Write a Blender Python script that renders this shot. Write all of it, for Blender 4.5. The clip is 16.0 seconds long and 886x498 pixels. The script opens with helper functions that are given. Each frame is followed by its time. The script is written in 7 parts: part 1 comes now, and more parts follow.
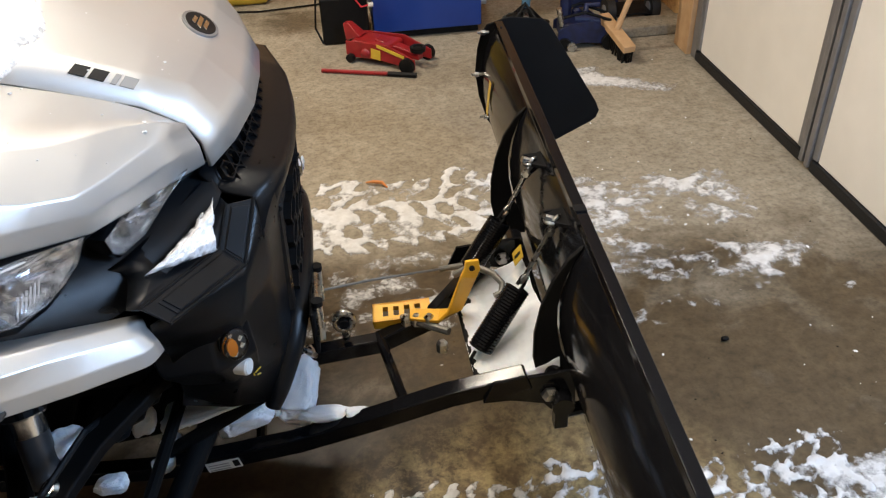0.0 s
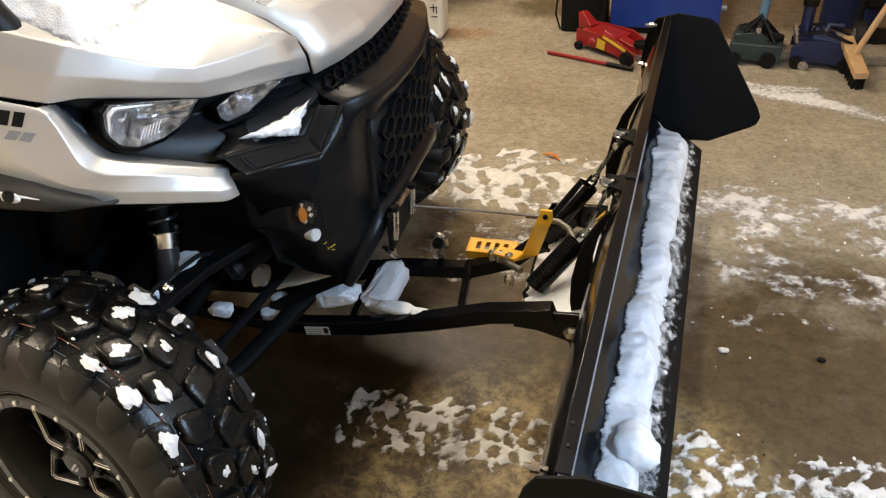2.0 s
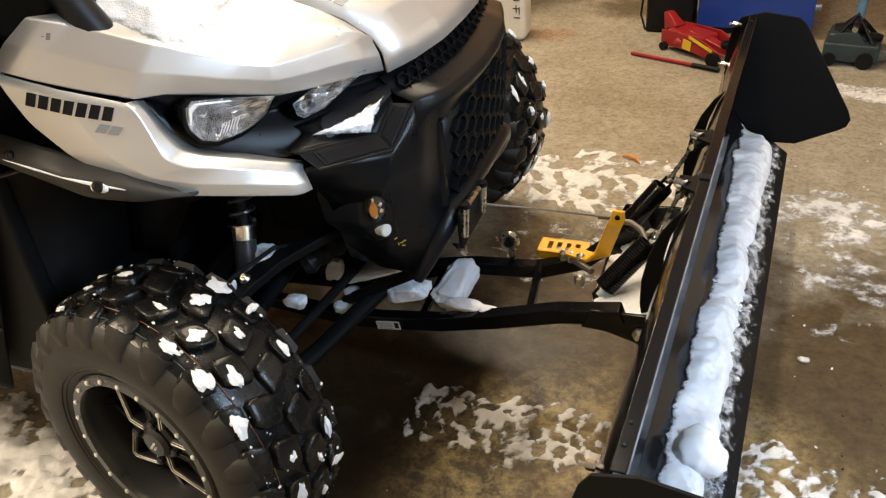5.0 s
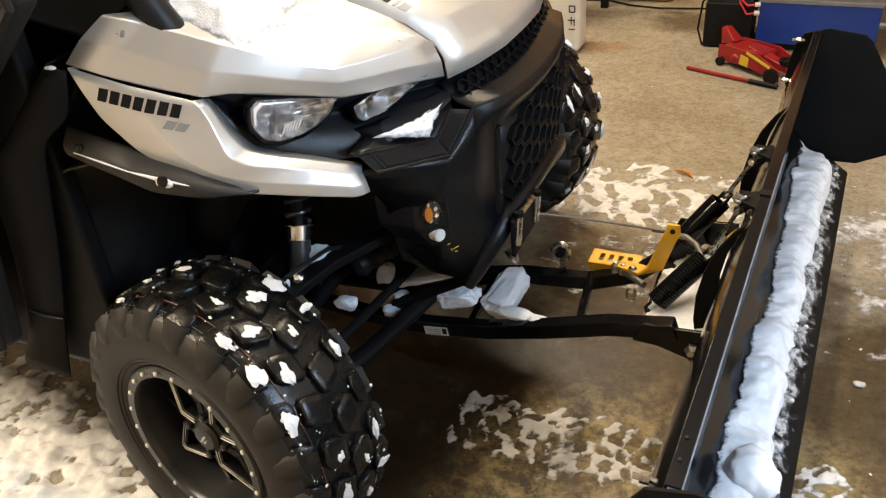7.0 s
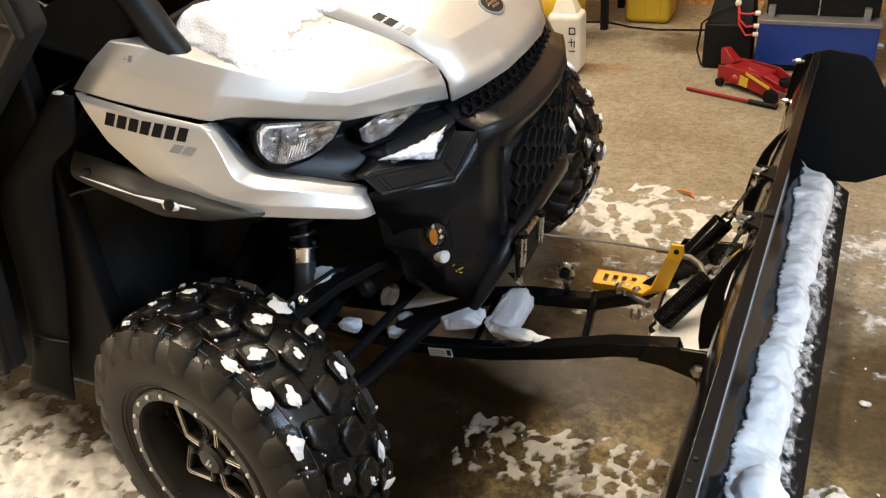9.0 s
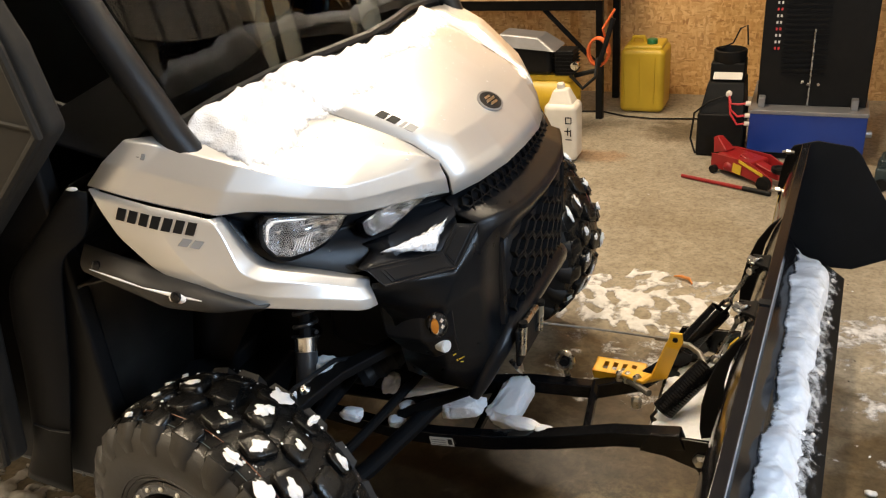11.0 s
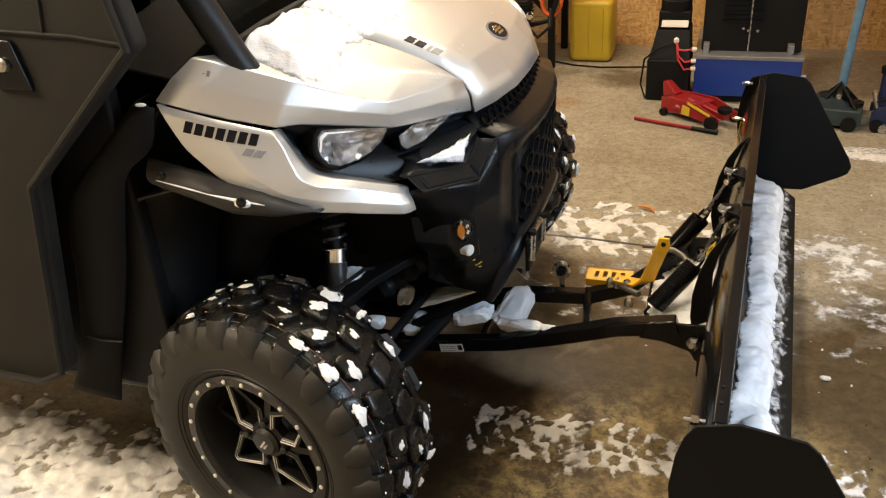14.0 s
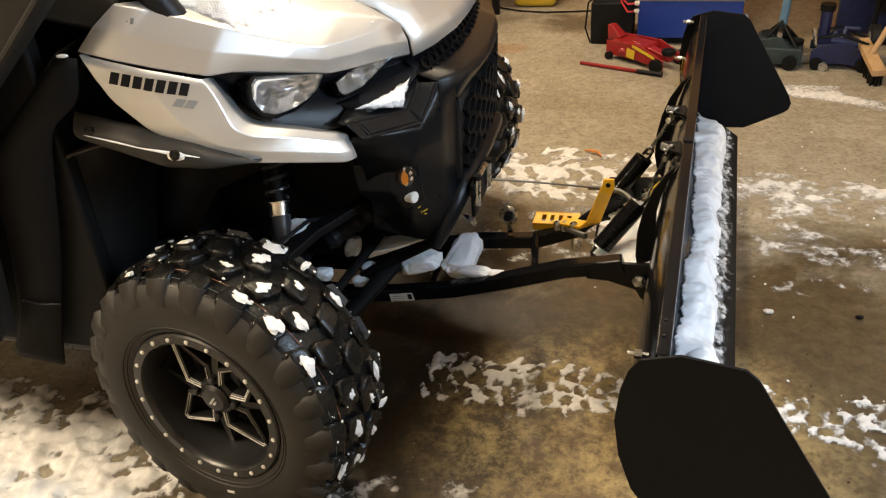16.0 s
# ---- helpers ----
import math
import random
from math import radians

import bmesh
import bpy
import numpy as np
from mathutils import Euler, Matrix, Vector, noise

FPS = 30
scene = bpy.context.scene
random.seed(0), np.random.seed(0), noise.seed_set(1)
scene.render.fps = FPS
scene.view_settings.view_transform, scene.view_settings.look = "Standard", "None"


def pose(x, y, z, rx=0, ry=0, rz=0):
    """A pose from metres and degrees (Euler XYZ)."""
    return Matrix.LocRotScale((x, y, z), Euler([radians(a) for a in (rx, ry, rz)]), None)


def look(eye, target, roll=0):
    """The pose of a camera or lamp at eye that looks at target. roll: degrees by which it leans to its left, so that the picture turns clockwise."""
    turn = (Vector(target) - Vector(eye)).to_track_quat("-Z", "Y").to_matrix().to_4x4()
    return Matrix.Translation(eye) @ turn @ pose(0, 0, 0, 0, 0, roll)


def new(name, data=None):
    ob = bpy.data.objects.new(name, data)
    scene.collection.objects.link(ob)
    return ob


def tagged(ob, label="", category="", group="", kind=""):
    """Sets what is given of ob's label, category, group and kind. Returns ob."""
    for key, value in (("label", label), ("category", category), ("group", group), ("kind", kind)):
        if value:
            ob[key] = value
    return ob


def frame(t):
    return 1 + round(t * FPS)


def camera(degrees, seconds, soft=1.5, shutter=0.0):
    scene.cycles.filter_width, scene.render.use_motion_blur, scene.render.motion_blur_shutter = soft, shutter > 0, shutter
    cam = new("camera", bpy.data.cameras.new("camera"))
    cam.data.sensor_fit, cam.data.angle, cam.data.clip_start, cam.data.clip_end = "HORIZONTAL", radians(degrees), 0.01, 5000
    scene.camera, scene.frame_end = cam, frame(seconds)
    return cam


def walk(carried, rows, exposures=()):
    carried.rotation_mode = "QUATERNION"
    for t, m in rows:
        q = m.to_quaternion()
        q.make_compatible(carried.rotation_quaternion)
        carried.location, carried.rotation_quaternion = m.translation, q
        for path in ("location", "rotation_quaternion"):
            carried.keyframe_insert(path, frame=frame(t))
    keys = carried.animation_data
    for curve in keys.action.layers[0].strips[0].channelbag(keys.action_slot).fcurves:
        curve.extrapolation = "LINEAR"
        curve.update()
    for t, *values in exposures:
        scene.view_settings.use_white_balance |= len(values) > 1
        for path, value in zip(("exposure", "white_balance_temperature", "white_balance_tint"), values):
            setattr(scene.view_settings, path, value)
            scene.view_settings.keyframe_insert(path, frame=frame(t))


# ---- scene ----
cam = camera(57.0, 16.0, soft=1.2)
PATH = [
    (0, (0.528, -1.305, 1.458), (0.73, 0.305, 0.289), -2.3),
    (0.5, (0.584, -1.464, 1.471), (0.599, 0.169, 0.315), -2.8),
    (1, (0.768, -1.55, 1.486), (0.549, 0.067, 0.33), -4.0),
    (1.5, (0.921, -1.557, 1.456), (0.579, 0.027, 0.285), -2.6),
    (2, (0.931, -1.576, 1.483), (0.487, 0.001, 0.337), -2.7),
    (2.5, (0.919, -1.583, 1.503), (0.323, -0.008, 0.423), -3.5),
    (3, (0.932, -1.587, 1.495), (0.251, -0.048, 0.415), -4.1),
    (3.5, (0.938, -1.597, 1.492), (0.245, -0.084, 0.383), -4.6),
    (4, (0.947, -1.584, 1.485), (0.294, -0.074, 0.349), -5.2),
    (6.5, (0.973, -1.585, 1.479), (0.337, -0.052, 0.362), -5.3),
    (7, (0.943, -1.598, 1.478), (0.207, -0.1, 0.375), -5.1),
    (7.5, (0.94, -1.595, 1.479), (0.168, -0.113, 0.38), -5.8),
    (8, (0.943, -1.594, 1.478), (0.189, -0.105, 0.376), -6.2),
    (8.5, (0.94, -1.602, 1.479), (0.188, -0.106, 0.385), -5.8),
    (9, (0.936, -1.603, 1.482), (0.192, -0.08, 0.422), -5.3),
    (9.5, (0.945, -1.616, 1.51), (0.192, -0.004, 0.596), -4.7),
    (12, (0.929, -1.62, 1.509), (0.149, -0.003, 0.627), -5.5),
    (12.5, (0.888, -1.665, 1.495), (0.094, -0.089, 0.556), -5.9),
    (13, (0.843, -1.783, 1.501), (0.143, -0.181, 0.528), -5.6),
    (13.5, (0.827, -1.865, 1.503), (0.201, -0.235, 0.529), -4.5),
    (14, (0.826, -1.888, 1.503), (0.23, -0.245, 0.53), -4.1),
    (14.5, (0.821, -1.897, 1.502), (0.219, -0.26, 0.523), -4.0),
    (15, (0.827, -1.894, 1.498), (0.236, -0.266, 0.497), -4.5),
    (15.5, (0.843, -1.88, 1.482), (0.313, -0.259, 0.437), -4.9),
    (16, (0.845, -1.878, 1.48), (0.363, -0.262, 0.405), -4.6),
]
walk(cam, [(t, look(eye, target, roll)) for t, eye, target, roll in PATH],
     exposures=[(0, -0.05, 5680, 10), (1, -0.04, 5950, 10), (2.5, 0.02, 6330, 10), (4, 0.08, 6450, 10), (9, 0.11, 6550, 10), (12.5, 0.06, 6620, 10), (14, 0.04, 6780, 10), (16, 0.05, 6820, 10)])

# ---- light ----
world = bpy.data.worlds.new("world")
scene.world = world
world.use_nodes = True
world.node_tree.nodes["Background"].inputs[0].default_value = (0.9, 0.95, 1.0, 1)
world.node_tree.nodes["Background"].inputs[1].default_value = 0.02
scene.view_settings.exposure = 0.0


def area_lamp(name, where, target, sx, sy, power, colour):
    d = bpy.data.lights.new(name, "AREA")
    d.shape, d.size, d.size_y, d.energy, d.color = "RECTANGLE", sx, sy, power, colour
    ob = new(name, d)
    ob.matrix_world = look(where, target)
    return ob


area_lamp("ceiling_tube_lamp", (0.48, 0.25, 2.62), (0.48, 0.25, 0), 0.16, 1.3, 43, (1.0, 0.825, 0.595))
# added cool fill lamp in front of the door; its real source is unknown
area_lamp("cool_fill_lamp", (2.045, -1.065, 1.38), (0.85, -0.2, 0.65), 0.16, 1.2, 54, (0.52, 0.73, 1.0))
area_lamp("ceiling_tube_lamp", (-0.60, 2.05, 2.62), (-0.60, 2.05, 0), 1.4, 0.16, 72, (1.0, 0.825, 0.595))
area_lamp("ceiling_tube_lamp", (-1.55, -1.60, 2.62), (-1.25, -1.30, 0), 1.3, 0.16, 112, (1.0, 0.83, 0.60))


# ---- materials ----
def pmat(name, col, col2=None, rough=0.5, metal=0.0, scale=12.0, fine=0.0, bump=0.0, bscale=180.0, rvar=0.1, coat=0.0, spec=0.5):
    m = bpy.data.materials.new(name)
    m.use_nodes = True
    nt = m.node_tree
    b = nt.nodes["Principled BSDF"]
    tc = nt.nodes.new("ShaderNodeTexCoord")
    n1 = nt.nodes.new("ShaderNodeTexNoise")
    n1.inputs["Scale"].default_value, n1.inputs["Detail"].default_value = scale, 6
    nt.links.new(tc.outputs["Object"], n1.inputs["Vector"])
    ramp = nt.nodes.new("ShaderNodeValToRGB")
    ramp.color_ramp.elements[0].position, ramp.color_ramp.elements[1].position = 0.32, 0.68
    c2 = col2 or tuple(c * 0.8 for c in col)
    ramp.color_ramp.elements[0].color, ramp.color_ramp.elements[1].color = (*c2, 1), (*col, 1)
    nt.links.new(n1.outputs["Fac"], ramp.inputs[0])
    nt.links.new(ramp.outputs[0], b.inputs["Base Color"])
    n2 = nt.nodes.new("ShaderNodeTexNoise")
    n2.inputs["Scale"].default_value, n2.inputs["Detail"].default_value = bscale, 4
    nt.links.new(tc.outputs["Object"], n2.inputs["Vector"])
    mr = nt.nodes.new("ShaderNodeMapRange")
    mr.inputs["To Min"].default_value, mr.inputs["To Max"].default_value = max(0.02, rough - rvar), min(1, rough + rvar)
    nt.links.new(n1.outputs["Fac"], mr.inputs["Value"])
    nt.links.new(mr.outputs[0], b.inputs["Roughness"])
    b.inputs["Metallic"].default_value = metal
    b.inputs["Coat Weight"].default_value = coat
    b.inputs["Coat Roughness"].default_value = 0.08
    b.inputs["Specular IOR Level"].default_value = spec
    if bump:
        bp = nt.nodes.new("ShaderNodeBump")
        bp.inputs["Strength"].default_value, bp.inputs["Distance"].default_value = bump, 0.003
        nt.links.new(n2.outputs["Fac"], bp.inputs["Height"])
        nt.links.new(bp.outputs[0], b.inputs["Normal"])
    return m


SILVER = pmat("silver_paint", (0.70, 0.70, 0.695), (0.665, 0.665, 0.66), rough=0.39, metal=0.72, scale=6, rvar=0.04, coat=0.7, bump=0.02, bscale=900)
BLACK_PLASTIC = pmat("black_plastic", (0.0105, 0.0112, 0.0130), (0.0075, 0.008, 0.0095), rough=0.42, scale=25, bump=0.15, bscale=900, spec=0.30)
FASCIA_BLACK = pmat("fascia_black_plastic", (0.0060, 0.0068, 0.0085), (0.0042, 0.0048, 0.0060), rough=0.31, scale=25, bump=0.12, bscale=900, spec=0.23)
DUSTY_PLASTIC = pmat("dusty_plastic", (0.034, 0.031, 0.028), (0.018, 0.017, 0.016), rough=0.48, scale=16, bump=0.2, bscale=700, spec=0.35)
GLOSS_BLACK = pmat("gloss_black_paint", (0.007, 0.007, 0.008), (0.005, 0.005, 0.006), rough=0.12, scale=9, rvar=0.03, spec=0.22, coat=0.06, bump=0.02, bscale=30)
SATIN_BLACK = pmat("satin_black_steel", (0.0055, 0.0055, 0.006), (0.0040, 0.0040, 0.0044), rough=0.60, scale=15, bump=0.06, bscale=400, spec=0.14)
FABRIC = pmat("black_fabric", (0.0135, 0.0125, 0.0115), (0.0085, 0.0080, 0.0075), rough=0.70, spec=0.28, scale=18, bump=0.4, bscale=1200)
RUBBER = pmat("tyre_rubber", (0.0135, 0.0118, 0.0102), (0.0065, 0.0060, 0.0055), rough=0.60, scale=30, bump=0.2, bscale=350)
WET_RUBBER = pmat("wet_tyre_rubber", (0.0085, 0.0082, 0.0080), (0.0050, 0.0048, 0.0046), rough=0.26, scale=30, bump=0.2, bscale=250, spec=0.32)
RIM_BLACK = pmat("rim_black", (0.012, 0.012, 0.013), (0.009, 0.009, 0.010), rough=0.36, scale=30, rvar=0.05)
DULL_BLACK = pmat("dusty_black_paint", (0.040, 0.040, 0.042), (0.026, 0.026, 0.027), rough=0.30, scale=20, rvar=0.08)
ZINC = pmat("bright_zinc", (0.80, 0.79, 0.76), (0.62, 0.61, 0.58), rough=0.32, metal=0.25, scale=60)
RIM_DISH = pmat("rim_dish", (0.020, 0.020, 0.021), (0.013, 0.013, 0.014), rough=0.30, scale=12, rvar=0.08)
STEEL = pmat("zinc_steel", (0.62, 0.61, 0.58), (0.45, 0.44, 0.42), rough=0.28, metal=1.0, scale=60)
REFLECTOR = pmat("lamp_reflector", (0.93, 0.93, 0.94), (0.88, 0.88, 0.90), rough=0.10, metal=0.85, scale=20)
LAMP_HOUSING = pmat("lamp_housing", (0.95, 0.95, 0.96), (0.14, 0.14, 0.15), rough=0.09, metal=0.9, scale=52)
ROPE = pmat("dull_wire_rope", (0.20, 0.19, 0.17), (0.13, 0.125, 0.11), rough=0.5, metal=0.5, scale=80)
COLLAR = pmat("bright_collar", (0.85, 0.84, 0.82), (0.70, 0.69, 0.66), rough=0.22, metal=1.0, scale=60)
CHROME = pmat("chrome", (0.85, 0.85, 0.85), (0.75, 0.75, 0.75), rough=0.12, metal=1.0, scale=20)
YELLOW = pmat("yellow_powder_coat", (0.86, 0.47, 0.02), (0.80, 0.42, 0.015), rough=0.42, scale=30, bump=0.05, bscale=700)
SNOW = pmat("snow", (0.86, 0.88, 0.92), (0.78, 0.81, 0.86), rough=0.75, scale=40, bump=0.6, bscale=420, rvar=0.05)
SNOW.node_tree.nodes["Principled BSDF"].inputs["Subsurface Weight"].default_value = 0.5
SNOW.node_tree.nodes["Principled BSDF"].inputs["Subsurface Scale"].default_value = 0.8
SNOW.node_tree.nodes["Principled BSDF"].inputs["Subsurface Radius"].default_value = (0.010, 0.012, 0.014)
def thin_snow(name, col, col2, lo, hi, fine, bump=0.6):
    """Snow whose rim thins out to nothing, by the sheet's own depth."""
    m = pmat(name, col, col2, rough=0.7, scale=45, bump=bump, bscale=330, rvar=0.08)
    nt = m.node_tree
    b = nt.nodes["Principled BSDF"]
    at = nt.nodes.new("ShaderNodeAttribute")
    at.attribute_name = "depth"
    geo = nt.nodes.new("ShaderNodeNewGeometry")
    n = nt.nodes.new("ShaderNodeTexNoise")
    n.inputs["Scale"].default_value, n.inputs["Detail"].default_value, n.inputs["Roughness"].default_value = fine, 6, 0.7
    nt.links.new(geo.outputs["Position"], n.inputs["Vector"])
    s = nt.nodes.new("ShaderNodeMath")
    s.operation, s.inputs[1].default_value, s.inputs[2].default_value = "MULTIPLY_ADD", 1.5, -0.75
    nt.links.new(n.outputs["Fac"], s.inputs[0])
    a = nt.nodes.new("ShaderNodeMath")
    a.operation = "ADD"
    nt.links.new(s.outputs[0], a.inputs[0])
    nt.links.new(at.outputs["Fac"], a.inputs[1])
    r = nt.nodes.new("ShaderNodeMapRange")
    r.inputs["From Min"].default_value, r.inputs["From Max"].default_value = lo, hi
    nt.links.new(a.outputs[0], r.inputs["Value"])
    nt.links.new(r.outputs[0], b.inputs["Alpha"])
    return m


FLOOR_SNOW = thin_snow("trodden_snow", (0.78, 0.78, 0.79), (0.62, 0.61, 0.60), -0.08, 0.52, 60)
FROST = thin_snow("frost", (0.84, 0.86, 0.90), (0.74, 0.77, 0.82), -0.05, 0.45, 95, 0.3)
FRINGE = thin_snow("icy_fringe", (0.86, 0.88, 0.92), (0.74, 0.77, 0.82), 0.05, 1.15, 150)
HOOD_SNOW = thin_snow("wet_snow", (0.86, 0.87, 0.89), (0.78, 0.79, 0.82), -0.1, 0.5, 70)
SLUSH = pmat("slush", (0.72, 0.71, 0.69), (0.52, 0.50, 0.46), rough=0.55, scale=55, bump=0.5, bscale=220)
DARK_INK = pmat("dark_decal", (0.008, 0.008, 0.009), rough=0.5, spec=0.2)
GREY_INK = pmat("grey_decal", (0.26, 0.26, 0.26), (0.2, 0.2, 0.2), rough=0.4)
WHITE_LABEL = pmat("white_label", (0.72, 0.72, 0.70), (0.62, 0.62, 0.60), rough=0.4, scale=90)
AMBER = pmat("amber_plastic", (0.85, 0.30, 0.02), (0.75, 0.24, 0.01), rough=0.15)
TYRE_ORANGE = pmat("orange_tyre_line", (0.30, 0.09, 0.03), (0.10, 0.04, 0.02), rough=0.5, scale=40)
ORANGE_SCRAP = pmat("orange_scrap", (0.70, 0.26, 0.05), (0.55, 0.18, 0.03), rough=0.5, scale=60)
TYRE_BLUE = pmat("blue_tyre_line", (0.07, 0.12, 0.14), (0.03, 0.045, 0.05), rough=0.5, scale=40)
RED_PAINT = pmat("red_paint", (0.30, 0.013, 0.014), (0.22, 0.010, 0.011), rough=0.38, scale=14, bump=0.1, bscale=120)
BLUE_PAINT = pmat("blue_paint", (0.012, 0.045, 0.27), (0.009, 0.035, 0.22), rough=0.38, scale=8, bump=0.1, bscale=400)
NAVY_PAINT = pmat("navy_paint", (0.010, 0.018, 0.085), (0.005, 0.008, 0.03), rough=0.45, scale=30, bump=0.2, bscale=150)
TEAL_PAINT = pmat("grey_green_paint", (0.026, 0.044, 0.046), (0.014, 0.024, 0.027), rough=0.5, scale=30, bump=0.2, bscale=150)
STEEL_BLUE = pmat("steel_blue_paint", (0.10, 0.20, 0.30), (0.07, 0.15, 0.23), rough=0.45, scale=30)
YELLOW_PLASTIC = pmat("yellow_plastic", (0.62, 0.42, 0.03), (0.5, 0.33, 0.02), rough=0.45, scale=5, bump=0.15, bscale=60)
WHITE_PLASTIC = pmat("milky_plastic", (0.78, 0.74, 0.66), (0.66, 0.62, 0.54), rough=0.4, scale=9)
DARK_METAL = pmat("dark_metal", (0.0065, 0.0065, 0.0065), (0.0095, 0.009, 0.0085), rough=0.50, scale=30, spec=0.14)
RED_WIRE = pmat("red_rubber", (0.6, 0.04, 0.05), rough=0.4)
ORANGE_WIRE = pmat("orange_rubber", (0.75, 0.14, 0.03), rough=0.4)
GREEN_CAP = pmat("green_plastic", (0.02, 0.16, 0.05), rough=0.4)
WOOD = pmat("pine_wood", (0.55, 0.36, 0.19), (0.44, 0.27, 0.13), rough=0.6, scale=18, bump=0.15, bscale=90)
GREY_FRAME = pmat("grey_aluminium", (0.30, 0.30, 0.31), (0.24, 0.24, 0.25), rough=0.42, metal=0.6, scale=14)
DOOR_WHITE = pmat("door_panel_white", (0.82, 0.80, 0.76), (0.76, 0.74, 0.70), rough=0.5, scale=5, bump=0.3, bscale=220)
PLASTER = pmat("light_plaster", (0.74, 0.69, 0.61), (0.66, 0.61, 0.54), rough=0.8, scale=3, bump=0.2, bscale=90)
WHITE_CEIL = pmat("ceiling_board", (0.80, 0.78, 0.74), (0.72, 0.70, 0.66), rough=0.8, scale=3, bump=0.1, bscale=60)


def osb_material():
    """Pressed flakes: two crossing layers of long cells, each with its own tone."""
    m = pmat("osb_board", (0.56, 0.35, 0.16), (0.38, 0.21, 0.08), rough=0.6, scale=3, bump=0.12)
    nt = m.node_tree
    b = nt.nodes["Principled BSDF"]
    tc = nt.nodes["Texture Coordinate"]
    layers = []
    for turn, stretch, cells in ((0.45, (9, 9, 34), 2.6), (-0.75, (30, 9, 10), 2.3)):
        mp = nt.nodes.new("ShaderNodeMapping")
        mp.inputs["Scale"].default_value = stretch
        mp.inputs["Rotation"].default_value = (0.2, turn, 0.15)
        vo = nt.nodes.new("ShaderNodeTexVoronoi")
        vo.inputs["Scale"].default_value = cells
        nt.links.new(tc.outputs["Object"], mp.inputs["Vector"])
        nt.links.new(mp.outputs[0], vo.inputs["Vector"])
        ramp = nt.nodes.new("ShaderNodeValToRGB")
        e = ramp.color_ramp.elements
        e[0].position, e[0].color = 0.05, (0.36, 0.185, 0.060, 1)
        e[1].position, e[1].color = 0.95, (0.74, 0.50, 0.235, 1)
        e.new(0.35).color = (0.55, 0.315, 0.115, 1)
        e.new(0.65).color = (0.63, 0.385, 0.155, 1)
        nt.links.new(vo.outputs["Color"], ramp.inputs[0])
        layers.append((vo, ramp))
    pick = nt.nodes.new("ShaderNodeTexNoise")
    pick.inputs["Scale"].default_value, pick.inputs["Detail"].default_value = 26, 2
    nt.links.new(tc.outputs["Object"], pick.inputs["Vector"])
    cut = nt.nodes.new("ShaderNodeMapRange")
    cut.inputs["From Min"].default_value, cut.inputs["From Max"].default_value = 0.46, 0.54
    nt.links.new(pick.outputs["Fac"], cut.inputs["Value"])
    mix = nt.nodes.new("ShaderNodeMix")
    mix.data_type = "RGBA"
    nt.links.new(cut.outputs[0], mix.inputs[0])
    nt.links.new(layers[0][1].outputs[0], mix.inputs[6])
    nt.links.new(layers[1][1].outputs[0], mix.inputs[7])
    nt.links.new(mix.outputs[2], b.inputs["Base Color"])
    nt.links.new(layers[0][0].outputs["Distance"], nt.nodes["Bump"].inputs["Height"])
    return m


OSB = osb_material()


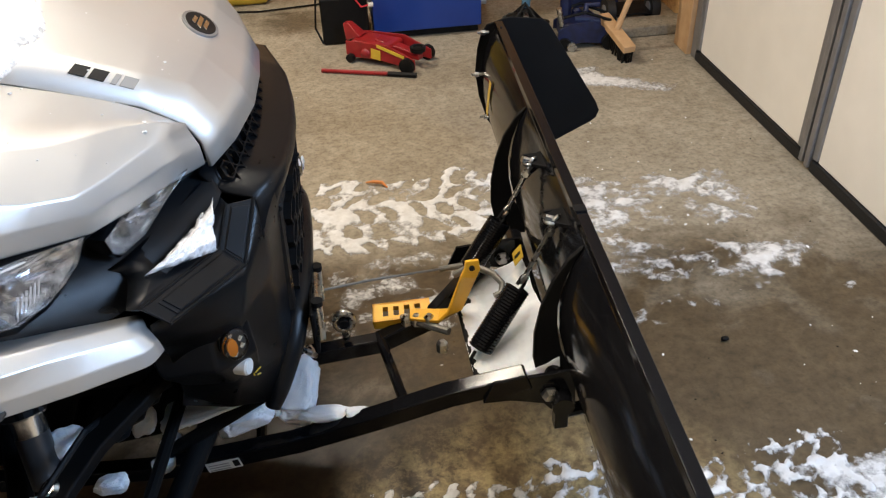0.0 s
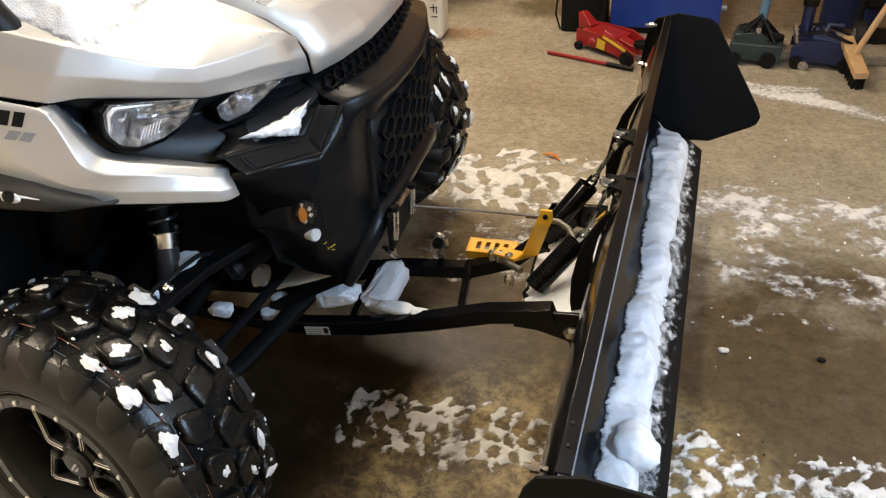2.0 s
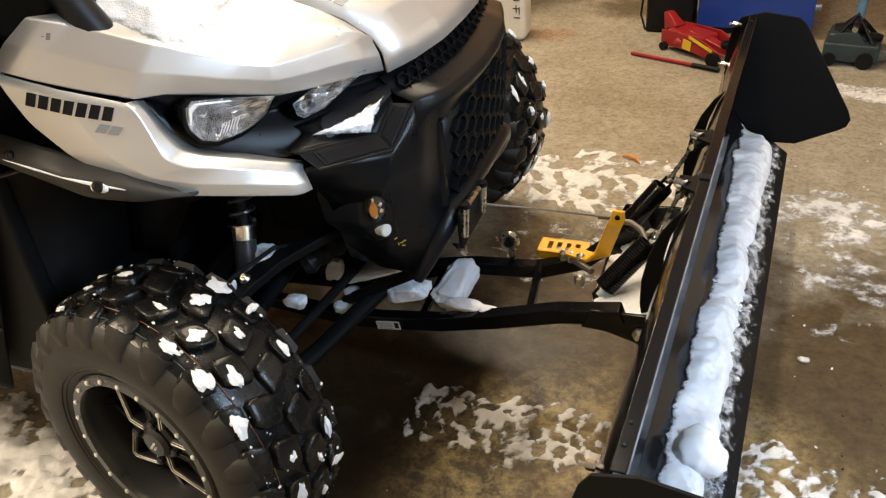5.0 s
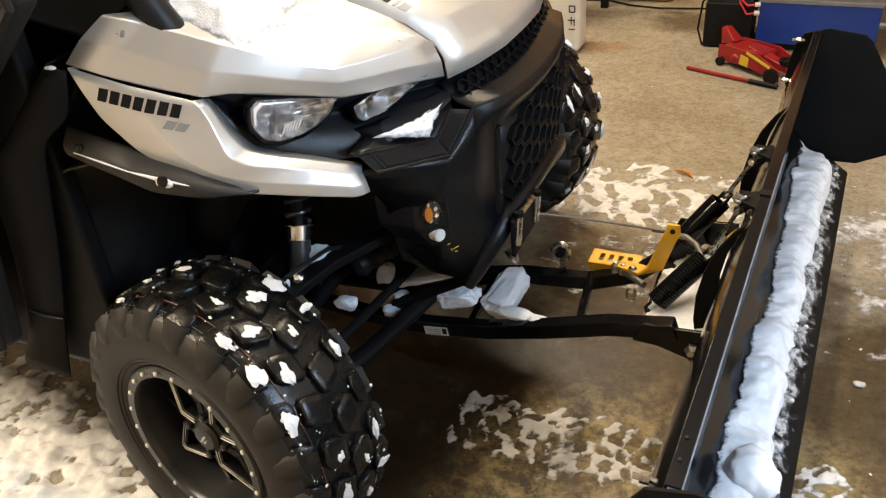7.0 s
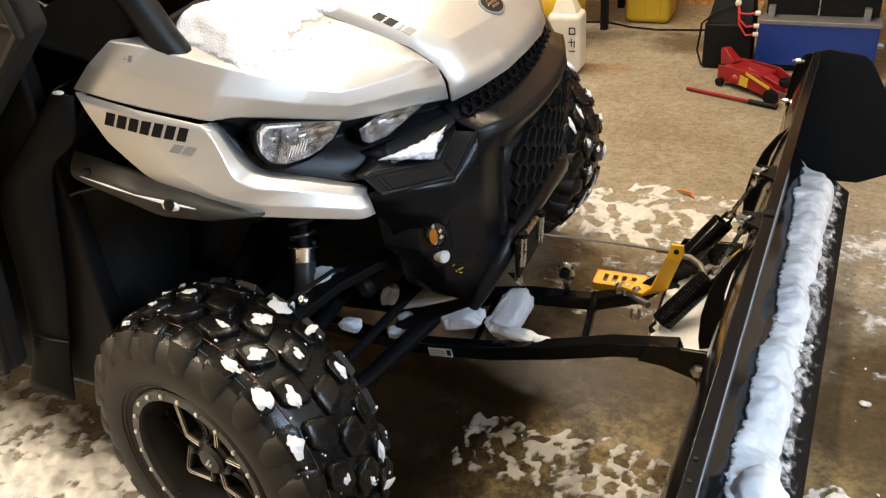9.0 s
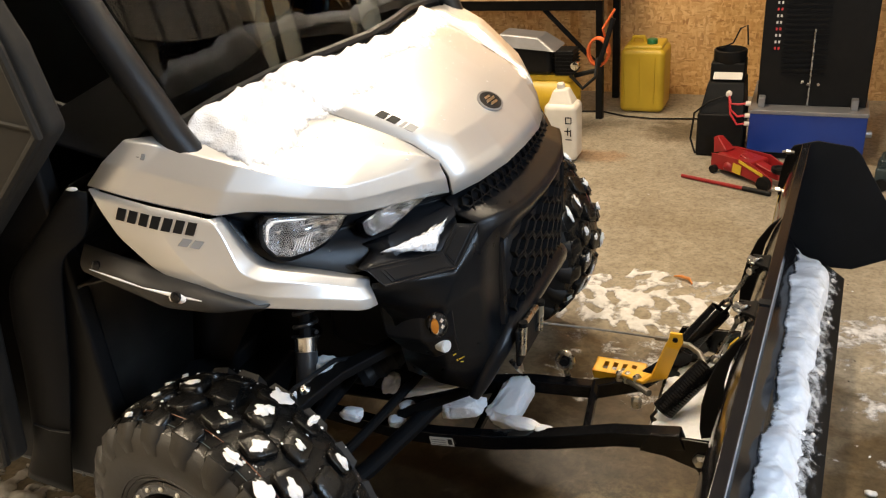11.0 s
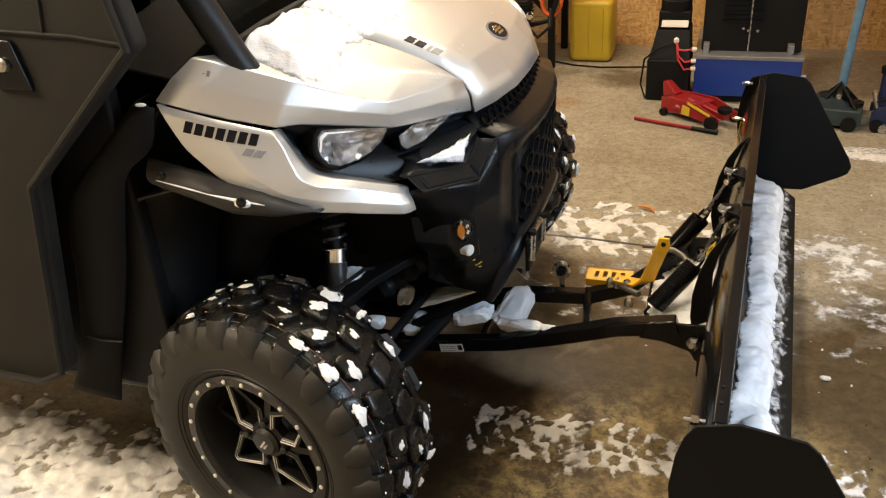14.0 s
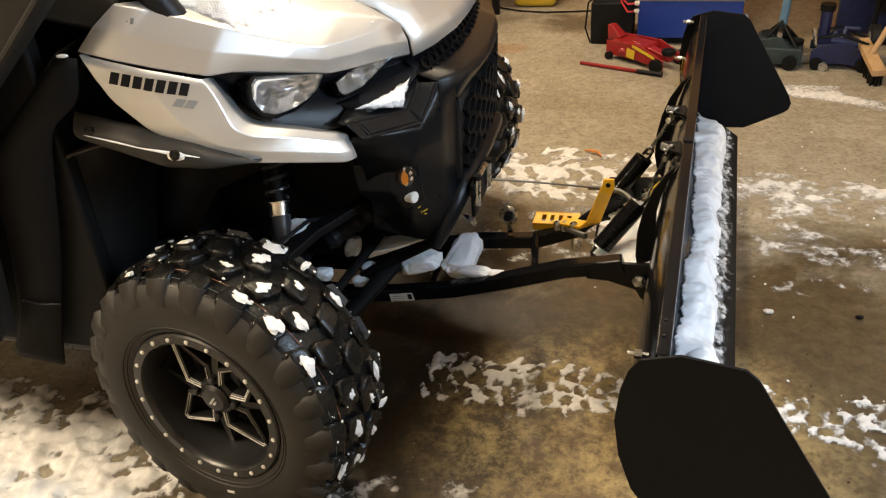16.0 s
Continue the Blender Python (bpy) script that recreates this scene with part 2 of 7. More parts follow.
def concrete_material():
    m = bpy.data.materials.new("stained_concrete")
    m.use_nodes = True
    nt = m.node_tree
    b = nt.nodes["Principled BSDF"]
    geo = nt.nodes.new("ShaderNodeNewGeometry")

    def noise_node(scale, detail=8, rough=0.6, dist=0.0):
        n = nt.nodes.new("ShaderNodeTexNoise")
        n.inputs["Scale"].default_value, n.inputs["Detail"].default_value = scale, detail
        n.inputs["Roughness"].default_value, n.inputs["Distortion"].default_value = rough, dist
        nt.links.new(geo.outputs["Position"], n.inputs["Vector"])
        return n

    def ramp_node(src, stops):
        r = nt.nodes.new("ShaderNodeValToRGB")
        e = r.color_ramp.elements
        e[0].position, e[0].color = stops[0][0], (*stops[0][1], 1)
        e[1].position, e[1].color = stops[-1][0], (*stops[-1][1], 1)
        for p, c in stops[1:-1]:
            k = e.new(p)
            k.color = (*c, 1)
        nt.links.new(src, r.inputs[0])
        return r

    def math_node(op, a, c):
        n = nt.nodes.new("ShaderNodeMath")
        n.operation = op
        for k, v in enumerate((a, c)):
            if isinstance(v, (int, float)):
                n.inputs[k].default_value = v
            else:
                nt.links.new(v, n.inputs[k])
        return n.outputs[0]

    def mix_node(kind, fac, a, c):
        n = nt.nodes.new("ShaderNodeMix")
        n.data_type, n.blend_type = "RGBA", kind
        if isinstance(fac, (int, float)):
            n.inputs[0].default_value = fac
        else:
            nt.links.new(fac, n.inputs[0])
        for k, v in ((6, a), (7, c)):
            if isinstance(v, tuple):
                n.inputs[k].default_value = (*v, 1)
            else:
                nt.links.new(v, n.inputs[k])
        return n.outputs[2]

    big, mid, fine, grit = noise_node(1.1), noise_node(4.5, dist=0.6), noise_node(22), noise_node(60, 6, 0.7)
    base = ramp_node(big.outputs["Fac"], [(0.3, (0.33, 0.285, 0.215)), (0.5, (0.39, 0.345, 0.265)), (0.72, (0.45, 0.40, 0.315))])
    c = mix_node("MULTIPLY", 0.6, base.outputs[0], ramp_node(mid.outputs["Fac"], [(0.3, (0.72, 0.70, 0.66)), (0.7, (1, 1, 1))]).outputs[0])
    c = mix_node("MULTIPLY", 0.9, c, ramp_node(fine.outputs["Fac"], [(0.3, (0.66, 0.64, 0.60)), (0.62, (1, 1, 1))]).outputs[0])
    c = mix_node("MULTIPLY", 0.7, c, ramp_node(grit.outputs["Fac"], [(0.36, (0.50, 0.48, 0.45)), (0.54, (1, 1, 1))]).outputs[0])
    # the meltwater round the vehicle's front: an uneven pool
    sep = nt.nodes.new("ShaderNodeSeparateXYZ")
    nt.links.new(geo.outputs["Position"], sep.inputs[0])

    def pool(cx, cy, rx, ry):
        dx = math_node("DIVIDE", math_node("SUBTRACT", sep.outputs[0], cx), rx)
        dy = math_node("DIVIDE", math_node("SUBTRACT", sep.outputs[1], cy), ry)
        return math_node("SUBTRACT", 1.0, math_node("ADD", math_node("MULTIPLY", dx, dx), math_node("MULTIPLY", dy, dy)))

    wet = math_node("MAXIMUM", math_node("MAXIMUM", pool(0.50, -0.30, 1.35, 1.05), pool(0.72, 0.34, 0.75, 0.48)), pool(1.55, -0.15, 1.10, 0.90))
    wet = math_node("ADD", wet, math_node("MULTIPLY", math_node("SUBTRACT", mid.outputs["Fac"], 0.5), 2.2))
    wetr = ramp_node(wet, [(0.02, (0, 0, 0)), (0.75, (1, 1, 1))])
    wetf = math_node("MULTIPLY", wetr.outputs[0], 1.0)
    damp_and_shade = mix_node("MULTIPLY", 1.0, c, (0.31, 0.255, 0.180))
    # shade below the vehicle's nose, painted into the wet floor's colour
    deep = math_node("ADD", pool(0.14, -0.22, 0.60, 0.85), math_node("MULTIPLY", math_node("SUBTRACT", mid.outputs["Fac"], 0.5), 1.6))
    damp_and_shade = mix_node("MULTIPLY", ramp_node(deep, [(0.0, (0, 0, 0)), (0.6, (1, 1, 1))]).outputs[0], damp_and_shade, (0.36, 0.34, 0.31))
    blots = ramp_node(noise_node(11, 12, 0.78, 0.3).outputs["Fac"], [(0.36, (0.42, 0.39, 0.35)), (0.64, (1, 1, 1))])
    damp_and_shade = mix_node("MULTIPLY", 0.6, damp_and_shade, blots.outputs[0])
    ochre = mix_node("MIX", math_node("MULTIPLY", ramp_node(noise_node(15, 12, 0.8, 0.15).outputs["Fac"], [(0.45, (0, 0, 0)), (0.68, (1, 1, 1))]).outputs[0], 0.8), damp_and_shade, (0.30, 0.245, 0.125))
    near_yellow = pool(0.84, -0.42, 0.58, 0.50)
    ochre = mix_node("MULTIPLY", 1.0, ochre, (1.75, 1.7, 1.55))
    damp_and_shade = mix_node("MIX", ramp_node(near_yellow, [(0.0, (0, 0, 0)), (0.6, (1, 1, 1))]).outputs[0], damp_and_shade, ochre)
    c = mix_node("MIX", wetf, c, damp_and_shade)
    rag = math_node("MULTIPLY", math_node("SUBTRACT", noise_node(9, 8, 0.7, 0.5).outputs["Fac"], 0.5), 2.6)
    for spot, tint, most in ((pool(0.34, 2.78, 0.24, 0.20), (0.34, 0.29, 0.22), 0.9), (pool(0.0, 2.34, 0.20, 0.10), (0.95, 0.62, 0.42), 0.6), (pool(1.0, 2.0, 0.5, 0.16), (0.72, 0.69, 0.64), 0.6), (pool(0.4, 1.6, 0.5, 0.12), (0.80, 0.77, 0.72), 0.6)):
        f = ramp_node(math_node("ADD", spot, rag), [(0.1, (0, 0, 0)), (0.8, (1, 1, 1))])
        c = mix_node("MULTIPLY", math_node("MULTIPLY", f.outputs[0], most), c, tint)
    nt.links.new(c, b.inputs["Base Color"])
    rough = math_node("SUBTRACT", 0.72, math_node("MULTIPLY", wetf, math_node("MULTIPLY", fine.outputs["Fac"], 0.62)))
    nt.links.new(rough, b.inputs["Roughness"])
    bp = nt.nodes.new("ShaderNodeBump")
    bp.inputs["Strength"].default_value, bp.inputs["Distance"].default_value = 0.35, 0.004
    nt.links.new(fine.outputs["Fac"], bp.inputs["Height"])
    nt.links.new(bp.outputs[0], b.inputs["Normal"])
    return m


CONCRETE = concrete_material()


def glass_material(name, tint, rough=0.02, spec=0.5):
    m = bpy.data.materials.new(name)
    m.use_nodes = True
    b = m.node_tree.nodes["Principled BSDF"]
    b.inputs["Base Color"].default_value = (*tint, 1)
    b.inputs["Transmission Weight"].default_value = 1.0
    b.inputs["Roughness"].default_value, b.inputs["IOR"].default_value = rough, 1.45
    b.inputs["Specular IOR Level"].default_value = spec
    return m


CLEAR = glass_material("clear_plastic", (0.95, 0.96, 0.97))
TINTED = glass_material("windscreen_plastic", (0.28, 0.32, 0.30), spec=0.40)


# ---- mesh helpers ----
def part(name, bm, material, parent=None, label="", bevel=0.0, solid=0.0, smooth=True, segments=2, angle=30):
    me = bpy.data.meshes.new(name)
    bmesh.ops.recalc_face_normals(bm, faces=bm.faces)
    bm.to_mesh(me)
    bm.free()
    me.materials.append(material)
    ob = new(name, me)
    if smooth:
        me.polygons.foreach_set("use_smooth", [True] * len(me.polygons))
        me.set_sharp_from_angle(angle=radians(angle))
    if solid:
        s = ob.modifiers.new("thickness", "SOLIDIFY")
        s.thickness, s.offset = solid, 0
    if bevel:
        b = ob.modifiers.new("edges", "BEVEL")
        b.width, b.segments, b.limit_method, b.angle_limit = bevel, segments, "ANGLE", radians(12)
        b.harden_normals = smooth
    if parent:
        ob.parent = parent
    if label:
        tagged(ob, label)
    return ob


def thing(name, label, category, group="", kind=""):
    return tagged(new(name), label, category, group, kind)


def mesh(name, verts, faces, material, parent=None, label="", **kw):
    bm = bmesh.new()
    vs = [bm.verts.new(v) for v in verts]
    for f in faces:
        bm.faces.new([vs[k] for k in f])
    return part(name, bm, material, parent, label, **kw)


def add_box(bm, lo, hi, m=None):
    r = bmesh.ops.create_cube(bm, size=1)
    vs = r["verts"]
    for v in vs:
        v.co = Vector([lo[k] + (hi[k] - lo[k]) * (v.co[k] + 0.5) for k in range(3)])
        if m:
            v.co = m @ v.co
    return vs


def box(name, lo, hi, material, parent=None, label="", m=None, **kw):
    bm = bmesh.new()
    add_box(bm, lo, hi, m)
    return part(name, bm, material, parent, label, **kw)


def add_tube(bm, pts, r, sides=10, closed=False, caps=True):
    """A round tube along points; r is one radius or one for each point."""
    pts = [Vector(p) for p in pts]
    n = len(pts)
    rs = r if isinstance(r, (list, tuple)) else [r] * n
    rings, side = [], None
    for k, p in enumerate(pts):
        a = pts[(k - 1) % n] if (k or closed) else p
        b = pts[(k + 1) % n] if (k < n - 1 or closed) else p
        d = (b - a).normalized()
        if side is None:
            side = d.orthogonal().normalized()
        side = (side - d * side.dot(d)).normalized()
        up = d.cross(side)
        rings.append([bm.verts.new(p + (side * math.cos(2 * math.pi * j / sides) + up * math.sin(2 * math.pi * j / sides)) * rs[k]) for j in range(sides)])
    for k in range(n if closed else n - 1):
        A, B = rings[k], rings[(k + 1) % n]
        for j in range(sides):
            bm.faces.new((A[j], A[(j + 1) % sides], B[(j + 1) % sides], B[j]))
    if caps and not closed:
        bm.faces.new(rings[0][::-1])
        bm.faces.new(rings[-1])


def tube(name, pts, r, material, parent=None, label="", sides=10, closed=False, **kw):
    bm = bmesh.new()
    add_tube(bm, pts, r, sides, closed)
    return part(name, bm, material, parent, label, **kw)


def add_prism(bm, outline, d, m):
    """A plate: an outline in the plane x, y of m, d thick along its z, centred."""
    lo = [bm.verts.new(m @ Vector((x, y, -d / 2))) for x, y in outline]
    hi = [bm.verts.new(m @ Vector((x, y, d / 2))) for x, y in outline]
    bm.faces.new(lo[::-1])
    bm.faces.new(hi)
    for k in range(len(lo)):
        bm.faces.new((lo[k - 1], lo[k], hi[k], hi[k - 1]))


def plate(name, outline, d, m, material, parent=None, label="", **kw):
    bm = bmesh.new()
    add_prism(bm, outline, d, m)
    return part(name, bm, material, parent, label, **kw)


def add_lathe(bm, profile, m, steps=32, closed=False):
    """A profile of (radius, height) turned round the z axis of m."""
    rings = []
    for r, z in profile:
        rings.append([bm.verts.new(m @ Vector((r * math.cos(2 * math.pi * k / steps), r * math.sin(2 * math.pi * k / steps), z))) for k in range(steps)])
    for A, B in zip(rings, rings[1:] + ([rings[0]] if closed else [])):
        for k in range(steps):
            bm.faces.new((A[k], A[(k + 1) % steps], B[(k + 1) % steps], B[k]))
    return rings


def lathe(name, profile, m, material, parent=None, label="", steps=32, caps=True, **kw):
    bm = bmesh.new()
    rings = add_lathe(bm, profile, m, steps)
    if caps:
        bm.faces.new(rings[0])
        bm.faces.new(rings[-1][::-1])
    return part(name, bm, material, parent, label, **kw)


def helix(a, b, r, turns, per=12):
    a, b = Vector(a), Vector(b)
    d = (b - a).normalized()
    s = d.orthogonal().normalized()
    u = d.cross(s)
    n = int(turns * per)
    return [a + (b - a) * (k / n) + (s * math.cos(2 * math.pi * k / per) + u * math.sin(2 * math.pi * k / per)) * r for k in range(n + 1)]


def frame_of(origin, xdir, ydir):
    """A pose from an origin, an x direction and a rough y direction."""
    x = Vector(xdir).normalized()
    z = x.cross(Vector(ydir)).normalized()
    y = z.cross(x)
    return Matrix((( x[0], y[0], z[0], origin[0]), (x[1], y[1], z[1], origin[1]), (x[2], y[2], z[2], origin[2]), (0, 0, 0, 1)))


def lump(name, where, size, seed, material, parent=None, label="", category="", rough=0.35, flat=0.0, turn=0, subdiv=4, lean=0.0, boxy=1.0):
    """A clump of snow: an uneven rounded body."""
    bm = bmesh.new()
    bmesh.ops.create_icosphere(bm, subdivisions=subdiv, radius=1)
    off = Vector((seed * 3.1, seed * 1.7, seed * 0.9))
    R = Euler((0, 0, radians(turn))).to_matrix()
    for v in bm.verts:
        n = noise.noise(v.co * 1.1 + off) * rough + noise.noise(v.co * 2.6 + off) * rough * 0.4 + noise.noise(v.co * 6 + off) * rough * 0.16 + noise.noise(v.co * 13 + off) * rough * 0.10
        c = Vector([math.copysign(abs(q) ** boxy, q) for q in v.co]) * (1 + n)
        c.x += lean * c.z
        if c.z < -flat and flat:
            c.z = -flat
        v.co = R @ Vector((c.x * size[0], c.y * size[1], c.z * size[2])) + Vector(where)
    ob = part(name, bm, material, parent, "", angle=180)
    return tagged(ob, label, category)


def chunk(name, a, b, wide, deep, seed, label, category, taper=1.0, rough=0.27):
    """A broken-off block of snow lying from a to b, wide and deep as given, narrowing by taper."""
    a, b = Vector(a), Vector(b)
    along = (b - a).normalized()
    side = along.cross(Vector((0, 0, 1))).normalized()
    if abs(side.x) < abs(side.y):
        side = along.cross(Vector((0, 1, 0))).normalized()
    up = side.cross(along)
    off = Vector((seed * 2.3, seed * 1.1, seed * 0.7))
    bm = bmesh.new()
    bmesh.ops.create_icosphere(bm, subdivisions=5, radius=1)
    for v in bm.verts:
        q = Vector([math.copysign(abs(e) ** 0.64, e) for e in v.co])
        n = noise.noise(v.co * 1.3 + off) * rough + noise.noise(v.co * 3 + off) * rough * 0.35 + noise.noise(v.co * 7 + off) * rough * 0.26 + noise.noise(v.co * 17 + off) * rough * 0.20
        q *= 1 + n
        w = 1 + (taper - 1) * min(1.0, max(0.0, q.x * 0.5 + 0.5))
        v.co = a.lerp(b, q.x * 0.5 + 0.5) + side * (q.y * wide * w) + up * (q.z * deep * w)
    return tagged(part(name, bm, SNOW, None, "", angle=180), label, category)


# ---- the room ----
WALL_N, WALL_E, WALL_S, WALL_W, TOP = 3.5, 2.09, -3.6, -3.4, 2.7
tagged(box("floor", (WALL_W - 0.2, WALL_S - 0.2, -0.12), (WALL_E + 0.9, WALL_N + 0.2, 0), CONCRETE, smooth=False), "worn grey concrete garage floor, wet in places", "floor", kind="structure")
tagged(box("ceiling", (WALL_W - 0.2, WALL_S - 0.2, TOP), (WALL_E + 0.9, WALL_N + 0.2, TOP + 0.12), WHITE_CEIL, smooth=False), "plain white boarded garage ceiling", "ceiling", kind="structure")
tagged(box("wall_south", (WALL_W - 0.2, WALL_S - 0.15, 0), (WALL_E + 0.9, WALL_S, TOP), PLASTER, smooth=False), "plain light plastered garage wall", "wall", kind="structure")
tagged(box("wall_west", (WALL_W - 0.15, WALL_S, 0), (WALL_W, WALL_N, TOP), PLASTER, smooth=False), "plain light plastered garage wall", "wall", kind="structure")
wall_n = tagged(box("wall_north", (WALL_W, WALL_N, 0), (WALL_E + 0.9, WALL_N + 0.15, TOP), OSB, smooth=False), "back wall of unpainted chipboard sheets", "wall", kind="structure")
tagged(box("wall_east_end", (WALL_E + 0.12, 1.93, 0), (WALL_E + 0.9, WALL_N, TOP), OSB, smooth=False), "chipboard return wall beside the folding door", "wall", kind="structure")
tagged(box("trim", (WALL_E - 0.03, 1.96, 0.0), (WALL_E + 0.115, 2.10, TOP), WOOD, bevel=0.004), "bare wooden door jamb", "trim", kind="structure")
tagged(box("door_sill", (1.45, 2.2, 0.0), (WALL_E + 0.118, 2.34, 0.05), CONCRETE, bevel=0.008), "low concrete ledge along the floor", "ledge", kind="structure")


def folding_door():
    """The wide white folding door: leaves between grey uprights, on a black rubber seal."""
    d = tagged(new("door_1"), "white folding garage door with grey uprights and black rubber seal", "garage door", kind="structure")
    x = WALL_E
    edges = [(1.90, 0.985), (0.915, -0.02), (-0.09, -1.03), (-1.10, -2.04), (-2.11, WALL_S)]
    for a, b in edges:
        box("leaf", (x - 0.004, b + 0.03, 0.045), (x + 0.045, a - 0.03, 2.5), DOOR_WHITE, d, bevel=0.003)
        for lo, hi in ((a - 0.03, a), (b, b + 0.03)):
            box("leaf_edge", (x - 0.012, lo, 0.05), (x + 0.05, hi, 2.52), GREY_FRAME, d, "grey metal edge", bevel=0.004)
        box("seal", (x - 0.015, b, 0.0), (x + 0.055, a, 0.044), BLACK_PLASTIC, d, "black rubber seal", bevel=0.006)
    for a, b in zip(edges, edges[1:]):
        c = (a[1] + b[0]) / 2
        box("hinge_post", (x - 0.022, c - 0.033, 0.01), (x + 0.04, c - 0.008, 2.52), GREY_FRAME, d, "grey metal upright", bevel=0.004)
        box("hinge_gap", (x - 0.004, c - 0.008, 0.01), (x + 0.04, c + 0.01, 2.52), BLACK_PLASTIC, d)
        box("hinge_post", (x - 0.018, c + 0.01, 0.01), (x + 0.04, c + 0.034, 2.52), GREY_FRAME, d, "grey metal upright", bevel=0.004)
    # made-up strip set behind the fill lamp, not a known part of the door
    box("glazing", (x - 0.024, -1.150, 0.74), (x + 0.05, -0.980, 2.02), WHITE_PLASTIC, d, "added milky strip behind the cool fill lamp", bevel=0.003)
    box("head_rail", (x - 0.03, WALL_S, 2.52), (x + 0.12, 1.93, TOP), GREY_FRAME, d, bevel=0.004)
    box("corner_post", (x - 0.01, 1.905, 0.0), (x + 0.11, 1.955, 2.52), GREY_FRAME, d, bevel=0.004)
    return d


folding_door()


# ---- the utility vehicle ----
from mathutils.bvhtree import BVHTree


def net(name, rows, material, parent=None, label="", s=1, **kw):
    """A panel from rows of points; s = -1 mirrors it to the other flank."""
    n = len(rows[0])
    verts = [(x, y * s, z) for r in rows for x, y, z in r]
    faces = [(i * n + j, i * n + j + 1, (i + 1) * n + j + 1, (i + 1) * n + j) for i in range(len(rows) - 1) for j in range(n - 1)]
    return mesh(name, verts, faces, material, parent, label, **kw)


def spline(pts, n):
    """Catmull-Rom through points, n steps between two."""
    q = [Vector(p) for p in pts]
    q = [q[0] * 2 - q[1]] + q + [q[-1] * 2 - q[-2]]
    out = []
    for k in range(1, len(q) - 2):
        a, b, c, d = q[k - 1:k + 3]
        for i in range(n):
            t = i / n
            out.append(0.5 * (2 * b + (c - a) * t + (2 * a - 5 * b + 4 * c - d) * t * t + (3 * b - a - 3 * c + d) * t ** 3))
    return out + [q[-2]]


def rounded(row, r):
    """A polyline with its corners turned into small arcs."""
    out = [row[0]]
    for a, b, c in zip(row, row[1:], row[2:]):
        u, v = a - b, c - b
        p, q = b + u.normalized() * min(r, u.length * 0.45), b + v.normalized() * min(r, v.length * 0.45)
        out += [p * (1 - t) ** 2 + b * 2 * t * (1 - t) + q * t * t for t in (0, 0.25, 0.5, 0.75, 1)]
    return out + [row[-1]]


def skin(name, rows, material, parent=None, label="", s=1, sub=5, r=0.006, thick=0.004, angle=40, flow=0):
    """A moulded panel: smooth from row to row (or in flat fields, with flow), with rounded creases across them."""
    lines = [rounded([Vector(p) for p in col], flow) if flow else spline(col, sub) for col in zip(*rows)]
    rows = [rounded([Vector((p.x, p.y * s, p.z)) for p in row], r) for row in zip(*lines)]
    n = len(rows[0])
    faces = [(i * n + j, i * n + j + 1, (i + 1) * n + j + 1, (i + 1) * n + j) for i in range(len(rows) - 1) for j in range(n - 1)]
    return mesh(name, [tuple(p) for row in rows for p in row], faces, material, parent, label, solid=thick, angle=angle)


def both(rows):
    """Rows from the middle outwards, made whole by their mirror image."""
    return [[(x, -y, z) for x, y, z in r[:0:-1]] + list(r) for r in rows]


def decal(name, origin, xdir, ydir, boxes, material, target, label="", slant=0.25, d=0.0008):
    """Slanted bars lying on a panel, each given as x, y, width, height in metres."""
    m = frame_of(origin, xdir, ydir)
    if m.col[2].y * origin[1] < 0:
        m = m @ Matrix.Scale(-1, 4, (0, 0, 1))
    nrm = m.col[2].to_3d().normalized()
    me = target.data
    tree = BVHTree.FromPolygons([v.co for v in me.vertices], [tuple(p.vertices) for p in me.polygons])
    bm = bmesh.new()
    for x, y, w, h in boxes:
        k = slant * h
        add_prism(bm, [(x, y), (x + w, y), (x + w + k, y + h), (x + k, y + h)], d, m)
    for v in bm.verts:
        hit = tree.ray_cast(v.co + nrm * 0.05, -nrm)
        up = (v.co - m.translation).dot(nrm)
        if hit[0]:
            v.co = hit[0] + nrm * (0.0036 + up)
    return part(name, bm, material, VEHICLE, label, smooth=False)


VEHICLE = thing("utility_vehicle", "silver and black side-by-side utility vehicle with snow on its hood", "utility vehicle")


def lamp_bowl(name, outline, m, centre, depth, seed, parent, label=""):
    """A bright faceted bowl that fills an outline."""
    rng = random.Random(seed)
    pts = []
    for a, b in zip(outline, outline[1:] + outline[:1]):
        n = max(1, round(math.hypot(b[0] - a[0], b[1] - a[1]) / 0.012))
        pts += [(a[0] + (b[0] - a[0]) * k / n, a[1] + (b[1] - a[1]) * k / n) for k in range(n)]
    bm = bmesh.new()
    rings = []
    for k, f in enumerate((1.0, 0.97, 0.72, 0.46, 0.22)):
        deep = -depth * (1 - f * f) + (0.004 if k == 0 else 0)
        j = 0 if k < 2 else 0.006
        rings.append([bm.verts.new(m @ Vector((centre[0] + (x - centre[0]) * f + rng.uniform(-j, j) * 0.4, centre[1] + (y - centre[1]) * f + rng.uniform(-j, j) * 0.4, deep + rng.uniform(-j, j)))) for x, y in pts])
    tip = bm.verts.new(m @ Vector((centre[0], centre[1], -depth * 0.8)))
    n = len(pts)
    for A, B in zip(rings, rings[1:]):
        for i in range(n):
            bm.faces.new((A[i], A[(i + 1) % n], B[(i + 1) % n]))
            bm.faces.new((A[i], B[(i + 1) % n], B[i]))
    for i in range(n):
        bm.faces.new((rings[-1][i], rings[-1][(i + 1) % n], tip))
    return part(name, bm, LAMP_HOUSING, parent, label, smooth=False)


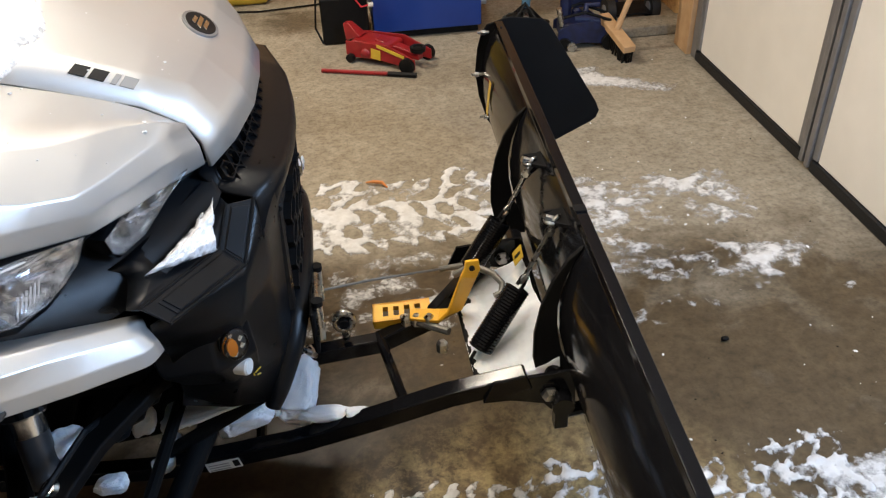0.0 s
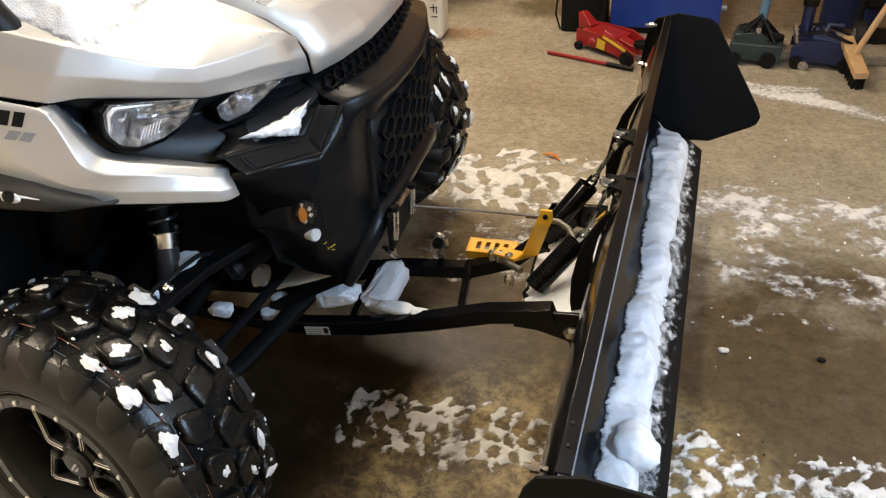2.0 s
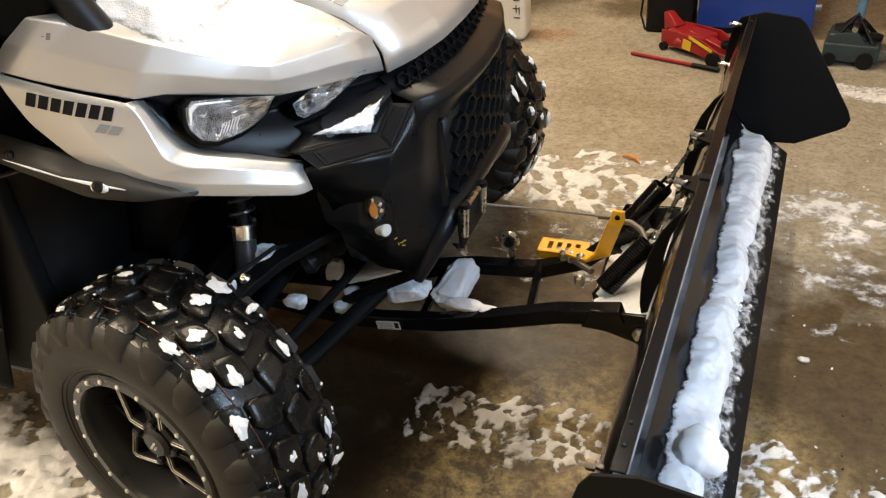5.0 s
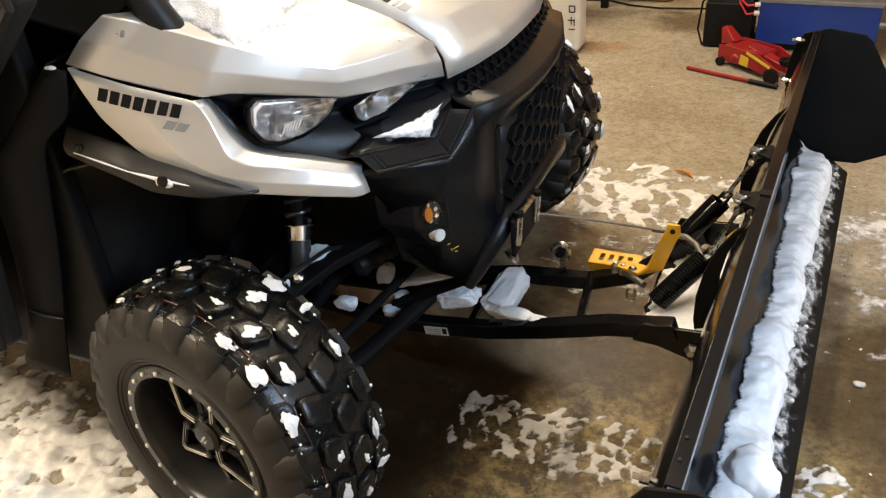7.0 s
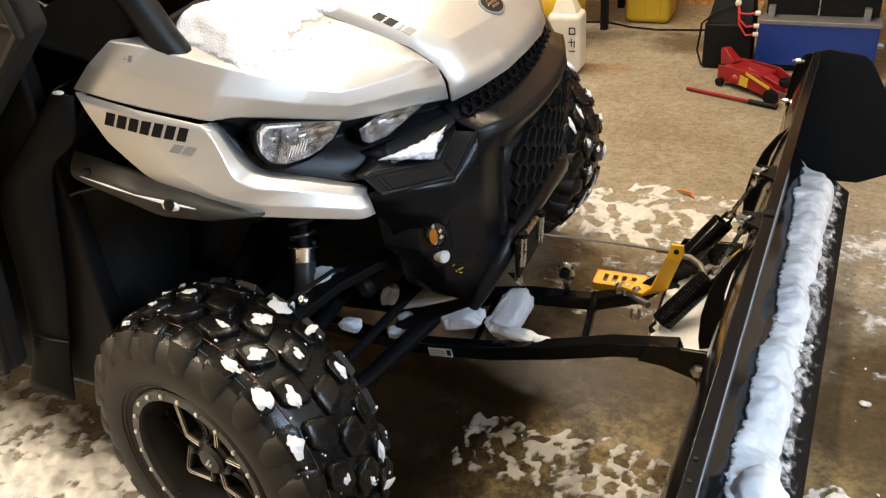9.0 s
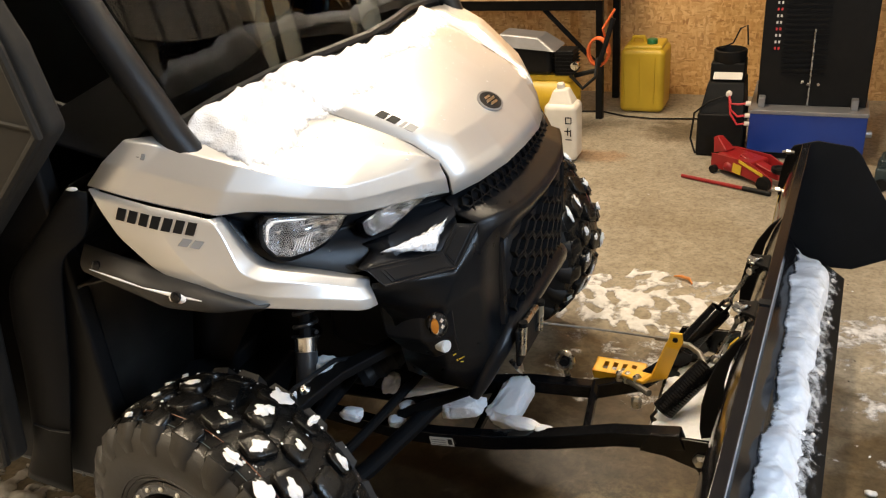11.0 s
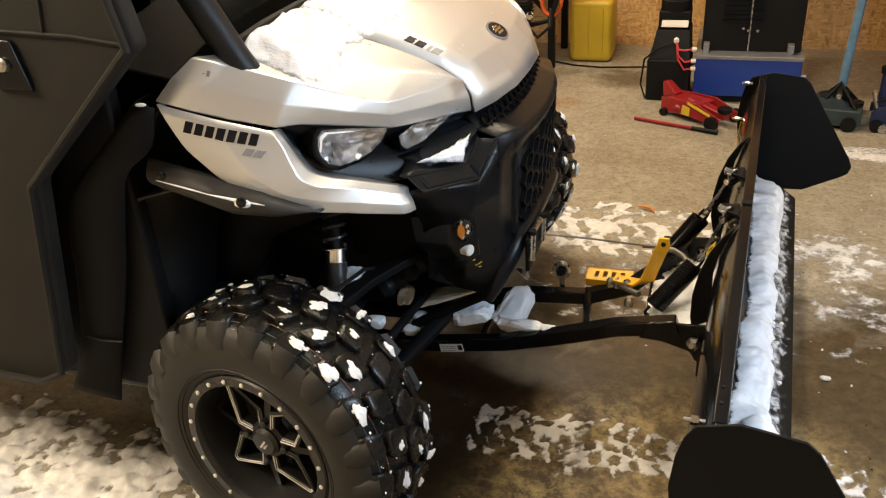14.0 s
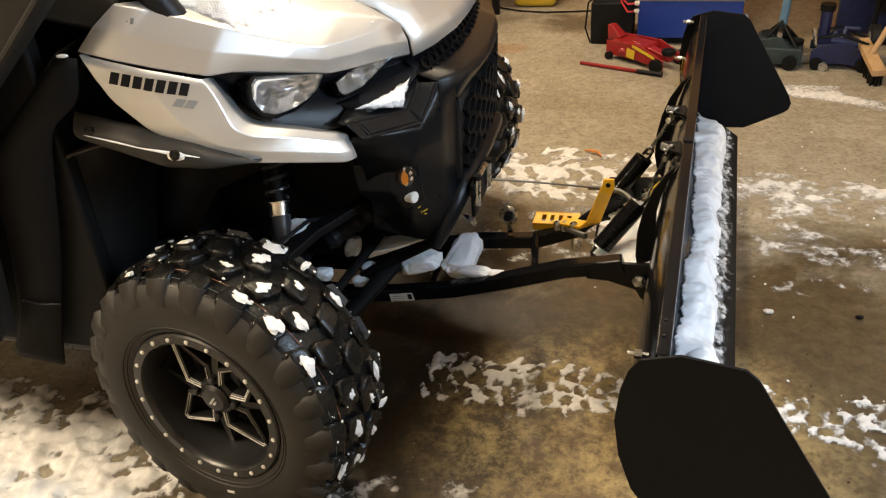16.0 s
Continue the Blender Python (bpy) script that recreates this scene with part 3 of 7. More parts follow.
def headlight(s):
    """Two clear lenses over bright faceted bowls, with dark bezels."""
    flip = Matrix.Scale(-1, 4, (0, 0, 1))
    m = frame_of(Vector((0.164, -0.536 * s, 0.912)), (0.089, 0.123 * s, -0.012), (-0.12, 0.09 * s, 0.9))
    m2 = frame_of(Vector((0.262, -0.372 * s, 0.893)), (0.085, 0.118 * s, 0.026), (-0.15, 0.05 * s, 0.9))
    if s < 0:
        m, m2 = m @ flip, m2 @ flip
    main = [(-0.077, 0.036), (-0.065, 0.046), (0.004, 0.037), (0.078, 0.024), (0.058, -0.001), (0.032, -0.016), (0.005, -0.025), (-0.036, -0.029), (-0.062, -0.020), (-0.076, -0.002), (-0.079, 0.014)]
    inner = [(-0.075, 0.018), (-0.036, 0.026), (0.026, 0.019), (0.078, 0.010), (0.030, -0.001), (-0.024, -0.016), (-0.066, -0.014), (-0.076, -0.003)]
    for name, outline, mm, centre, depth, seed in (("headlight", main, m, (-0.020, 0.010), 0.034, 5), ("inner_headlight", inner, m2, (-0.030, 0.006), 0.020, 9)):
        lens = plate(name, outline, 0.003, mm @ pose(0, 0, 0.009), CLEAR, VEHICLE, "clear lens over a bright faceted reflector", bevel=0.001)
        lens.visible_shadow = False
        lamp_bowl("reflector", [(x * 0.985, y * 0.985) for x, y in outline], mm @ pose(0, 0, 0.004), centre, depth, seed, lens, "smoky faceted housing")
        bm = bmesh.new()
        cx, cy = centre
        grow = [(cx + (x - cx) * 1.07, cy + (y - cy) * (1.10 if y > cy else 1.24)) for x, y in outline]
        A = [bm.verts.new(mm @ Vector((x, y, 0.010))) for x, y in outline]
        B = [bm.verts.new(mm @ Vector((x, y, 0.002))) for x, y in grow]
        C = [bm.verts.new(mm @ Vector((x, y, -0.045))) for x, y in grow]
        D = [bm.verts.new(mm @ Vector((x, y, -0.045))) for x, y in outline]
        n = len(outline)
        for P, Q in ((A, B), (B, C), (C, D)):
            for i in range(n):
                bm.faces.new((P[i], P[(i + 1) % n], Q[(i + 1) % n], Q[i]))
        part("bezel", bm, GLOSS_BLACK, lens, "gloss black bezel")
    # chrome parabolas, ribbed foot and brow in the larger lamp, one bowl in the smaller
    bowls = ((m2, (-0.022, 0.005), 0.017, 0.85),)
    for mm, (bx, by), r, squash in bowls:
        lathe("chrome_bowl", [(r, 0.002), (r * 0.92, -0.002), (r * 0.72, -0.009), (r * 0.45, -0.014), (r * 0.16, -0.016)], mm @ pose(bx, by, 0.001) @ Matrix.Diagonal((1, squash, 1, 1)), LAMP_HOUSING, VEHICLE, "chrome lamp bowl", steps=11, caps=False, smooth=False)
    plate("chrome_brow", [(-0.072, 0.034), (-0.060, 0.041), (0.002, 0.033), (0.004, 0.029), (-0.055, 0.035), (-0.066, 0.026), (-0.072, 0.004), (-0.0755, 0.006)], 0.006, m @ pose(0, 0, 0.003), REFLECTOR, VEHICLE, "chrome brow", bevel=0.0015)
    for k in range(6):
        tube("lens_rib", [m @ Vector((-0.030 + 0.006 * k, -0.021 + 0.0014 * k, 0.004)), m @ Vector((-0.018 + 0.006 * k, -0.004 + 0.0014 * k, -0.001))], 0.0013, REFLECTOR, VEHICLE, sides=6)


PANELS = {}


def flank(s):
    """Painted panels, trim, lamps and black fascia of one flank."""
    skin("hood_side", [
        [(-0.012, -0.383, 1.122), (-0.023, -0.560, 1.100), (-0.066, -0.668, 1.121), (-0.104, -0.688, 1.088), (-0.139, -0.700, 1.049), (-0.137, -0.684, 1.044)],
        [(0.035, -0.365, 1.104), (0.017, -0.520, 1.086), (-0.027, -0.631, 1.098), (-0.054, -0.662, 1.066), (-0.084, -0.684, 1.028), (-0.082, -0.668, 1.022)],
        [(0.090, -0.353, 1.084), (0.062, -0.510, 1.070), (0.025, -0.609, 1.078), (0.004, -0.641, 1.044), (-0.018, -0.662, 1.006), (-0.016, -0.646, 1.000)],
        [(0.140, -0.343, 1.066), (0.104, -0.510, 1.060), (0.082, -0.587, 1.056), (0.071, -0.617, 1.022), (0.059, -0.635, 0.985), (0.057, -0.618, 0.979)],
        [(0.180, -0.331, 1.049), (0.140, -0.477, 1.049), (0.136, -0.551, 1.027), (0.117, -0.580, 1.006), (0.093, -0.601, 0.981), (0.086, -0.588, 0.976)],
        [(0.215, -0.318, 1.032), (0.190, -0.431, 1.026), (0.181, -0.516, 1.003), (0.169, -0.534, 0.983), (0.153, -0.544, 0.960), (0.143, -0.533, 0.954)],
        [(0.245, -0.308, 1.017), (0.227, -0.386, 1.014), (0.220, -0.481, 0.987), (0.224, -0.477, 0.960), (0.222, -0.467, 0.931), (0.208, -0.459, 0.925)],
        [(0.270, -0.300, 1.002), (0.256, -0.349, 1.004), (0.243, -0.438, 0.982), (0.251, -0.428, 0.953), (0.253, -0.411, 0.922), (0.238, -0.404, 0.916)],
        [(0.300, -0.292, 0.980), (0.289, -0.320, 0.992), (0.282, -0.360, 0.978), (0.290, -0.354, 0.947), (0.291, -0.342, 0.915), (0.276, -0.336, 0.909)],
        [(0.319, -0.287, 0.962), (0.318, -0.289, 0.972), (0.318, -0.291, 0.967), (0.328, -0.286, 0.937), (0.329, -0.279, 0.905), (0.314, -0.276, 0.899)]],
        SILVER, VEHICLE, "silver painted hood flank and fender shoulder", s, r=0.003, flow=0.008)
    panel = skin("side_panel", [
        [(0.056, -0.612, 0.970), (0.058, -0.630, 0.978), (0.052, -0.645, 0.981), (-0.043, -0.679, 1.012), (-0.138, -0.701, 1.043), (-0.130, -0.690, 1.040)],
        [(0.068, -0.606, 0.940), (0.073, -0.628, 0.950), (0.071, -0.644, 0.953), (-0.026, -0.682, 0.984), (-0.122, -0.704, 1.010), (-0.112, -0.690, 1.006)],
        [(0.085, -0.600, 0.908), (0.089, -0.626, 0.918), (0.086, -0.648, 0.919), (-0.005, -0.686, 0.944), (-0.096, -0.704, 0.961), (-0.086, -0.688, 0.956)],
        [(0.108, -0.590, 0.880), (0.108, -0.623, 0.890), (0.099, -0.651, 0.888), (0.028, -0.686, 0.900), (-0.044, -0.698, 0.906), (-0.036, -0.680, 0.899)],
        [(0.141, -0.568, 0.864), (0.138, -0.606, 0.873), (0.127, -0.638, 0.869), (0.077, -0.668, 0.862), (0.024, -0.682, 0.857), (0.030, -0.660, 0.850)],
        [(0.179, -0.539, 0.847), (0.178, -0.575, 0.857), (0.172, -0.599, 0.852), (0.138, -0.634, 0.838), (0.100, -0.654, 0.824), (0.104, -0.630, 0.816)],
        [(0.214, -0.507, 0.826), (0.217, -0.540, 0.837), (0.215, -0.560, 0.831), (0.204, -0.582, 0.815), (0.191, -0.594, 0.799), (0.186, -0.570, 0.792)],
        [(0.240, -0.482, 0.811), (0.246, -0.510, 0.821), (0.247, -0.530, 0.814), (0.258, -0.532, 0.793), (0.262, -0.532, 0.773), (0.250, -0.510, 0.768)],
        [(0.246, -0.476, 0.806), (0.254, -0.492, 0.812), (0.258, -0.502, 0.807), (0.269, -0.508, 0.790), (0.272, -0.506, 0.772), (0.262, -0.490, 0.768)]],
        SILVER, VEHICLE, "silver painted side panel with a bevelled edge", s, r=0.0025, flow=0.014)
    PANELS[s] = panel
    skin("headlight_recess", [
        [(0.052, -0.612, 0.978), (0.050, -0.590, 0.960), (0.056, -0.610, 0.968)],
        [(0.086, -0.590, 0.977), (0.066, -0.550, 0.925), (0.086, -0.598, 0.906)],
        [(0.143, -0.535, 0.956), (0.100, -0.500, 0.905), (0.142, -0.568, 0.862)],
        [(0.208, -0.461, 0.927), (0.165, -0.430, 0.880), (0.214, -0.505, 0.826)],
        [(0.276, -0.338, 0.911), (0.235, -0.320, 0.875), (0.275, -0.440, 0.832)],
        [(0.316, -0.278, 0.902), (0.290, -0.262, 0.878), (0.330, -0.330, 0.850)],
        [(0.330, -0.262, 0.900), (0.315, -0.240, 0.885), (0.345, -0.290, 0.862)]], FASCIA_BLACK, VEHICLE, "gloss black headlight surround", s, r=0.012)
    # dark flare below the painted panel
    skin("fender_flare", [
        [(-0.187, -0.700, 0.934), (-0.06, -0.694, 0.906), (0.030, -0.680, 0.874), (0.098, -0.652, 0.836)],
        [(-0.180, -0.726, 0.905), (-0.05, -0.725, 0.880), (0.050, -0.700, 0.855), (0.120, -0.655, 0.832)],
        [(-0.165, -0.718, 0.888), (-0.015, -0.712, 0.838), (0.062, -0.690, 0.828), (0.135, -0.645, 0.824)],
        [(-0.160, -0.660, 0.880), (-0.010, -0.650, 0.832), (0.060, -0.640, 0.824), (0.130, -0.600, 0.820)]], DUSTY_PLASTIC, VEHICLE, "dusty dark grey plastic fender flare", s, r=0.008)
    for x, y, z in ((-0.150, -0.722, 0.905), (0.012, -0.720, 0.866)):
        lathe("flare_bolt", [(0.010, -0.004), (0.010, 0.002), (0.006, 0.004)], frame_of((x, y * s, z), (1, 0, 0), (0, 0.3 * s, 1)), GLOSS_BLACK, VEHICLE, steps=14)
    # fascia flank: a steep face under the stepped chevron
    skin("fascia_flank", [
        [(0.266, -0.505, 0.812), (0.362, -0.357, 0.779), (0.386, -0.288, 0.842), (0.408, -0.230, 0.838)],
        [(0.262, -0.502, 0.792), (0.364, -0.364, 0.757), (0.390, -0.298, 0.800), (0.412, -0.236, 0.797)],
        [(0.255, -0.470, 0.750), (0.352, -0.388, 0.715), (0.389, -0.304, 0.720), (0.406, -0.238, 0.720)],
        [(0.250, -0.420, 0.690), (0.338, -0.370, 0.655), (0.386, -0.290, 0.640), (0.402, -0.232, 0.640)],
        [(0.240, -0.375, 0.570), (0.322, -0.340, 0.552), (0.382, -0.265, 0.532), (0.397, -0.222, 0.535)],
        [(0.215, -0.318, 0.490), (0.292, -0.318, 0.472), (0.350, -0.284, 0.440), (0.360, -0.255, 0.432)]], FASCIA_BLACK, VEHICLE, "black plastic fascia flank", s, r=0.006, flow=0.010)
    inner = [Vector(c) for c in ((0.350, -0.302, 0.849), (0.336, -0.350, 0.808), (0.262, -0.510, 0.842))]
    outer = [Vector(c) for c in ((0.387, -0.286, 0.845), (0.367, -0.360, 0.781), (0.287, -0.499, 0.806))]
    ins = net("fascia_insert", [[tuple(c) for c in inner], [tuple(c) for c in outer]], FASCIA_BLACK, VEHICLE, "stepped black chevron insert", s, solid=0.004, bevel=0.0012)
    tube("insert_rim", [(c.x, c.y * s, c.z + 0.002) for c in outer], 0.0030, FASCIA_BLACK, ins, "raised black rim", sides=8)
    tube("insert_rim", [(c.x, c.y * s, c.z + 0.002) for c in inner], 0.0022, FASCIA_BLACK, ins, "raised black rim", sides=8)
    # two raised pads, each with a dark gap round it
    for j, (f0, f1) in enumerate(((0.10, 0.94), (0.07, 0.84))):
        a0, a1 = inner[j].lerp(inner[j + 1], f0), inner[j].lerp(inner[j + 1], f1)
        b0, b1 = outer[j].lerp(outer[j + 1], f0), outer[j].lerp(outer[j + 1], f1)
        quad = [a0.lerp(b0, 0.20), a1.lerp(b1, 0.20), a1.lerp(b1, 0.84), a0.lerp(b0, 0.84)]
        up = (quad[1] - quad[0]).cross(quad[3] - quad[0]).normalized()
        up = up if up.z > 0 else -up
        for grow, lift, mat, nm in ((1.10, 0.0032, DARK_INK, "pad_gap"), (1.0, 0.0052, FASCIA_BLACK, "pad")):
            c = sum(quad, Vector()) / 4
            ring = [c + (q - c) * grow for q in quad]
            low, top = [q + up * 0.0005 for q in ring], [q + up * lift for q in ring]
            vs8 = [(q.x, q.y * s, q.z) for q in low + top]
            mesh(nm, vs8, [(3, 2, 1, 0), (4, 5, 6, 7), (0, 1, 5, 4), (1, 2, 6, 5), (2, 3, 7, 6), (3, 0, 4, 7)], mat, ins, "", bevel=0.0008)
    # shelf between the chevron and the headlights, with a flat facet at its rear
    skin("lamp_shelf", [
        [(0.351, -0.300, 0.848), (0.336, -0.349, 0.807), (0.262, -0.509, 0.841), (0.246, -0.512, 0.846)],
        [(0.338, -0.280, 0.852), (0.292, -0.368, 0.822), (0.262, -0.432, 0.843), (0.236, -0.446, 0.846)],
        [(0.322, -0.262, 0.874), (0.268, -0.350, 0.856), (0.232, -0.418, 0.856), (0.212, -0.436, 0.852)]], FASCIA_BLACK, VEHICLE, "black shelf below the headlights", s, r=0.003, sub=3)
    # side marker and its pod
    pod = net("marker_pod", [
        [(0.215, -0.400, 0.700), (0.300, -0.392, 0.712), (0.352, -0.362, 0.705)],
        [(0.225, -0.405, 0.640), (0.305, -0.404, 0.640), (0.358, -0.368, 0.640)],
        [(0.250, -0.372, 0.592), (0.315, -0.372, 0.585), (0.352, -0.340, 0.590)]], FASCIA_BLACK, VEHICLE, "black marker lamp pod", s, solid=0.02, bevel=0.006, segments=3)
    c = Vector((0.336, -0.398 * s, 0.674))
    m = frame_of(c, (0.6, 0.35 * s, 0), (0, 0, 1))
    if s < 0:
        m = m @ Matrix.Scale(-1, 4, (0, 0, 1))
    oval = [(0.020 * math.cos(a), 0.027 * math.sin(a)) for a in [k * math.pi / 10 for k in range(20)]]
    plate("marker_lens", oval, 0.012, m, CLEAR, pod, "clear oval marker lens", bevel=0.003)
    plate("marker_reflector", [(x * 0.84, y * 0.86) for x, y in oval[::2]], 0.004, m @ pose(0, 0, -0.004), DULL_BLACK, pod, "bright reflector", smooth=False)
    plate("marker_bulb", [(x * 0.40 - 0.006, y * 0.62 - 0.001) for x, y in oval[::2]], 0.007, m @ pose(0, 0, 0.001), AMBER, pod, "amber bulb")
    # glints in the lens, imitated by small bright slivers
    for gx, gy, gw in ((0.008, 0.008, 0.0045), (0.009, -0.006, 0.0045), (-0.003, -0.017, 0.0045), (-0.005, 0.019, 0.0035)):
        plate("marker_glint", [(gx - gw, gy), (gx, gy - gw), (gx + gw, gy + 0.002), (gx, gy + gw * 1.6)], 0.003, m @ pose(0, 0, 0.0005), REFLECTOR, pod, "bright sliver standing in for a glint", smooth=False)
    plate("marker_bezel", [(x * 1.15, y * 1.12) for x, y in oval], 0.008, m @ pose(0, 0, -0.009), GLOSS_BLACK, pod, bevel=0.002)
    lathe("plug", [(0.0135, -0.014), (0.0135, 0.004), (0.0115, 0.007), (0.0, 0.0075)], Matrix.Translation((0.341, -0.386 * s, 0.618)) @ Vector((0.95, -0.36 * s, 0.05)).to_track_quat("Z", "Y").to_matrix().to_4x4(), WHITE_LABEL, pod, "white round plug", steps=16)
    # inner wheel arch and mud flap
    net("wheel_arch", [
        [(0.26, -0.30, 0.76), (0.10, -0.32, 0.83), (-0.10, -0.32, 0.86), (-0.25, -0.32, 0.80), (-0.36, -0.32, 0.55), (-0.42, -0.32, 0.30)],
        [(0.26, -0.47, 0.765), (0.10, -0.60, 0.825), (-0.10, -0.67, 0.875), (-0.24, -0.70, 0.84), (-0.35, -0.70, 0.55), (-0.41, -0.70, 0.34)]], DUSTY_PLASTIC, VEHICLE, "dusty black wheel arch liner", s, solid=0.005)
    net("arch_wall", [
        [(0.26, -0.30, 0.76), (0.10, -0.32, 0.83), (-0.10, -0.32, 0.86), (-0.25, -0.32, 0.80), (-0.36, -0.32, 0.55), (-0.42, -0.32, 0.30)],
        [(0.26, -0.27, 0.70), (0.10, -0.29, 0.66), (-0.05, -0.29, 0.62), (-0.20, -0.29, 0.55), (-0.30, -0.29, 0.40), (-0.38, -0.29, 0.28)]], DUSTY_PLASTIC, VEHICLE, "", s, solid=0.005)
    skin("mud_flap", list(zip(*[
        [(-0.145, -0.700, 1.035), (-0.165, -0.712, 0.960), (-0.227, -0.722, 0.905), (-0.262, -0.725, 0.800), (-0.300, -0.728, 0.660), (-0.375, -0.732, 0.440), (-0.400, -0.742, 0.335)],
        [(-0.190, -0.706, 1.040), (-0.300, -0.720, 0.930), (-0.370, -0.735, 0.850), (-0.400, -0.738, 0.760), (-0.420, -0.738, 0.640), (-0.470, -0.740, 0.450), (-0.525, -0.748, 0.350)],
        [(-0.200, -0.600, 1.040), (-0.330, -0.620, 0.930), (-0.420, -0.640, 0.840), (-0.470, -0.650, 0.740), (-0.500, -0.650, 0.620), (-0.540, -0.660, 0.450), (-0.560, -0.670, 0.350)]])), SATIN_BLACK, VEHICLE, "black plastic mud guard", s, r=0.022, thick=0.006)
    tube("guard_seam", [(-0.352, -0.735 * s, 0.502), (-0.400, -0.741 * s, 0.503), (-0.442, -0.741 * s, 0.508)], 0.0025, BLACK_PLASTIC, VEHICLE, sides=6)
    # cabin flank: zipped soft door and roll bar
    y = -0.792 * s
    door = plate("soft_door", [(-0.078, 1.172), (-0.103, 1.300), (-0.330, 1.800), (-1.35, 1.82), (-1.35, 0.42), (-0.545, 0.400), (-0.470, 0.440), (-0.378, 0.905)], 0.045, frame_of((0, y + 0.02 * s, 0), (1, 0, 0), (0, 0, 1)), FABRIC, VEHICLE, "black zipped fabric half door", bevel=0.014, segments=3)
    edge = [(-0.340, 1.800), (-0.112, 1.302), (-0.089, 1.172), (-0.386, 0.902), (-0.478, 0.445), (-0.548, 0.408), (-0.80, 0.410)]
    tube("door_piping", [(px, y - 0.012 * s, pz) for px, pz in edge], 0.008, FABRIC, door, "black rolled edge", sides=8)
    tube("door_seam", [(px, y - 0.004 * s, pz) for px, pz in ((-0.10, 1.178), (-0.20, 1.190), (-0.35, 1.196), (-0.7, 1.20))], 0.004, FABRIC, door, sides=6)
    tube("door_seam", [(px, y - 0.004 * s, pz) for px, pz in ((-0.255, 1.195), (-0.235, 1.30), (-0.25, 1.5))], 0.003, FABRIC, door, sides=6)
    h = plate("handle_plate", [(-0.055, -0.045), (0.030, -0.050), (0.012, 0.040), (-0.055, 0.045)], 0.01, frame_of((-0.338, y - 0.008 * s, 1.142), (1, 0, 0), (0, 0, 1)), GLOSS_BLACK, door, "gloss black latch plate", bevel=0.003)
    lathe("latch_knob", [(0.012, -0.008), (0.012, 0.006), (0.007, 0.010)], frame_of((-0.351, y - 0.014 * s, 1.140), (1, 0, 0), (0, 0.2, 1)), STEEL, h, steps=14)
    tube("roll_bar", [(0.010, -0.588 * s, 1.040), (-0.021, -0.600 * s, 1.103), (-0.107, -0.610 * s, 1.270), (-0.406, -0.620 * s, 1.850), (-1.35, -0.62 * s, 1.88)], 0.029, BLACK_PLASTIC, VEHICLE, "dark grey roll bar", sides=14)
    headlight(s)


flank(1)
flank(-1)

# middle of the hood and the nose
skin("hood_center", both([
    [(0.066, 0, 1.130), (0.052, -0.15, 1.131), (0.014, -0.31, 1.129), (-0.010, -0.380, 1.123)],
    [(0.095, 0, 1.122), (0.090, -0.14, 1.120), (0.062, -0.295, 1.113), (0.037, -0.362, 1.106)],
    [(0.140, 0, 1.108), (0.140, -0.13, 1.105), (0.140, -0.278, 1.088), (0.140, -0.340, 1.068)],
    [(0.270, 0, 1.030), (0.268, -0.12, 1.030), (0.268, -0.245, 1.026), (0.270, -0.297, 1.005)],
    [(0.332, 0, 0.988), (0.330, -0.11, 0.990), (0.318, -0.215, 0.994), (0.316, -0.284, 0.968)],
    [(0.376, 0, 0.945), (0.372, -0.11, 0.945), (0.352, -0.210, 0.945), (0.333, -0.281, 0.938)],
    [(0.394, 0, 0.908), (0.389, -0.11, 0.906), (0.366, -0.212, 0.903), (0.337, -0.280, 0.900)]]), SILVER, VEHICLE, "silver painted raised hood middle", r=0.005, flow=0.006, thick=0.006)
skin("nose", both([
    [(0.345, 0, 0.893), (0.345, -0.11, 0.893), (0.332, -0.20, 0.890), (0.315, -0.272, 0.885)],
    [(0.376, 0, 0.850), (0.372, -0.10, 0.851), (0.358, -0.190, 0.855), (0.338, -0.276, 0.862)],
    [(0.394, 0, 0.846), (0.390, -0.10, 0.847), (0.376, -0.186, 0.851), (0.350, -0.284, 0.858)],
    [(0.438, 0, 0.830), (0.434, -0.09, 0.831), (0.424, -0.178, 0.835), (0.387, -0.286, 0.847)],
    [(0.442, 0, 0.812), (0.438, -0.09, 0.813), (0.427, -0.178, 0.817), (0.391, -0.290, 0.828)],
    [(0.420, 0, 0.780), (0.417, -0.09, 0.780), (0.411, -0.185, 0.783), (0.389, -0.300, 0.790)],
    [(0.414, 0, 0.650), (0.411, -0.09, 0.650), (0.404, -0.185, 0.655), (0.386, -0.290, 0.655)],
    [(0.408, 0, 0.545), (0.405, -0.09, 0.545), (0.397, -0.175, 0.545), (0.380, -0.262, 0.530)],
    [(0.372, 0, 0.430), (0.367, -0.08, 0.425), (0.357, -0.14, 0.418), (0.340, -0.190, 0.405)],
    [(0.325, 0, 0.378), (0.320, -0.08, 0.374), (0.312, -0.12, 0.368), (0.302, -0.165, 0.366)]]), FASCIA_BLACK, VEHICLE, "black plastic nose and bumper skin", r=0.012, thick=0.006, flow=0.006)


def hex_ring(bm, m, r0, r1, d, squash=0.72, turn=0.0):
    """A six-sided ring standing on the plane of m."""
    loops = []
    for r, z in ((r0, 0.0), (r0, d), (r1, d), (r1, 0.0)):
        loops.append([bm.verts.new(m @ Vector((r * math.cos(turn + k * math.pi / 3), squash * r * math.sin(turn + k * math.pi / 3), z))) for k in range(6)])
    for A, B in zip(loops, loops[1:]):
        for k in range(6):
            bm.faces.new((A[k - 1], A[k], B[k], B[k - 1]))


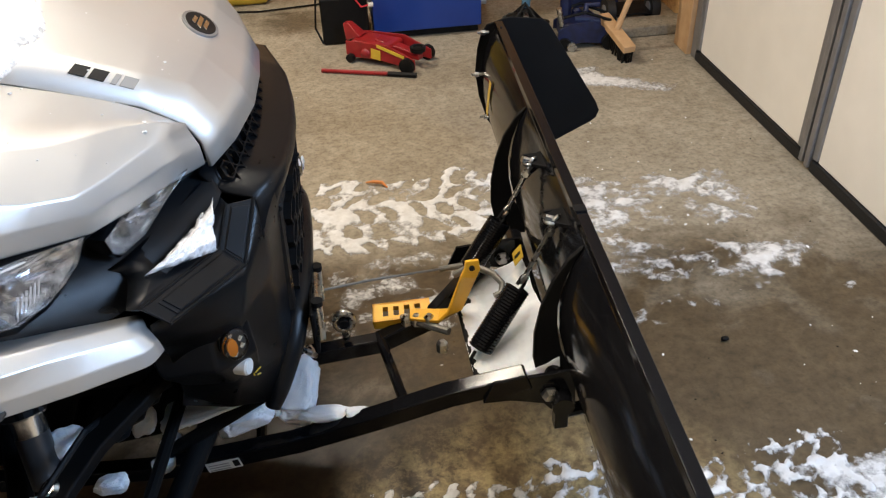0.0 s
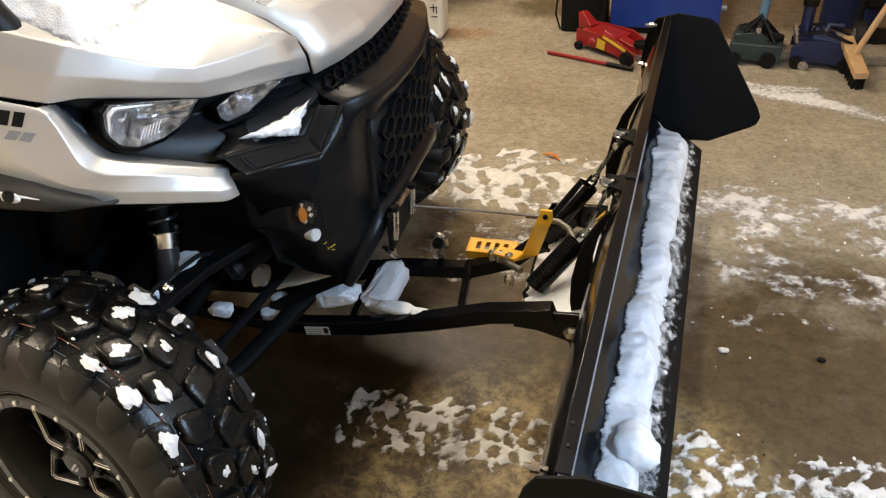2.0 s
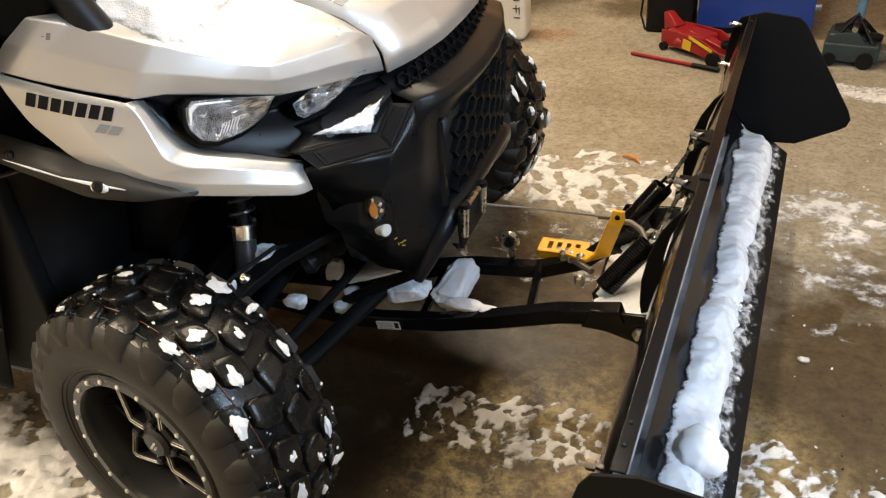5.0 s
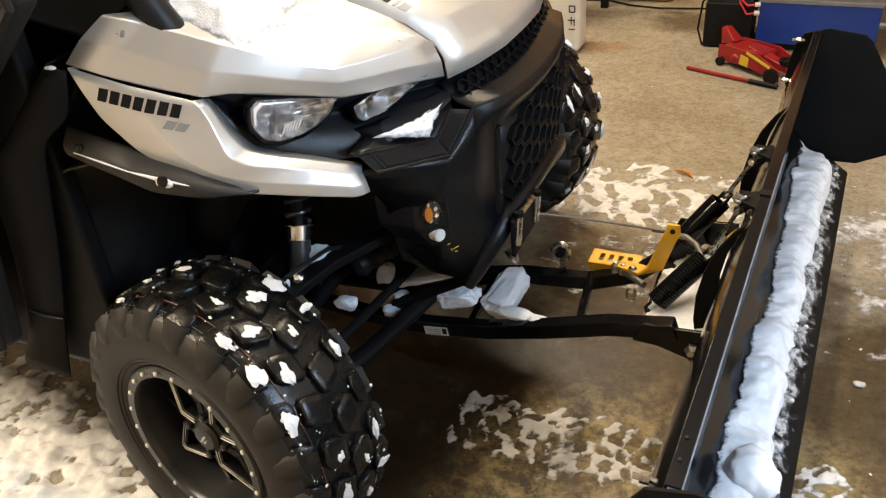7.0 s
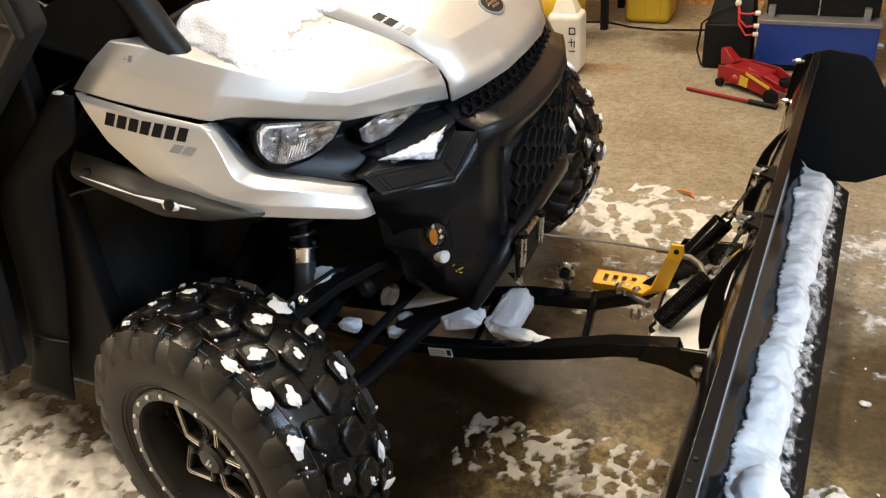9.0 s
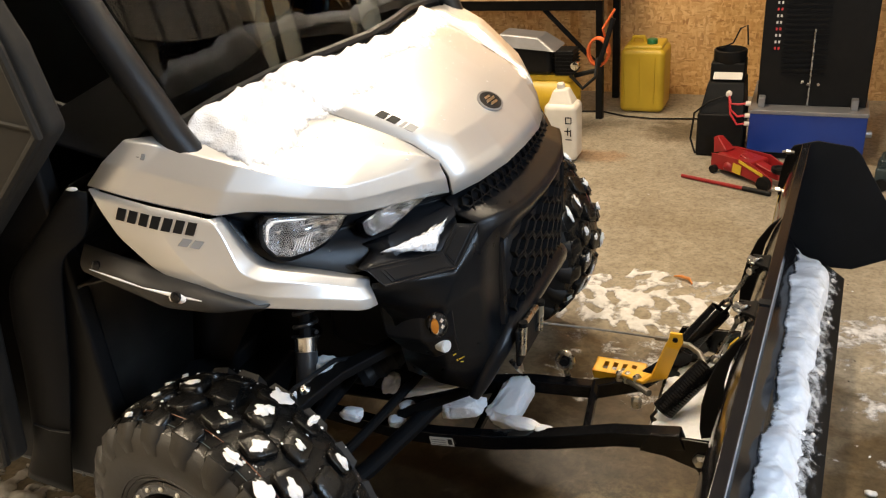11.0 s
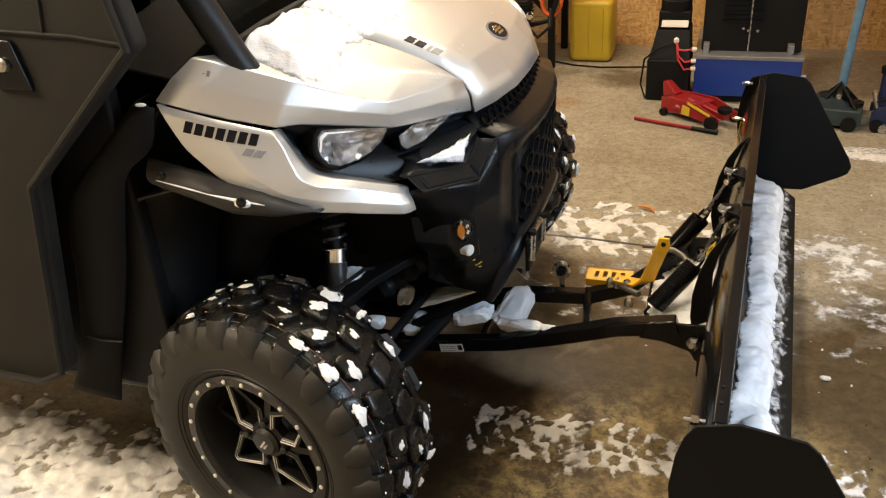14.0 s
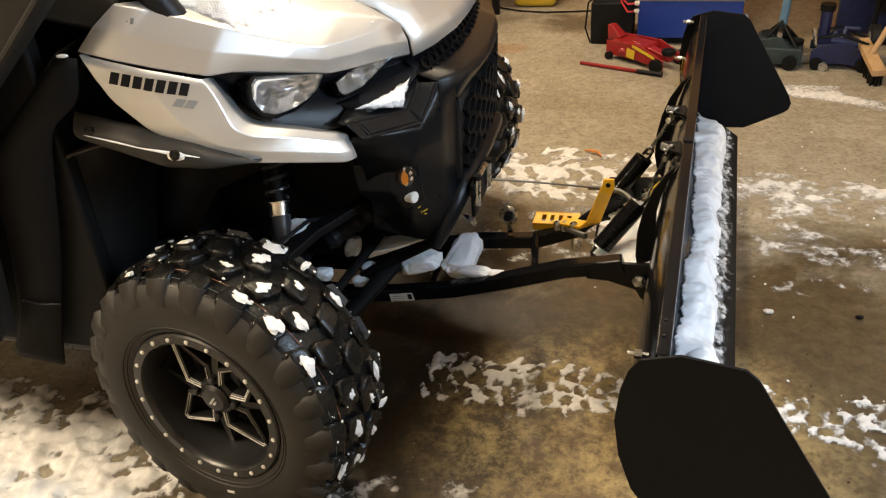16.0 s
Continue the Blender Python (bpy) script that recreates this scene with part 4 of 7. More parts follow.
def grille():
    """The honeycomb of the grille, cell by cell, in its raised frame; another one in the slot below the hood."""
    def front(y, z):
        return 0.4165 - 0.34 * y * y + 0.045 * (z - 0.65)

    def half(z):
        return 0.215 * (1 - 0.42 * (0.78 - z))

    # dark sheet laid on the nose face imitates a shaded hollow
    g = net("grille", [[(front(f * half(z), z) + 0.0015, f * half(z), z) for f in (-1, -0.7, -0.35, 0, 0.35, 0.7, 1)] for z in (0.775, 0.72, 0.67, 0.615)], DARK_INK, VEHICLE, "dark sheet standing in for the shaded recess behind the grille", solid=0.003)
    bm = bmesh.new()
    hex_ring(bm, Matrix.Identity(4), 0.0335, 0.0270, 0.013)
    cell = bpy.data.meshes.new("grille_cell")
    bmesh.ops.recalc_face_normals(bm, faces=bm.faces)
    bm.to_mesh(cell)
    bm.free()
    cell.materials.append(SATIN_BLACK)
    for r in range(8):
        z = 0.760 - r * 0.0228
        for k in range(-4, 5):
            y = 0.0985 * k + 0.0492 * (r % 2)
            if abs(y) + 0.028 > half(z):
                continue
            ob = new("grille_cell", cell)
            ob.parent = g
            ob.matrix_world = frame_of((front(y, z) + 0.002, y, z), (-0.68 * y, 1, 0), (0.045, 0, 1))
    for sx in (-1, 1):
        tube("grille_frame", [(front(sx * (half(z) + 0.012), z) + 0.001, sx * (half(z) + 0.012), z) for z in (0.785, 0.72, 0.65, 0.58)], 0.012, FASCIA_BLACK, VEHICLE, "black grille frame", sides=8)
    half_bar = [(0.350, 0.285, 0.425), (0.368, 0.268, 0.462), (0.393, 0.228, 0.520), (0.407, 0.180, 0.556), (0.415, 0.100, 0.569), (0.418, 0, 0.572)]
    bar = spline([(x, -y, z) for x, y, z in half_bar] + half_bar[-2::-1], 5)
    tube("bumper_bar", [tuple(c) for c in bar], [0.014 + 0.011 * min(1.0, k / 10, (50 - k) / 10) for k in range(51)], FASCIA_BLACK, VEHICLE, "rounded black moulded bumper bar", sides=16)
    for k in range(15):
        y = -0.245 + 0.035 * k
        for j in (0, 1):
            yy = y + 0.0175 * j
            x = 0.350 + 0.014 * j - 0.30 * yy * yy
            ob = new("grille_cell", cell)
            ob.parent = g
            ob.matrix_world = frame_of((x + 0.016, yy, 0.869 - 0.018 * j), (-0.5 * yy, 1, 0), (-0.6, 0, 0.75)) @ Matrix.Scale(0.62, 4)


grille()


def badge():
    m = frame_of((0.318, 0.0, 1.003), (0, 1, 0), (-0.83, 0, 0.56))
    rim = [(0.043 * math.cos(a), 0.030 * math.sin(a)) for a in [k * math.pi / 14 for k in range(28)]]
    b = plate("badge", rim, 0.004, m, GREY_FRAME, VEHICLE, "oval badge with a dull rim and dark middle", bevel=0.001)
    plate("badge_middle", [(x * 0.86, y * 0.84) for x, y in rim], 0.006, m, DARK_INK, b, bevel=0.001)
    for k, (w, h) in enumerate(((0.020, 0.0045), (0.026, 0.005), (0.016, 0.004))):
        y0 = -0.011 + 0.0095 * k
        plate("badge_mark", [(-w, y0), (w * 0.7, y0 - 0.002), (w, y0 + h), (-w * 0.6, y0 + h + 0.002)], 0.008, m, COLLAR, b, "plain bright mark", bevel=0.0008)


badge()
# lettering of make and model as plain bars
for s in (1, -1):
    hood_part = next(o for o in VEHICLE.children if o.name.split(".")[0] == "hood_side" and o.data.vertices[0].co.y * s < 0)
    decal("side_lettering", (-0.092, -0.71 * s, 0.992), (0.132, 0.034 * s, -0.036), (0.02, 0.02 * s, 1), [(0.0200 * k, 0, 0.0150, 0.021) for k in range(7)], DARK_INK, PANELS[s], "row of dark lettering bars", slant=0.12)
    decal("side_lettering", (0.012, -0.70 * s, 0.945), (0.132, 0.034 * s, -0.036), (0.02, 0.02 * s, 1), [(0.0, 0, 0.016, 0.013), (0.020, 0, 0.016, 0.013)], GREY_INK, PANELS[s], "two grey lettering bars", slant=0.5)
    hood_top = next(o for o in VEHICLE.children if o.name == "hood_center")
    decal("model_lettering", (0.196, -0.293 * s, 1.062), (0.090, 0.020 * s, -0.050), (-0.35, 0.9 * s, 0.3), [(0.0, 0, 0.019, 0.020), (0.023, 0, 0.019, 0.020)], DARK_INK, hood_top, "dark model lettering bars", slant=0.35)
    decal("model_lettering", (0.196, -0.293 * s, 1.062), (0.090, 0.020 * s, -0.050), (-0.35, 0.9 * s, 0.3), [(0.050, 0, 0.007, 0.020), (0.061, 0, 0.018, 0.020)], GREY_INK, hood_top, "grey model lettering bars", slant=0.35)
    decal("fender_mark", (-0.066, -0.68 * s, 1.090), (0.08, 0.02 * s, -0.026), (0.02, 0.06 * s, 1), [(0.0, 0.002, 0.005, 0.010), (0.009, 0.005, 0.009, 0.0015), (0.010, 0.009, 0.007, 0.0015), (0.021, 0.002, 0.005, 0.010)], GREY_INK, hood_part, "small grey printed mark", slant=0, d=0.004)

# cabin behind: windscreen, dash, floor, seat, roof
glass = net("windscreen", both([[(0.034, 0, 1.146), (-0.020, -0.30, 1.142), (-0.062, -0.575, 1.112)], [(-0.42, 0, 1.90), (-0.42, -0.30, 1.89), (-0.425, -0.585, 1.86)]]), TINTED, VEHICLE, "scratched clear plastic windscreen", solid=0.005)
tube("windscreen_seal", [(-0.055, -0.590, 1.106), (-0.036, -0.45, 1.126), (-0.014, -0.31, 1.138), (0.024, -0.15, 1.143), (0.038, 0, 1.143), (0.024, 0.15, 1.143), (-0.014, 0.31, 1.138), (-0.036, 0.45, 1.126), (-0.055, 0.590, 1.106)], 0.011, BLACK_PLASTIC, VEHICLE, "black rubber windscreen seal", sides=8)
net("cowl", both([[(0.064, 0, 1.124), (0.010, -0.31, 1.122), (-0.030, -0.58, 1.085)], [(0.020, 0, 1.128), (-0.03, -0.31, 1.122), (-0.07, -0.62, 1.075)], [(-0.17, 0, 1.120), (-0.17, -0.31, 1.110), (-0.15, -0.64, 1.060)], [(-0.24, 0, 0.95), (-0.24, -0.31, 0.94), (-0.24, -0.66, 0.92)]]), BLACK_PLASTIC, VEHICLE, "black cowl below the windscreen", solid=0.006)
net("dashboard", both([[(-0.16, 0, 1.150), (-0.16, -0.3, 1.130), (-0.16, -0.62, 1.06)], [(-0.36, 0, 1.165), (-0.36, -0.3, 1.150), (-0.36, -0.62, 1.10)], [(-0.42, 0, 1.05), (-0.42, -0.3, 1.04), (-0.42, -0.62, 1.0)], [(-0.32, 0, 0.80), (-0.32, -0.3, 0.80), (-0.32, -0.62, 0.80)]]), BLACK_PLASTIC, VEHICLE, "black dashboard", solid=0.008, bevel=0.01)
# dark panels added to stand in for the shade between door and mud guard
for s in (1, -1):
    box("gap_shade_panel", (-1.36, 0.69 * s - 0.02, 0.36), (-0.24, 0.69 * s + 0.02, 1.12), SATIN_BLACK, VEHICLE, "", bevel=0.01)
box("cab_floor", (-1.38, -0.70, 0.34), (-0.30, 0.70, 0.40), BLACK_PLASTIC, VEHICLE, "", bevel=0.01)
box("cab_back", (-1.40, -0.74, 0.40), (-1.34, 0.74, 1.86), FABRIC, VEHICLE, "", bevel=0.01)
box("bench_seat", (-1.30, -0.62, 0.55), (-0.80, 0.62, 0.80), FABRIC, VEHICLE, "dark bench seat", bevel=0.04, segments=3)
box("bench_backrest", (-1.33, -0.62, 0.80), (-1.20, 0.62, 1.35), FABRIC, VEHICLE, "dark bench backrest", bevel=0.04, segments=3)
box("roof", (-1.42, -0.70, 1.87), (-0.38, 0.70, 1.92), BLACK_PLASTIC, VEHICLE, "black cab roof", bevel=0.015)
wheel_m = frame_of((-0.52, -0.33, 1.20), (0, 1, 0), (-0.45, 0, 0.9))
tube("steering_wheel", [wheel_m @ Vector((0.17 * math.cos(a), 0.17 * math.sin(a), 0)) for a in [k * math.pi / 16 for k in range(32)]], 0.016, BLACK_PLASTIC, VEHICLE, "black steering wheel", closed=True)

# underside: frame, front axle, skid plate
box("front_frame", (-0.30, -0.16, 0.28), (0.22, 0.16, 0.50), SATIN_BLACK, VEHICLE, "black front frame", bevel=0.02)
box("chassis_rail", (-1.4, -0.30, 0.26), (-0.2, 0.30, 0.36), SATIN_BLACK, VEHICLE, "", bevel=0.01)
net("skid_plate", both([[(0.27, 0, 0.34), (0.26, -0.15, 0.335)], [(0.10, 0, 0.255), (0.10, -0.15, 0.255)], [(-0.5, 0, 0.25), (-0.5, -0.2, 0.25)]]), SATIN_BLACK, VEHICLE, "black skid plate", solid=0.006)
box("radiator_block", (0.0, -0.28, 0.50), (0.33, 0.28, 0.86), SATIN_BLACK, VEHICLE, "", bevel=0.02)


def suspension(s):
    """Coil-over strut, wishbones, tie rod and drive shaft of one front wheel."""
    def p(x, y, z):
        return (x, y * s, z)
    foot, seat, head = (Vector(p(*c)) for c in ((0.0365, -0.447, 0.490), (0.0205, -0.400, 0.590), (-0.001, -0.331, 0.752)))
    strut = tube("strut", [foot, foot.lerp(seat, 0.5), foot.lerp(seat, 0.96)], 0.0240, DULL_BLACK, VEHICLE, "black strut body", sides=18)
    axis = Matrix.Translation(seat) @ (head - foot).to_track_quat("Z", "Y").to_matrix().to_4x4()
    lathe("strut_collar", [(0.0242, -0.030), (0.0252, -0.029), (0.0252, 0.0), (0.019, 0.0)], axis, COLLAR, strut, "bright zinc collar", steps=24)
    lathe("spring_seat", [(0.020, 0.0), (0.0315, 0.0), (0.0318, 0.0030), (0.015, 0.0030)], axis, COLLAR, strut, "bright zinc spring seat", steps=26)
    tube("strut_spring", helix(seat.lerp(head, 0.05), head, 0.024, 6, 14), 0.0050, DULL_BLACK, strut, "black coil spring", sides=7)
    tube("strut_rod", [seat, seat.lerp(head, 1.08)], 0.014, SATIN_BLACK, strut, sides=12)
    lathe("strut_eye", [(0.010, -0.030), (0.014, -0.028), (0.014, 0.028), (0.010, 0.030)], frame_of(foot - Vector((0, 0, 0.008)), (1, 0, 0), (0, 0, 1)), SATIN_BLACK, strut, steps=14)
    for j, (q, r) in enumerate((((p(0.045, -0.600, 0.430), p(-0.03, -0.42, 0.43), p(-0.10, -0.20, 0.47)), 0.019),
                                ((p(0.070, -0.610, 0.270), p(0.14, -0.42, 0.275), p(0.215, -0.18, 0.305)), 0.021), ((p(0.020, -0.610, 0.270), p(-0.05, -0.42, 0.27), p(-0.12, -0.18, 0.30)), 0.021))):
        tube("wishbone", q, r, SATIN_BLACK, VEHICLE, "black tubular wishbone", sides=12)
    arm = [Vector(p(*c)) for c in ((-0.020, -0.620, 0.425), (0.022, -0.540, 0.470), (0.060, -0.470, 0.503), (0.105, -0.415, 0.528), (0.165, -0.365, 0.552), (0.215, -0.290, 0.560))]
    bm = bmesh.new()
    rings = []
    for k, c in enumerate(arm):
        d = (arm[min(k + 1, 5)] - arm[max(k - 1, 0)]).normalized()
        flat = d.cross(Vector((0, 0, 1))).normalized()
        up = flat.cross(d)
        w = (0.018, 0.022, 0.026, 0.022, 0.018, 0.016)[k]
        rings.append([bm.verts.new(c + flat * w * a + up * 0.011 * q) for a, q in ((-1, -1), (1, -1), (1, 1), (-1, 1))])
    for A, B in zip(rings, rings[1:]):
        for j in range(4):
            bm.faces.new((A[j], A[(j + 1) % 4], B[(j + 1) % 4], B[j]))
    bm.faces.new(rings[0])
    bm.faces.new(rings[-1][::-1])
    part("upper_arm", bm, SATIN_BLACK, VEHICLE, "black forged upper arm", bevel=0.005)
    tube("boot", [p(0.075 + 0.012 * k, -0.300 + 0.012 * k, 0.425 + 0.006 * k) for k in range(8)], [0.030 if k % 2 else 0.023 for k in range(8)], BLACK_PLASTIC, VEHICLE, "ribbed rubber boot", sides=14)
    tube("frame_brace", [p(0.130, -0.232, 0.284), p(0.240, -0.236, 0.352), p(0.350, -0.232, 0.416)], 0.013, SATIN_BLACK, VEHICLE, "black brace up to the nose", sides=12)
    tube("tie_rod", [p(0.115, -0.620, 0.375), p(0.150, -0.40, 0.380), p(0.185, -0.17, 0.395)], 0.011, SATIN_BLACK, VEHICLE, "black steering tie rod", sides=10)
    tube("drive_shaft", [p(0.0, -0.62, 0.345), p(0.0, -0.50, 0.350), p(0.0, -0.16, 0.370)], [0.024, 0.017, 0.017], SATIN_BLACK, VEHICLE, "", sides=12)
    tube("shaft_boot", [p(0.0, -0.56 + 0.012 * k, 0.348) for k in range(7)], [0.045 if k % 2 else 0.036 for k in range(7)], BLACK_PLASTIC, VEHICLE, "ribbed rubber boot", sides=16)
    tube("brake_hose", [p(-0.02, -0.60, 0.45), p(0.06, -0.52, 0.55), p(0.10, -0.42, 0.56), p(0.13, -0.30, 0.50)], 0.005, BLACK_PLASTIC, VEHICLE, "", sides=7)
    box("knuckle", (-0.05, -0.66, 0.25), (0.06, -0.60, 0.45), SATIN_BLACK, VEHICLE, "", m=Matrix.Scale(s, 4, (0, 1, 0)), bevel=0.015)
    lathe("pivot_bolt", [(0.012, -0.01), (0.012, 0.004), (0.007, 0.010)], frame_of(p(0.052, -0.476, 0.512), (1, 0, 0), (0, 0.8 * s, 0.6)), STEEL, VEHICLE, steps=12)


suspension(1)
suspension(-1)


def wheel(s):
    """A front wheel: lugged tyre, ringed black alloy rim with machined edges."""
    R, W = 0.352, 0.232
    # local: x forward, y up, z outwards
    yaw = radians(-10.2) if s > 0 else radians(-10.2)
    out = Vector((math.sin(yaw), -math.cos(yaw), 0.05)) if s > 0 else Vector((-math.sin(yaw), math.cos(yaw), 0.0))
    fwd = Vector((math.cos(yaw), math.sin(yaw), 0))
    centre = Vector((-0.006, -0.816, 0.338)) if s > 0 else Vector((0.075, 0.80, 0.345))
    up = out.cross(fwd) if out.cross(fwd).z > 0 else fwd.cross(out)
    out = out.normalized()
    x = up.cross(out).normalized()
    m = Matrix(((x[0], up[0], out[0], centre[0]), (x[1], up[1], out[1], centre[1]), (x[2], up[2], out[2], centre[2]), (0, 0, 0, 1)))
    if s > 0:
        m = m @ Matrix.Scale(0.945, 4)
    w = new("wheel")
    w.parent = VEHICLE
    tagged(w, "knobbly off-road wheel dusted with snow" if s > 0 else "")
    bm = bmesh.new()
    prof = [(0.185, -0.005), (0.200, 0.006), (0.222, 0.016), (0.255, 0.020), (0.290, 0.012), (0.307, -0.004), (0.317, -0.026), (0.321, -0.06), (0.323, -W / 2 + 0.01), (0.321, -0.16), (0.317, -0.196), (0.307, -0.218), (0.29, -0.232), (0.255, -0.240), (0.222, -0.236), (0.200, -0.226), (0.185, -0.215)]
    add_lathe(bm, prof, m, 64)

    lugs = []

    def rad(z):
        zz = abs(z + W / 2 - 0.01)
        return 0.321 if zz < 0.05 else 0.321 - (zz - 0.05) ** 1.6 * 2.1

    def lug(pts, lift):
        """One rounded tread block near angle 0: corners as (angle, z)."""
        lb = bmesh.new()

        def surf(a, z, r):
            return Vector((r * math.cos(a), r * math.sin(a), z))
        soft_pts = []
        for k, c in enumerate(pts):
            for o in (pts[k - 1], pts[(k + 1) % len(pts)]):
                soft_pts.append((c[0] + (o[0] - c[0]) * 0.17, c[1] + (o[1] - c[1]) * 0.17))
        pts = soft_pts
        mid_a = sum(a for a, z in pts) / len(pts)
        mid_z = sum(z for a, z in pts) / len(pts)

        def ring(f, up):
            return [lb.verts.new(surf(mid_a + (a - mid_a) * f, mid_z + (z - mid_z) * f, rad(mid_z + (z - mid_z) * f) + up)) for a, z in pts]
        rings = [ring(1.06, -0.004), ring(0.99, lift * 0.70), ring(0.95, lift * 0.92), ring(0.88, lift), ring(0.5, lift * 1.02)]
        lb.faces.new(rings[-1])
        for A, B in zip(rings, rings[1:]):
            for k in range(len(pts)):
                lb.faces.new((A[k - 1], A[k], B[k], B[k - 1]))
        bmesh.ops.recalc_face_normals(lb, faces=lb.faces)
        me = bpy.data.meshes.new("tread_block")
        lb.to_mesh(me)
        lb.free()
        me.materials.append(WET_RUBBER)
        me.polygons.foreach_set("use_smooth", [True] * len(me.polygons))
        me.set_sharp_from_angle(angle=radians(70))
        return me, mid_a

    def rib(side, ww):
        """One shoulder rib running down the flank near angle 0."""
        lb = bmesh.new()
        base = [(0.315, -0.012), (0.294, 0.011), (0.268, 0.018)] if side > 0 else [(0.315, -0.212), (0.294, -0.232), (0.268, -0.239)]
        rows = []
        for j, (r, z) in enumerate(base):
            lift, q = (0.010, 0.0055, 0.0005)[j], ww * (1, 0.9, 0.6)[j]
            up_r = r + lift * (0.7 if j == 0 else 0.2)
            row = [lb.verts.new(Vector((r * math.cos(-0.02), r * math.sin(-0.02), z - 0.003 * side)))]
            row += [lb.verts.new(Vector((up_r * math.cos(d), up_r * math.sin(d), z + side * lift * 0.9))) for d in (0, q)]
            row += [lb.verts.new(Vector((r * math.cos(q + 0.02), r * math.sin(q + 0.02), z - 0.003 * side)))]
            rows.append(row)
        for A, B in zip(rows, rows[1:]):
            for j in range(3):
                lb.faces.new((A[j], A[j + 1], B[j + 1], B[j]))
        lb.faces.new(rows[0])
        bmesh.ops.recalc_face_normals(lb, faces=lb.faces)
        me = bpy.data.meshes.new("shoulder_rib")
        lb.to_mesh(me)
        lb.free()
        me.materials.append(RUBBER)
        me.polygons.foreach_set("use_smooth", [True] * len(me.polygons))
        me.set_sharp_from_angle(angle=radians(75))
        return me, ww / 2

    n = 22
    kinds = []
    zc = -W / 2 + 0.01
    for side in (-1, 1):
        kinds.append((lug([(-0.02, zc + side * 0.005), (0.170, zc + side * 0.000), (0.225, zc + side * 0.052), (0.050, zc + side * 0.060)], 0.017), side, "tread_block"))
        kinds.append((lug([(0.075, zc + side * 0.069), (0.245, zc + side * 0.062), (0.300, zc + side * 0.104), (0.110, zc + side * 0.112)], 0.015), side, "tread_block"))
        kinds.append((rib(side, 0.150), side, "shoulder_rib"))
    for (me, mid), side, nm in kinds:
        for k in range(n):
            a = 2 * math.pi * k / n + (math.pi / n if side > 0 else 0) + (0.10 if nm == "shoulder_rib" else 0)
            q = m @ Matrix.Rotation(a, 4, "Z")
            if (q @ Vector((0.345 * math.cos(mid), 0.345 * math.sin(mid), zc))).z < 0.012:
                continue
            ob = new(nm, me)
            ob.parent = w
            ob.matrix_world = q
    # raised rings on the flank
    for r0, z0 in ((0.214, 0.0125), (0.206, 0.0085)):
        add_lathe(bm, [(r0 - 0.002, z0 - 0.002), (r0, z0 + 0.002), (r0 + 0.002, z0)], m, 64)
    for v in bm.verts:
        if v.co.z < 0.002:
            v.co.z = 0.002
    tyre = part("tyre", bm, RUBBER, w, "black lugged tyre with wet tread", bevel=0.0, angle=52)
    tyre.data.materials.append(WET_RUBBER)
    back = m.inverted()
    for face in tyre.data.polygons:
        c = back @ face.center
        if math.hypot(c.x, c.y) > 0.310:
            face.material_index = 1
    lathe("tyre_line", [(0.3225, -0.0432), (0.3230, -0.0425), (0.3225, -0.0418)], m, TYRE_ORANGE, w, "thin orange paint line round the tread", steps=96, caps=False)
    lathe("tyre_line", [(0.3160, -0.0217), (0.3164, -0.0210), (0.3154, -0.0203)], m, TYRE_BLUE, w, "thin blue paint line round the tread", steps=96, caps=False)
    # rim: outer ring, deep barrel, spoke disc
    rim = lathe("rim", [(0.192, -0.014), (0.193, 0.004), (0.189, 0.008), (0.170, 0.008), (0.1665, 0.004), (0.163, -0.008), (0.158, -0.060), (0.150, -0.100), (0.150, -0.13)], m, RIM_DISH, w, "black alloy rim with bolted ring", steps=64, caps=False)
    lathe("rim_back", [(0.151, -0.105), (0.05, -0.115), (0.001, -0.115)], m, RIM_DISH, w, "", steps=40)
    for k in range(22):
        a = 2 * math.pi * (k + 0.5) / 22
        lathe("rim_bolt", [(0.0052, -0.002), (0.0052, 0.003), (0.003, 0.0045)], m @ pose(0.180 * math.cos(a), 0.180 * math.sin(a), 0.008), ZINC, w, steps=8)
    zs = -0.036
    for q in range(4):
        base = radians(131 + 90 * q)
        mm = m @ Matrix.Rotation(base, 4, "Z") @ Matrix.Translation((0, 0, zs))
        # a kite-shaped frame: dark body with a machined edge round its window
        outer = [(0.160, 0.009), (0.160, -0.009), (0.066, -0.050), (0.026, -0.022), (0.026, 0.022), (0.066, 0.050)]
        inner = [(0.146, 0.002), (0.146, -0.002), (0.069, -0.034), (0.045, -0.013), (0.045, 0.013), (0.069, 0.034)]
        band = [(0.152, 0.005), (0.152, -0.005), (0.068, -0.041), (0.040, -0.016), (0.040, 0.016), (0.068, 0.041)]
        tilt = [-0.010, -0.010, -0.001, 0.0, 0.0, -0.001]
        bm = bmesh.new()

        def loop(pts, d):
            return [bm.verts.new(mm @ Vector((x0, y0, tilt[i] + d))) for i, (x0, y0) in enumerate(pts)]
        loops = [loop(outer, -0.030), loop(outer, -0.003), loop(band, 0.0), loop(inner, -0.006), loop(inner, -0.030)]
        for A, B in zip(loops, loops[1:]):
            for i in range(6):
                bm.faces.new((A[i - 1], A[i], B[i], B[i - 1]))
        spoke = part("spoke", bm, RIM_BLACK, w, smooth=False)
        bm = bmesh.new()
        A, B = loop([(x0 * 0.5 + x1 * 0.5, y0 * 0.5 + y1 * 0.5) for (x0, y0), (x1, y1) in zip(band, inner)], -0.0022), loop([(x0 * 0.7 + x1 * 0.3, y0 * 0.7 + y1 * 0.3) for (x0, y0), (x1, y1) in zip(band, outer)], 0.0008)
